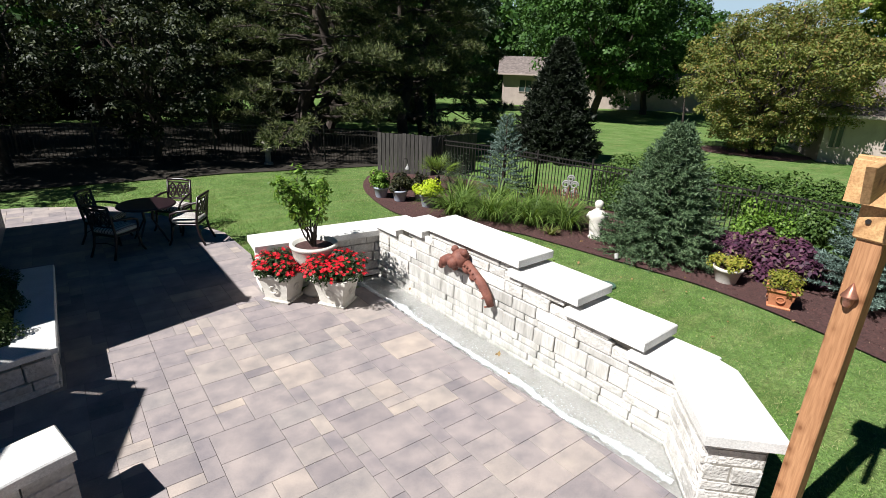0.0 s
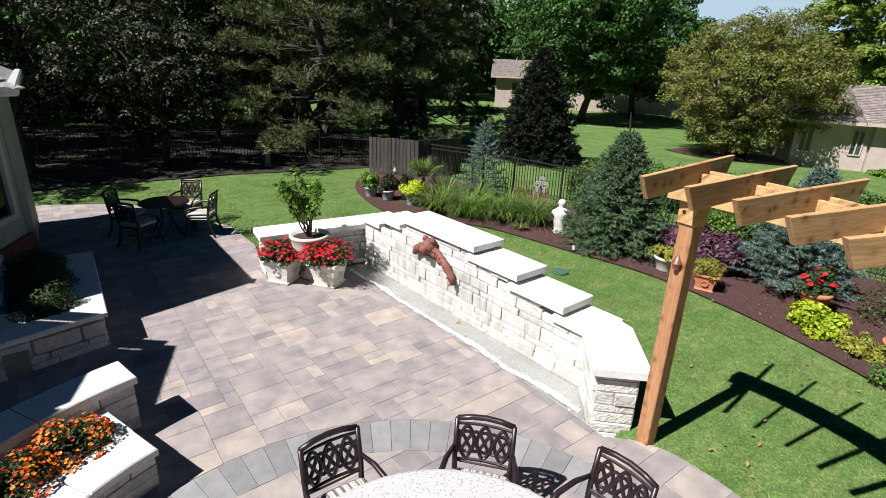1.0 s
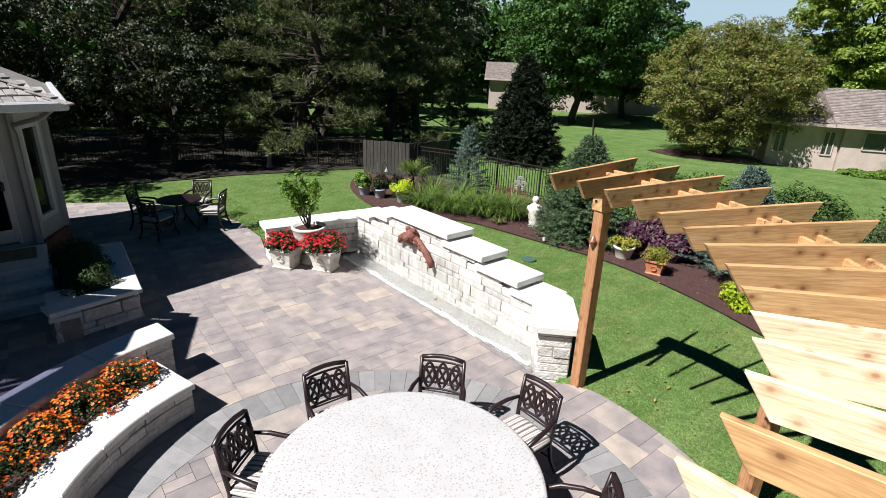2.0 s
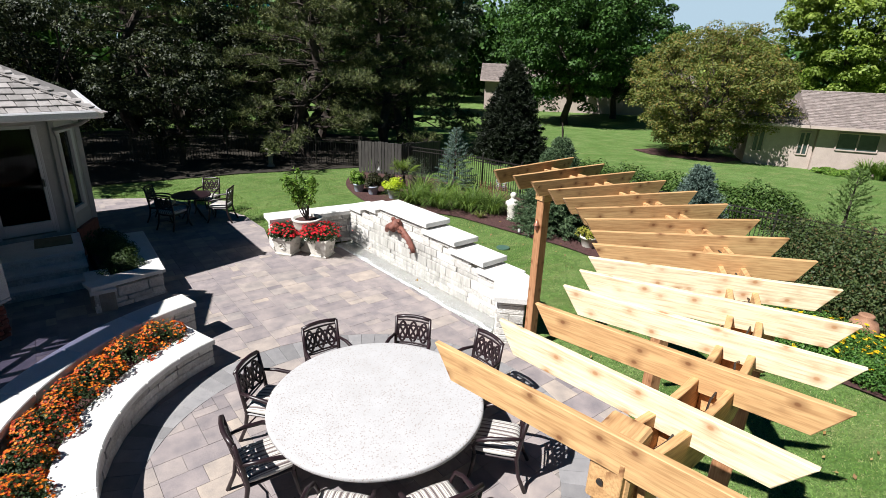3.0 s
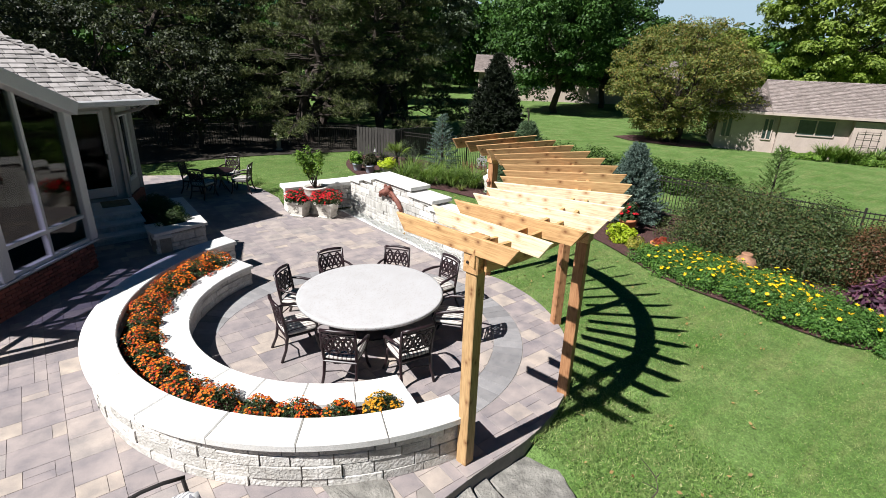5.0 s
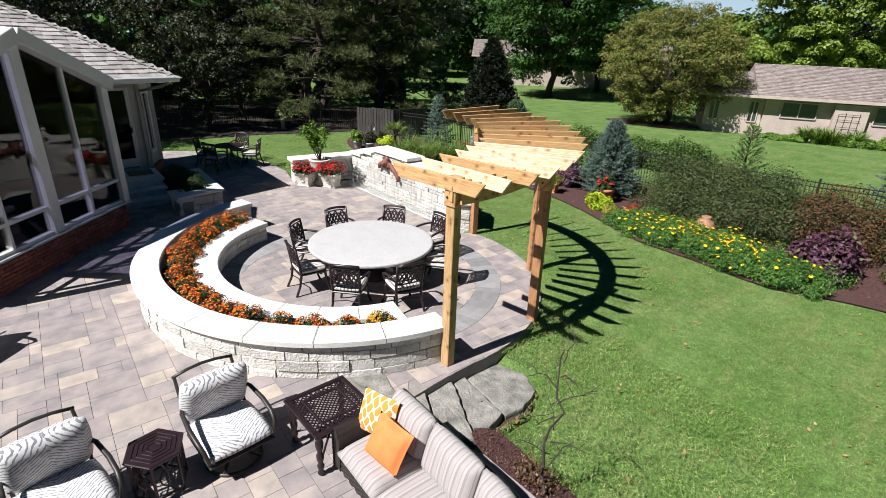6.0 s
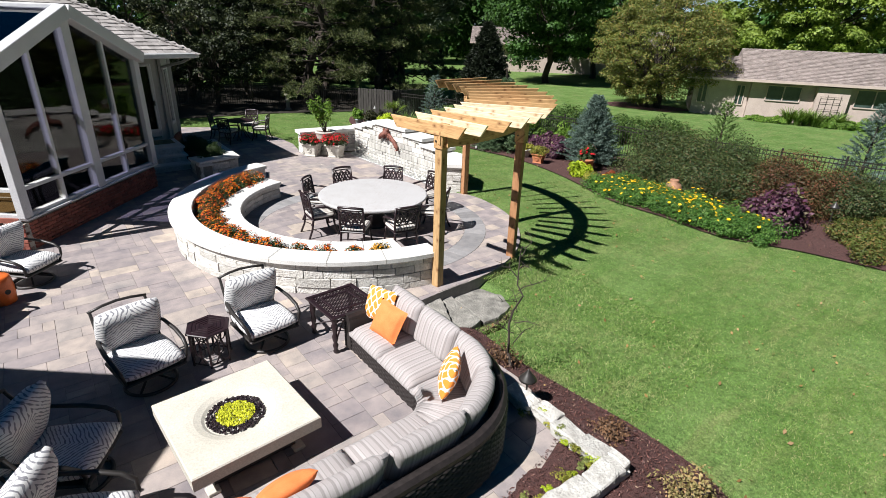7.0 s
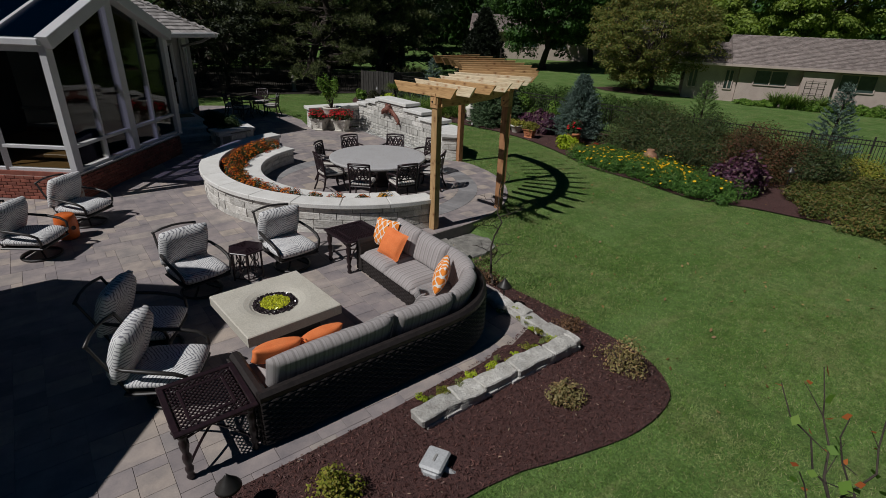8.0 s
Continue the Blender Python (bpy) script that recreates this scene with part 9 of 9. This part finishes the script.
# ---- paving pieces ----
def clip_half(poly, p, n):
    """The part of a polygon on the side of p that n points to."""
    out = []
    for i in range(len(poly)):
        a, b = poly[i], poly[(i + 1) % len(poly)]
        da = (a[0] - p[0]) * n[0] + (a[1] - p[1]) * n[1]
        db = (b[0] - p[0]) * n[0] + (b[1] - p[1]) * n[1]
        if da >= 0:
            out.append(a)
        if (da > 0) != (db > 0) and abs(da - db) > 1e-9:
            t = da / (da - db)
            out.append((a[0] + (b[0] - a[0]) * t, a[1] + (b[1] - a[1]) * t))
    return out


def ashlar(nx, ny, sizes, seed):
    """A random pattern of rectangles on a grid."""
    rs = random.Random(seed)
    full = [[False] * nx for _ in range(ny)]
    out = []
    for j in range(ny):
        for i in range(nx):
            if full[j][i]:
                continue
            opts = list(sizes)
            rs.shuffle(opts)
            for w, h in opts + [(1, 2), (2, 1), (1, 1)]:
                if i + w <= nx and j + h <= ny and not any(full[b][a] for b in range(j, j + h) for a in range(i, i + w)):
                    for b in range(j, j + h):
                        for a in range(i, i + w):
                            full[b][a] = True
                    out.append((i, j, w, h))
                    break
    return out


U = 0.145
terrace = thing("terrace", (0, 0, 0), 0, "terrace of blended grey and tan concrete pavers", "paving", kind="structure")
pieces = []
SIZES = [(3, 2), (3, 2), (4, 2), (2, 2), (3, 3), (2, 1), (4, 3), (2, 2)]
BAND0, BAND1 = 2.3, 2.78


def area(poly):
    return abs(sum(poly[i][0] * poly[(i + 1) % len(poly)][1] - poly[(i + 1) % len(poly)][0] * poly[i][1] for i in range(len(poly)))) / 2


def shrink(poly, d):
    cx, cy = sum(p[0] for p in poly) / len(poly), sum(p[1] for p in poly) / len(poly)
    n = len(poly)
    out = []
    for i in range(n):
        a, b, c = Vector(poly[i - 1]), Vector(poly[i]), Vector(poly[(i + 1) % n])
        e1, e2 = (b - a), (c - b)
        if e1.length < 1e-5 or e2.length < 1e-5:
            return None
        e1.normalize()
        e2.normalize()
        n1, n2 = Vector((-e1.y, e1.x)), Vector((-e2.y, e2.x))
        s = n1 + n2
        q = b + s * (d / max(0.35, s.dot(n1)))
        out.append((q.x, q.y))
    return out


N_EDGE = len(PATIO)
for i, j, w, h in ashlar(112, 162, SIZES, 5):
    x0, y0 = -11.9 + i * U, -7.2 + j * U
    poly = [(x0, y0), (x0 + w * U, y0), (x0 + w * U, y0 + h * U), (x0, y0 + h * U)]
    c = (x0 + w * U / 2, y0 + h * U / 2)
    r = max(w, h) * U * 0.75
    corners_in = [inside(PATIO, *p) for p in poly]
    if not any(corners_in) and not inside(PATIO, *c):
        continue
    for k in range(N_EDGE):
        a, b = Vector(PATIO[k]), Vector(PATIO[(k + 1) % N_EDGE])
        ab = b - a
        t = max(0, min(1, (Vector(c) - a).dot(ab) / ab.length_squared))
        if (a + ab * t - Vector(c)).length < r and not all(corners_in) and poly:
            nn = Vector((-ab.y, ab.x)).normalized()
            poly = clip_half(poly, a, nn)
    if not poly:
        continue
    rr = [math.hypot(p[0] - CIRC[0], p[1] - CIRC[1]) for p in poly]
    if max(rr) < BAND1 + 0.01:
        continue
    if min(rr) < BAND1:
        d = Vector((c[0] - CIRC[0], c[1] - CIRC[1])).normalized()
        poly = clip_half(poly, (CIRC[0] + d.x * BAND1, CIRC[1] + d.y * BAND1), d)
    if len(poly) > 2 and area(poly) > 0.006:
        pieces.append((poly, "paver"))
# inner disc
ca, sa = math.cos(radians(1.5)), math.sin(radians(1.5))
for i, j, w, h in ashlar(34, 34, SIZES, 6):
    x0, y0 = (i - 17) * U, (j - 17) * U
    q = [(x0, y0), (x0 + w * U, y0), (x0 + w * U, y0 + h * U), (x0, y0 + h * U)]
    poly = [(CIRC[0] + ca * x - sa * y, CIRC[1] + sa * x + ca * y) for x, y in q]
    c = (sum(p[0] for p in poly) / 4, sum(p[1] for p in poly) / 4)
    rr = [math.hypot(p[0] - CIRC[0], p[1] - CIRC[1]) for p in poly]
    if min(rr) > BAND0:
        continue
    if max(rr) > BAND0:
        d = Vector((c[0] - CIRC[0], c[1] - CIRC[1])).normalized()
        poly = clip_half(poly, (CIRC[0] + d.x * BAND0, CIRC[1] + d.y * BAND0), -d)
    if len(poly) > 2 and area(poly) > 0.006:
        pieces.append((poly, "paver"))
# dark soldier band
NB = 78
for k in range(NB):
    a0, a1 = 360 / NB * k, 360 / NB * (k + 1)
    pieces.append((ring_pts(CIRC, BAND1 - 0.004, a0, a1, 1) + ring_pts(CIRC, BAND0 + 0.004, a0, a1, 1)[::-1], "band"))
near = [p for p in pieces if p[1] == "band" or (-6.0 < p[0][0][0] < 3.6 and -6.5 < p[0][0][1] < 2.5)]
near = sorted(near, key=lambda p: math.hypot(p[0][0][0] + 2.0, p[0][0][1] + 2.0))[:300]
ids = {id(p) for p in near}
rest = Build()
rs = random.Random(8)
for p in pieces:
    poly = p[0]
    if sum(poly[i][0] * poly[(i + 1) % len(poly)][1] - poly[(i + 1) % len(poly)][0] * poly[i][1] for i in range(len(poly))) < 0:
        poly = poly[::-1]
    s = shrink(poly, 0.002)
    if s is None:
        continue
    dz = rs.uniform(-0.0025, 0.0)
    if id(p) in ids or p[1] == "band":
        part("paver", Build().prism(s, -0.05, dz, 0.0022), M[p[1]], terrace)
    else:
        rest.prism(s, -0.05, dz, 0.0022)
tagged(part("pavers", rest, M["paver_rest"], terrace), kind="stuff")
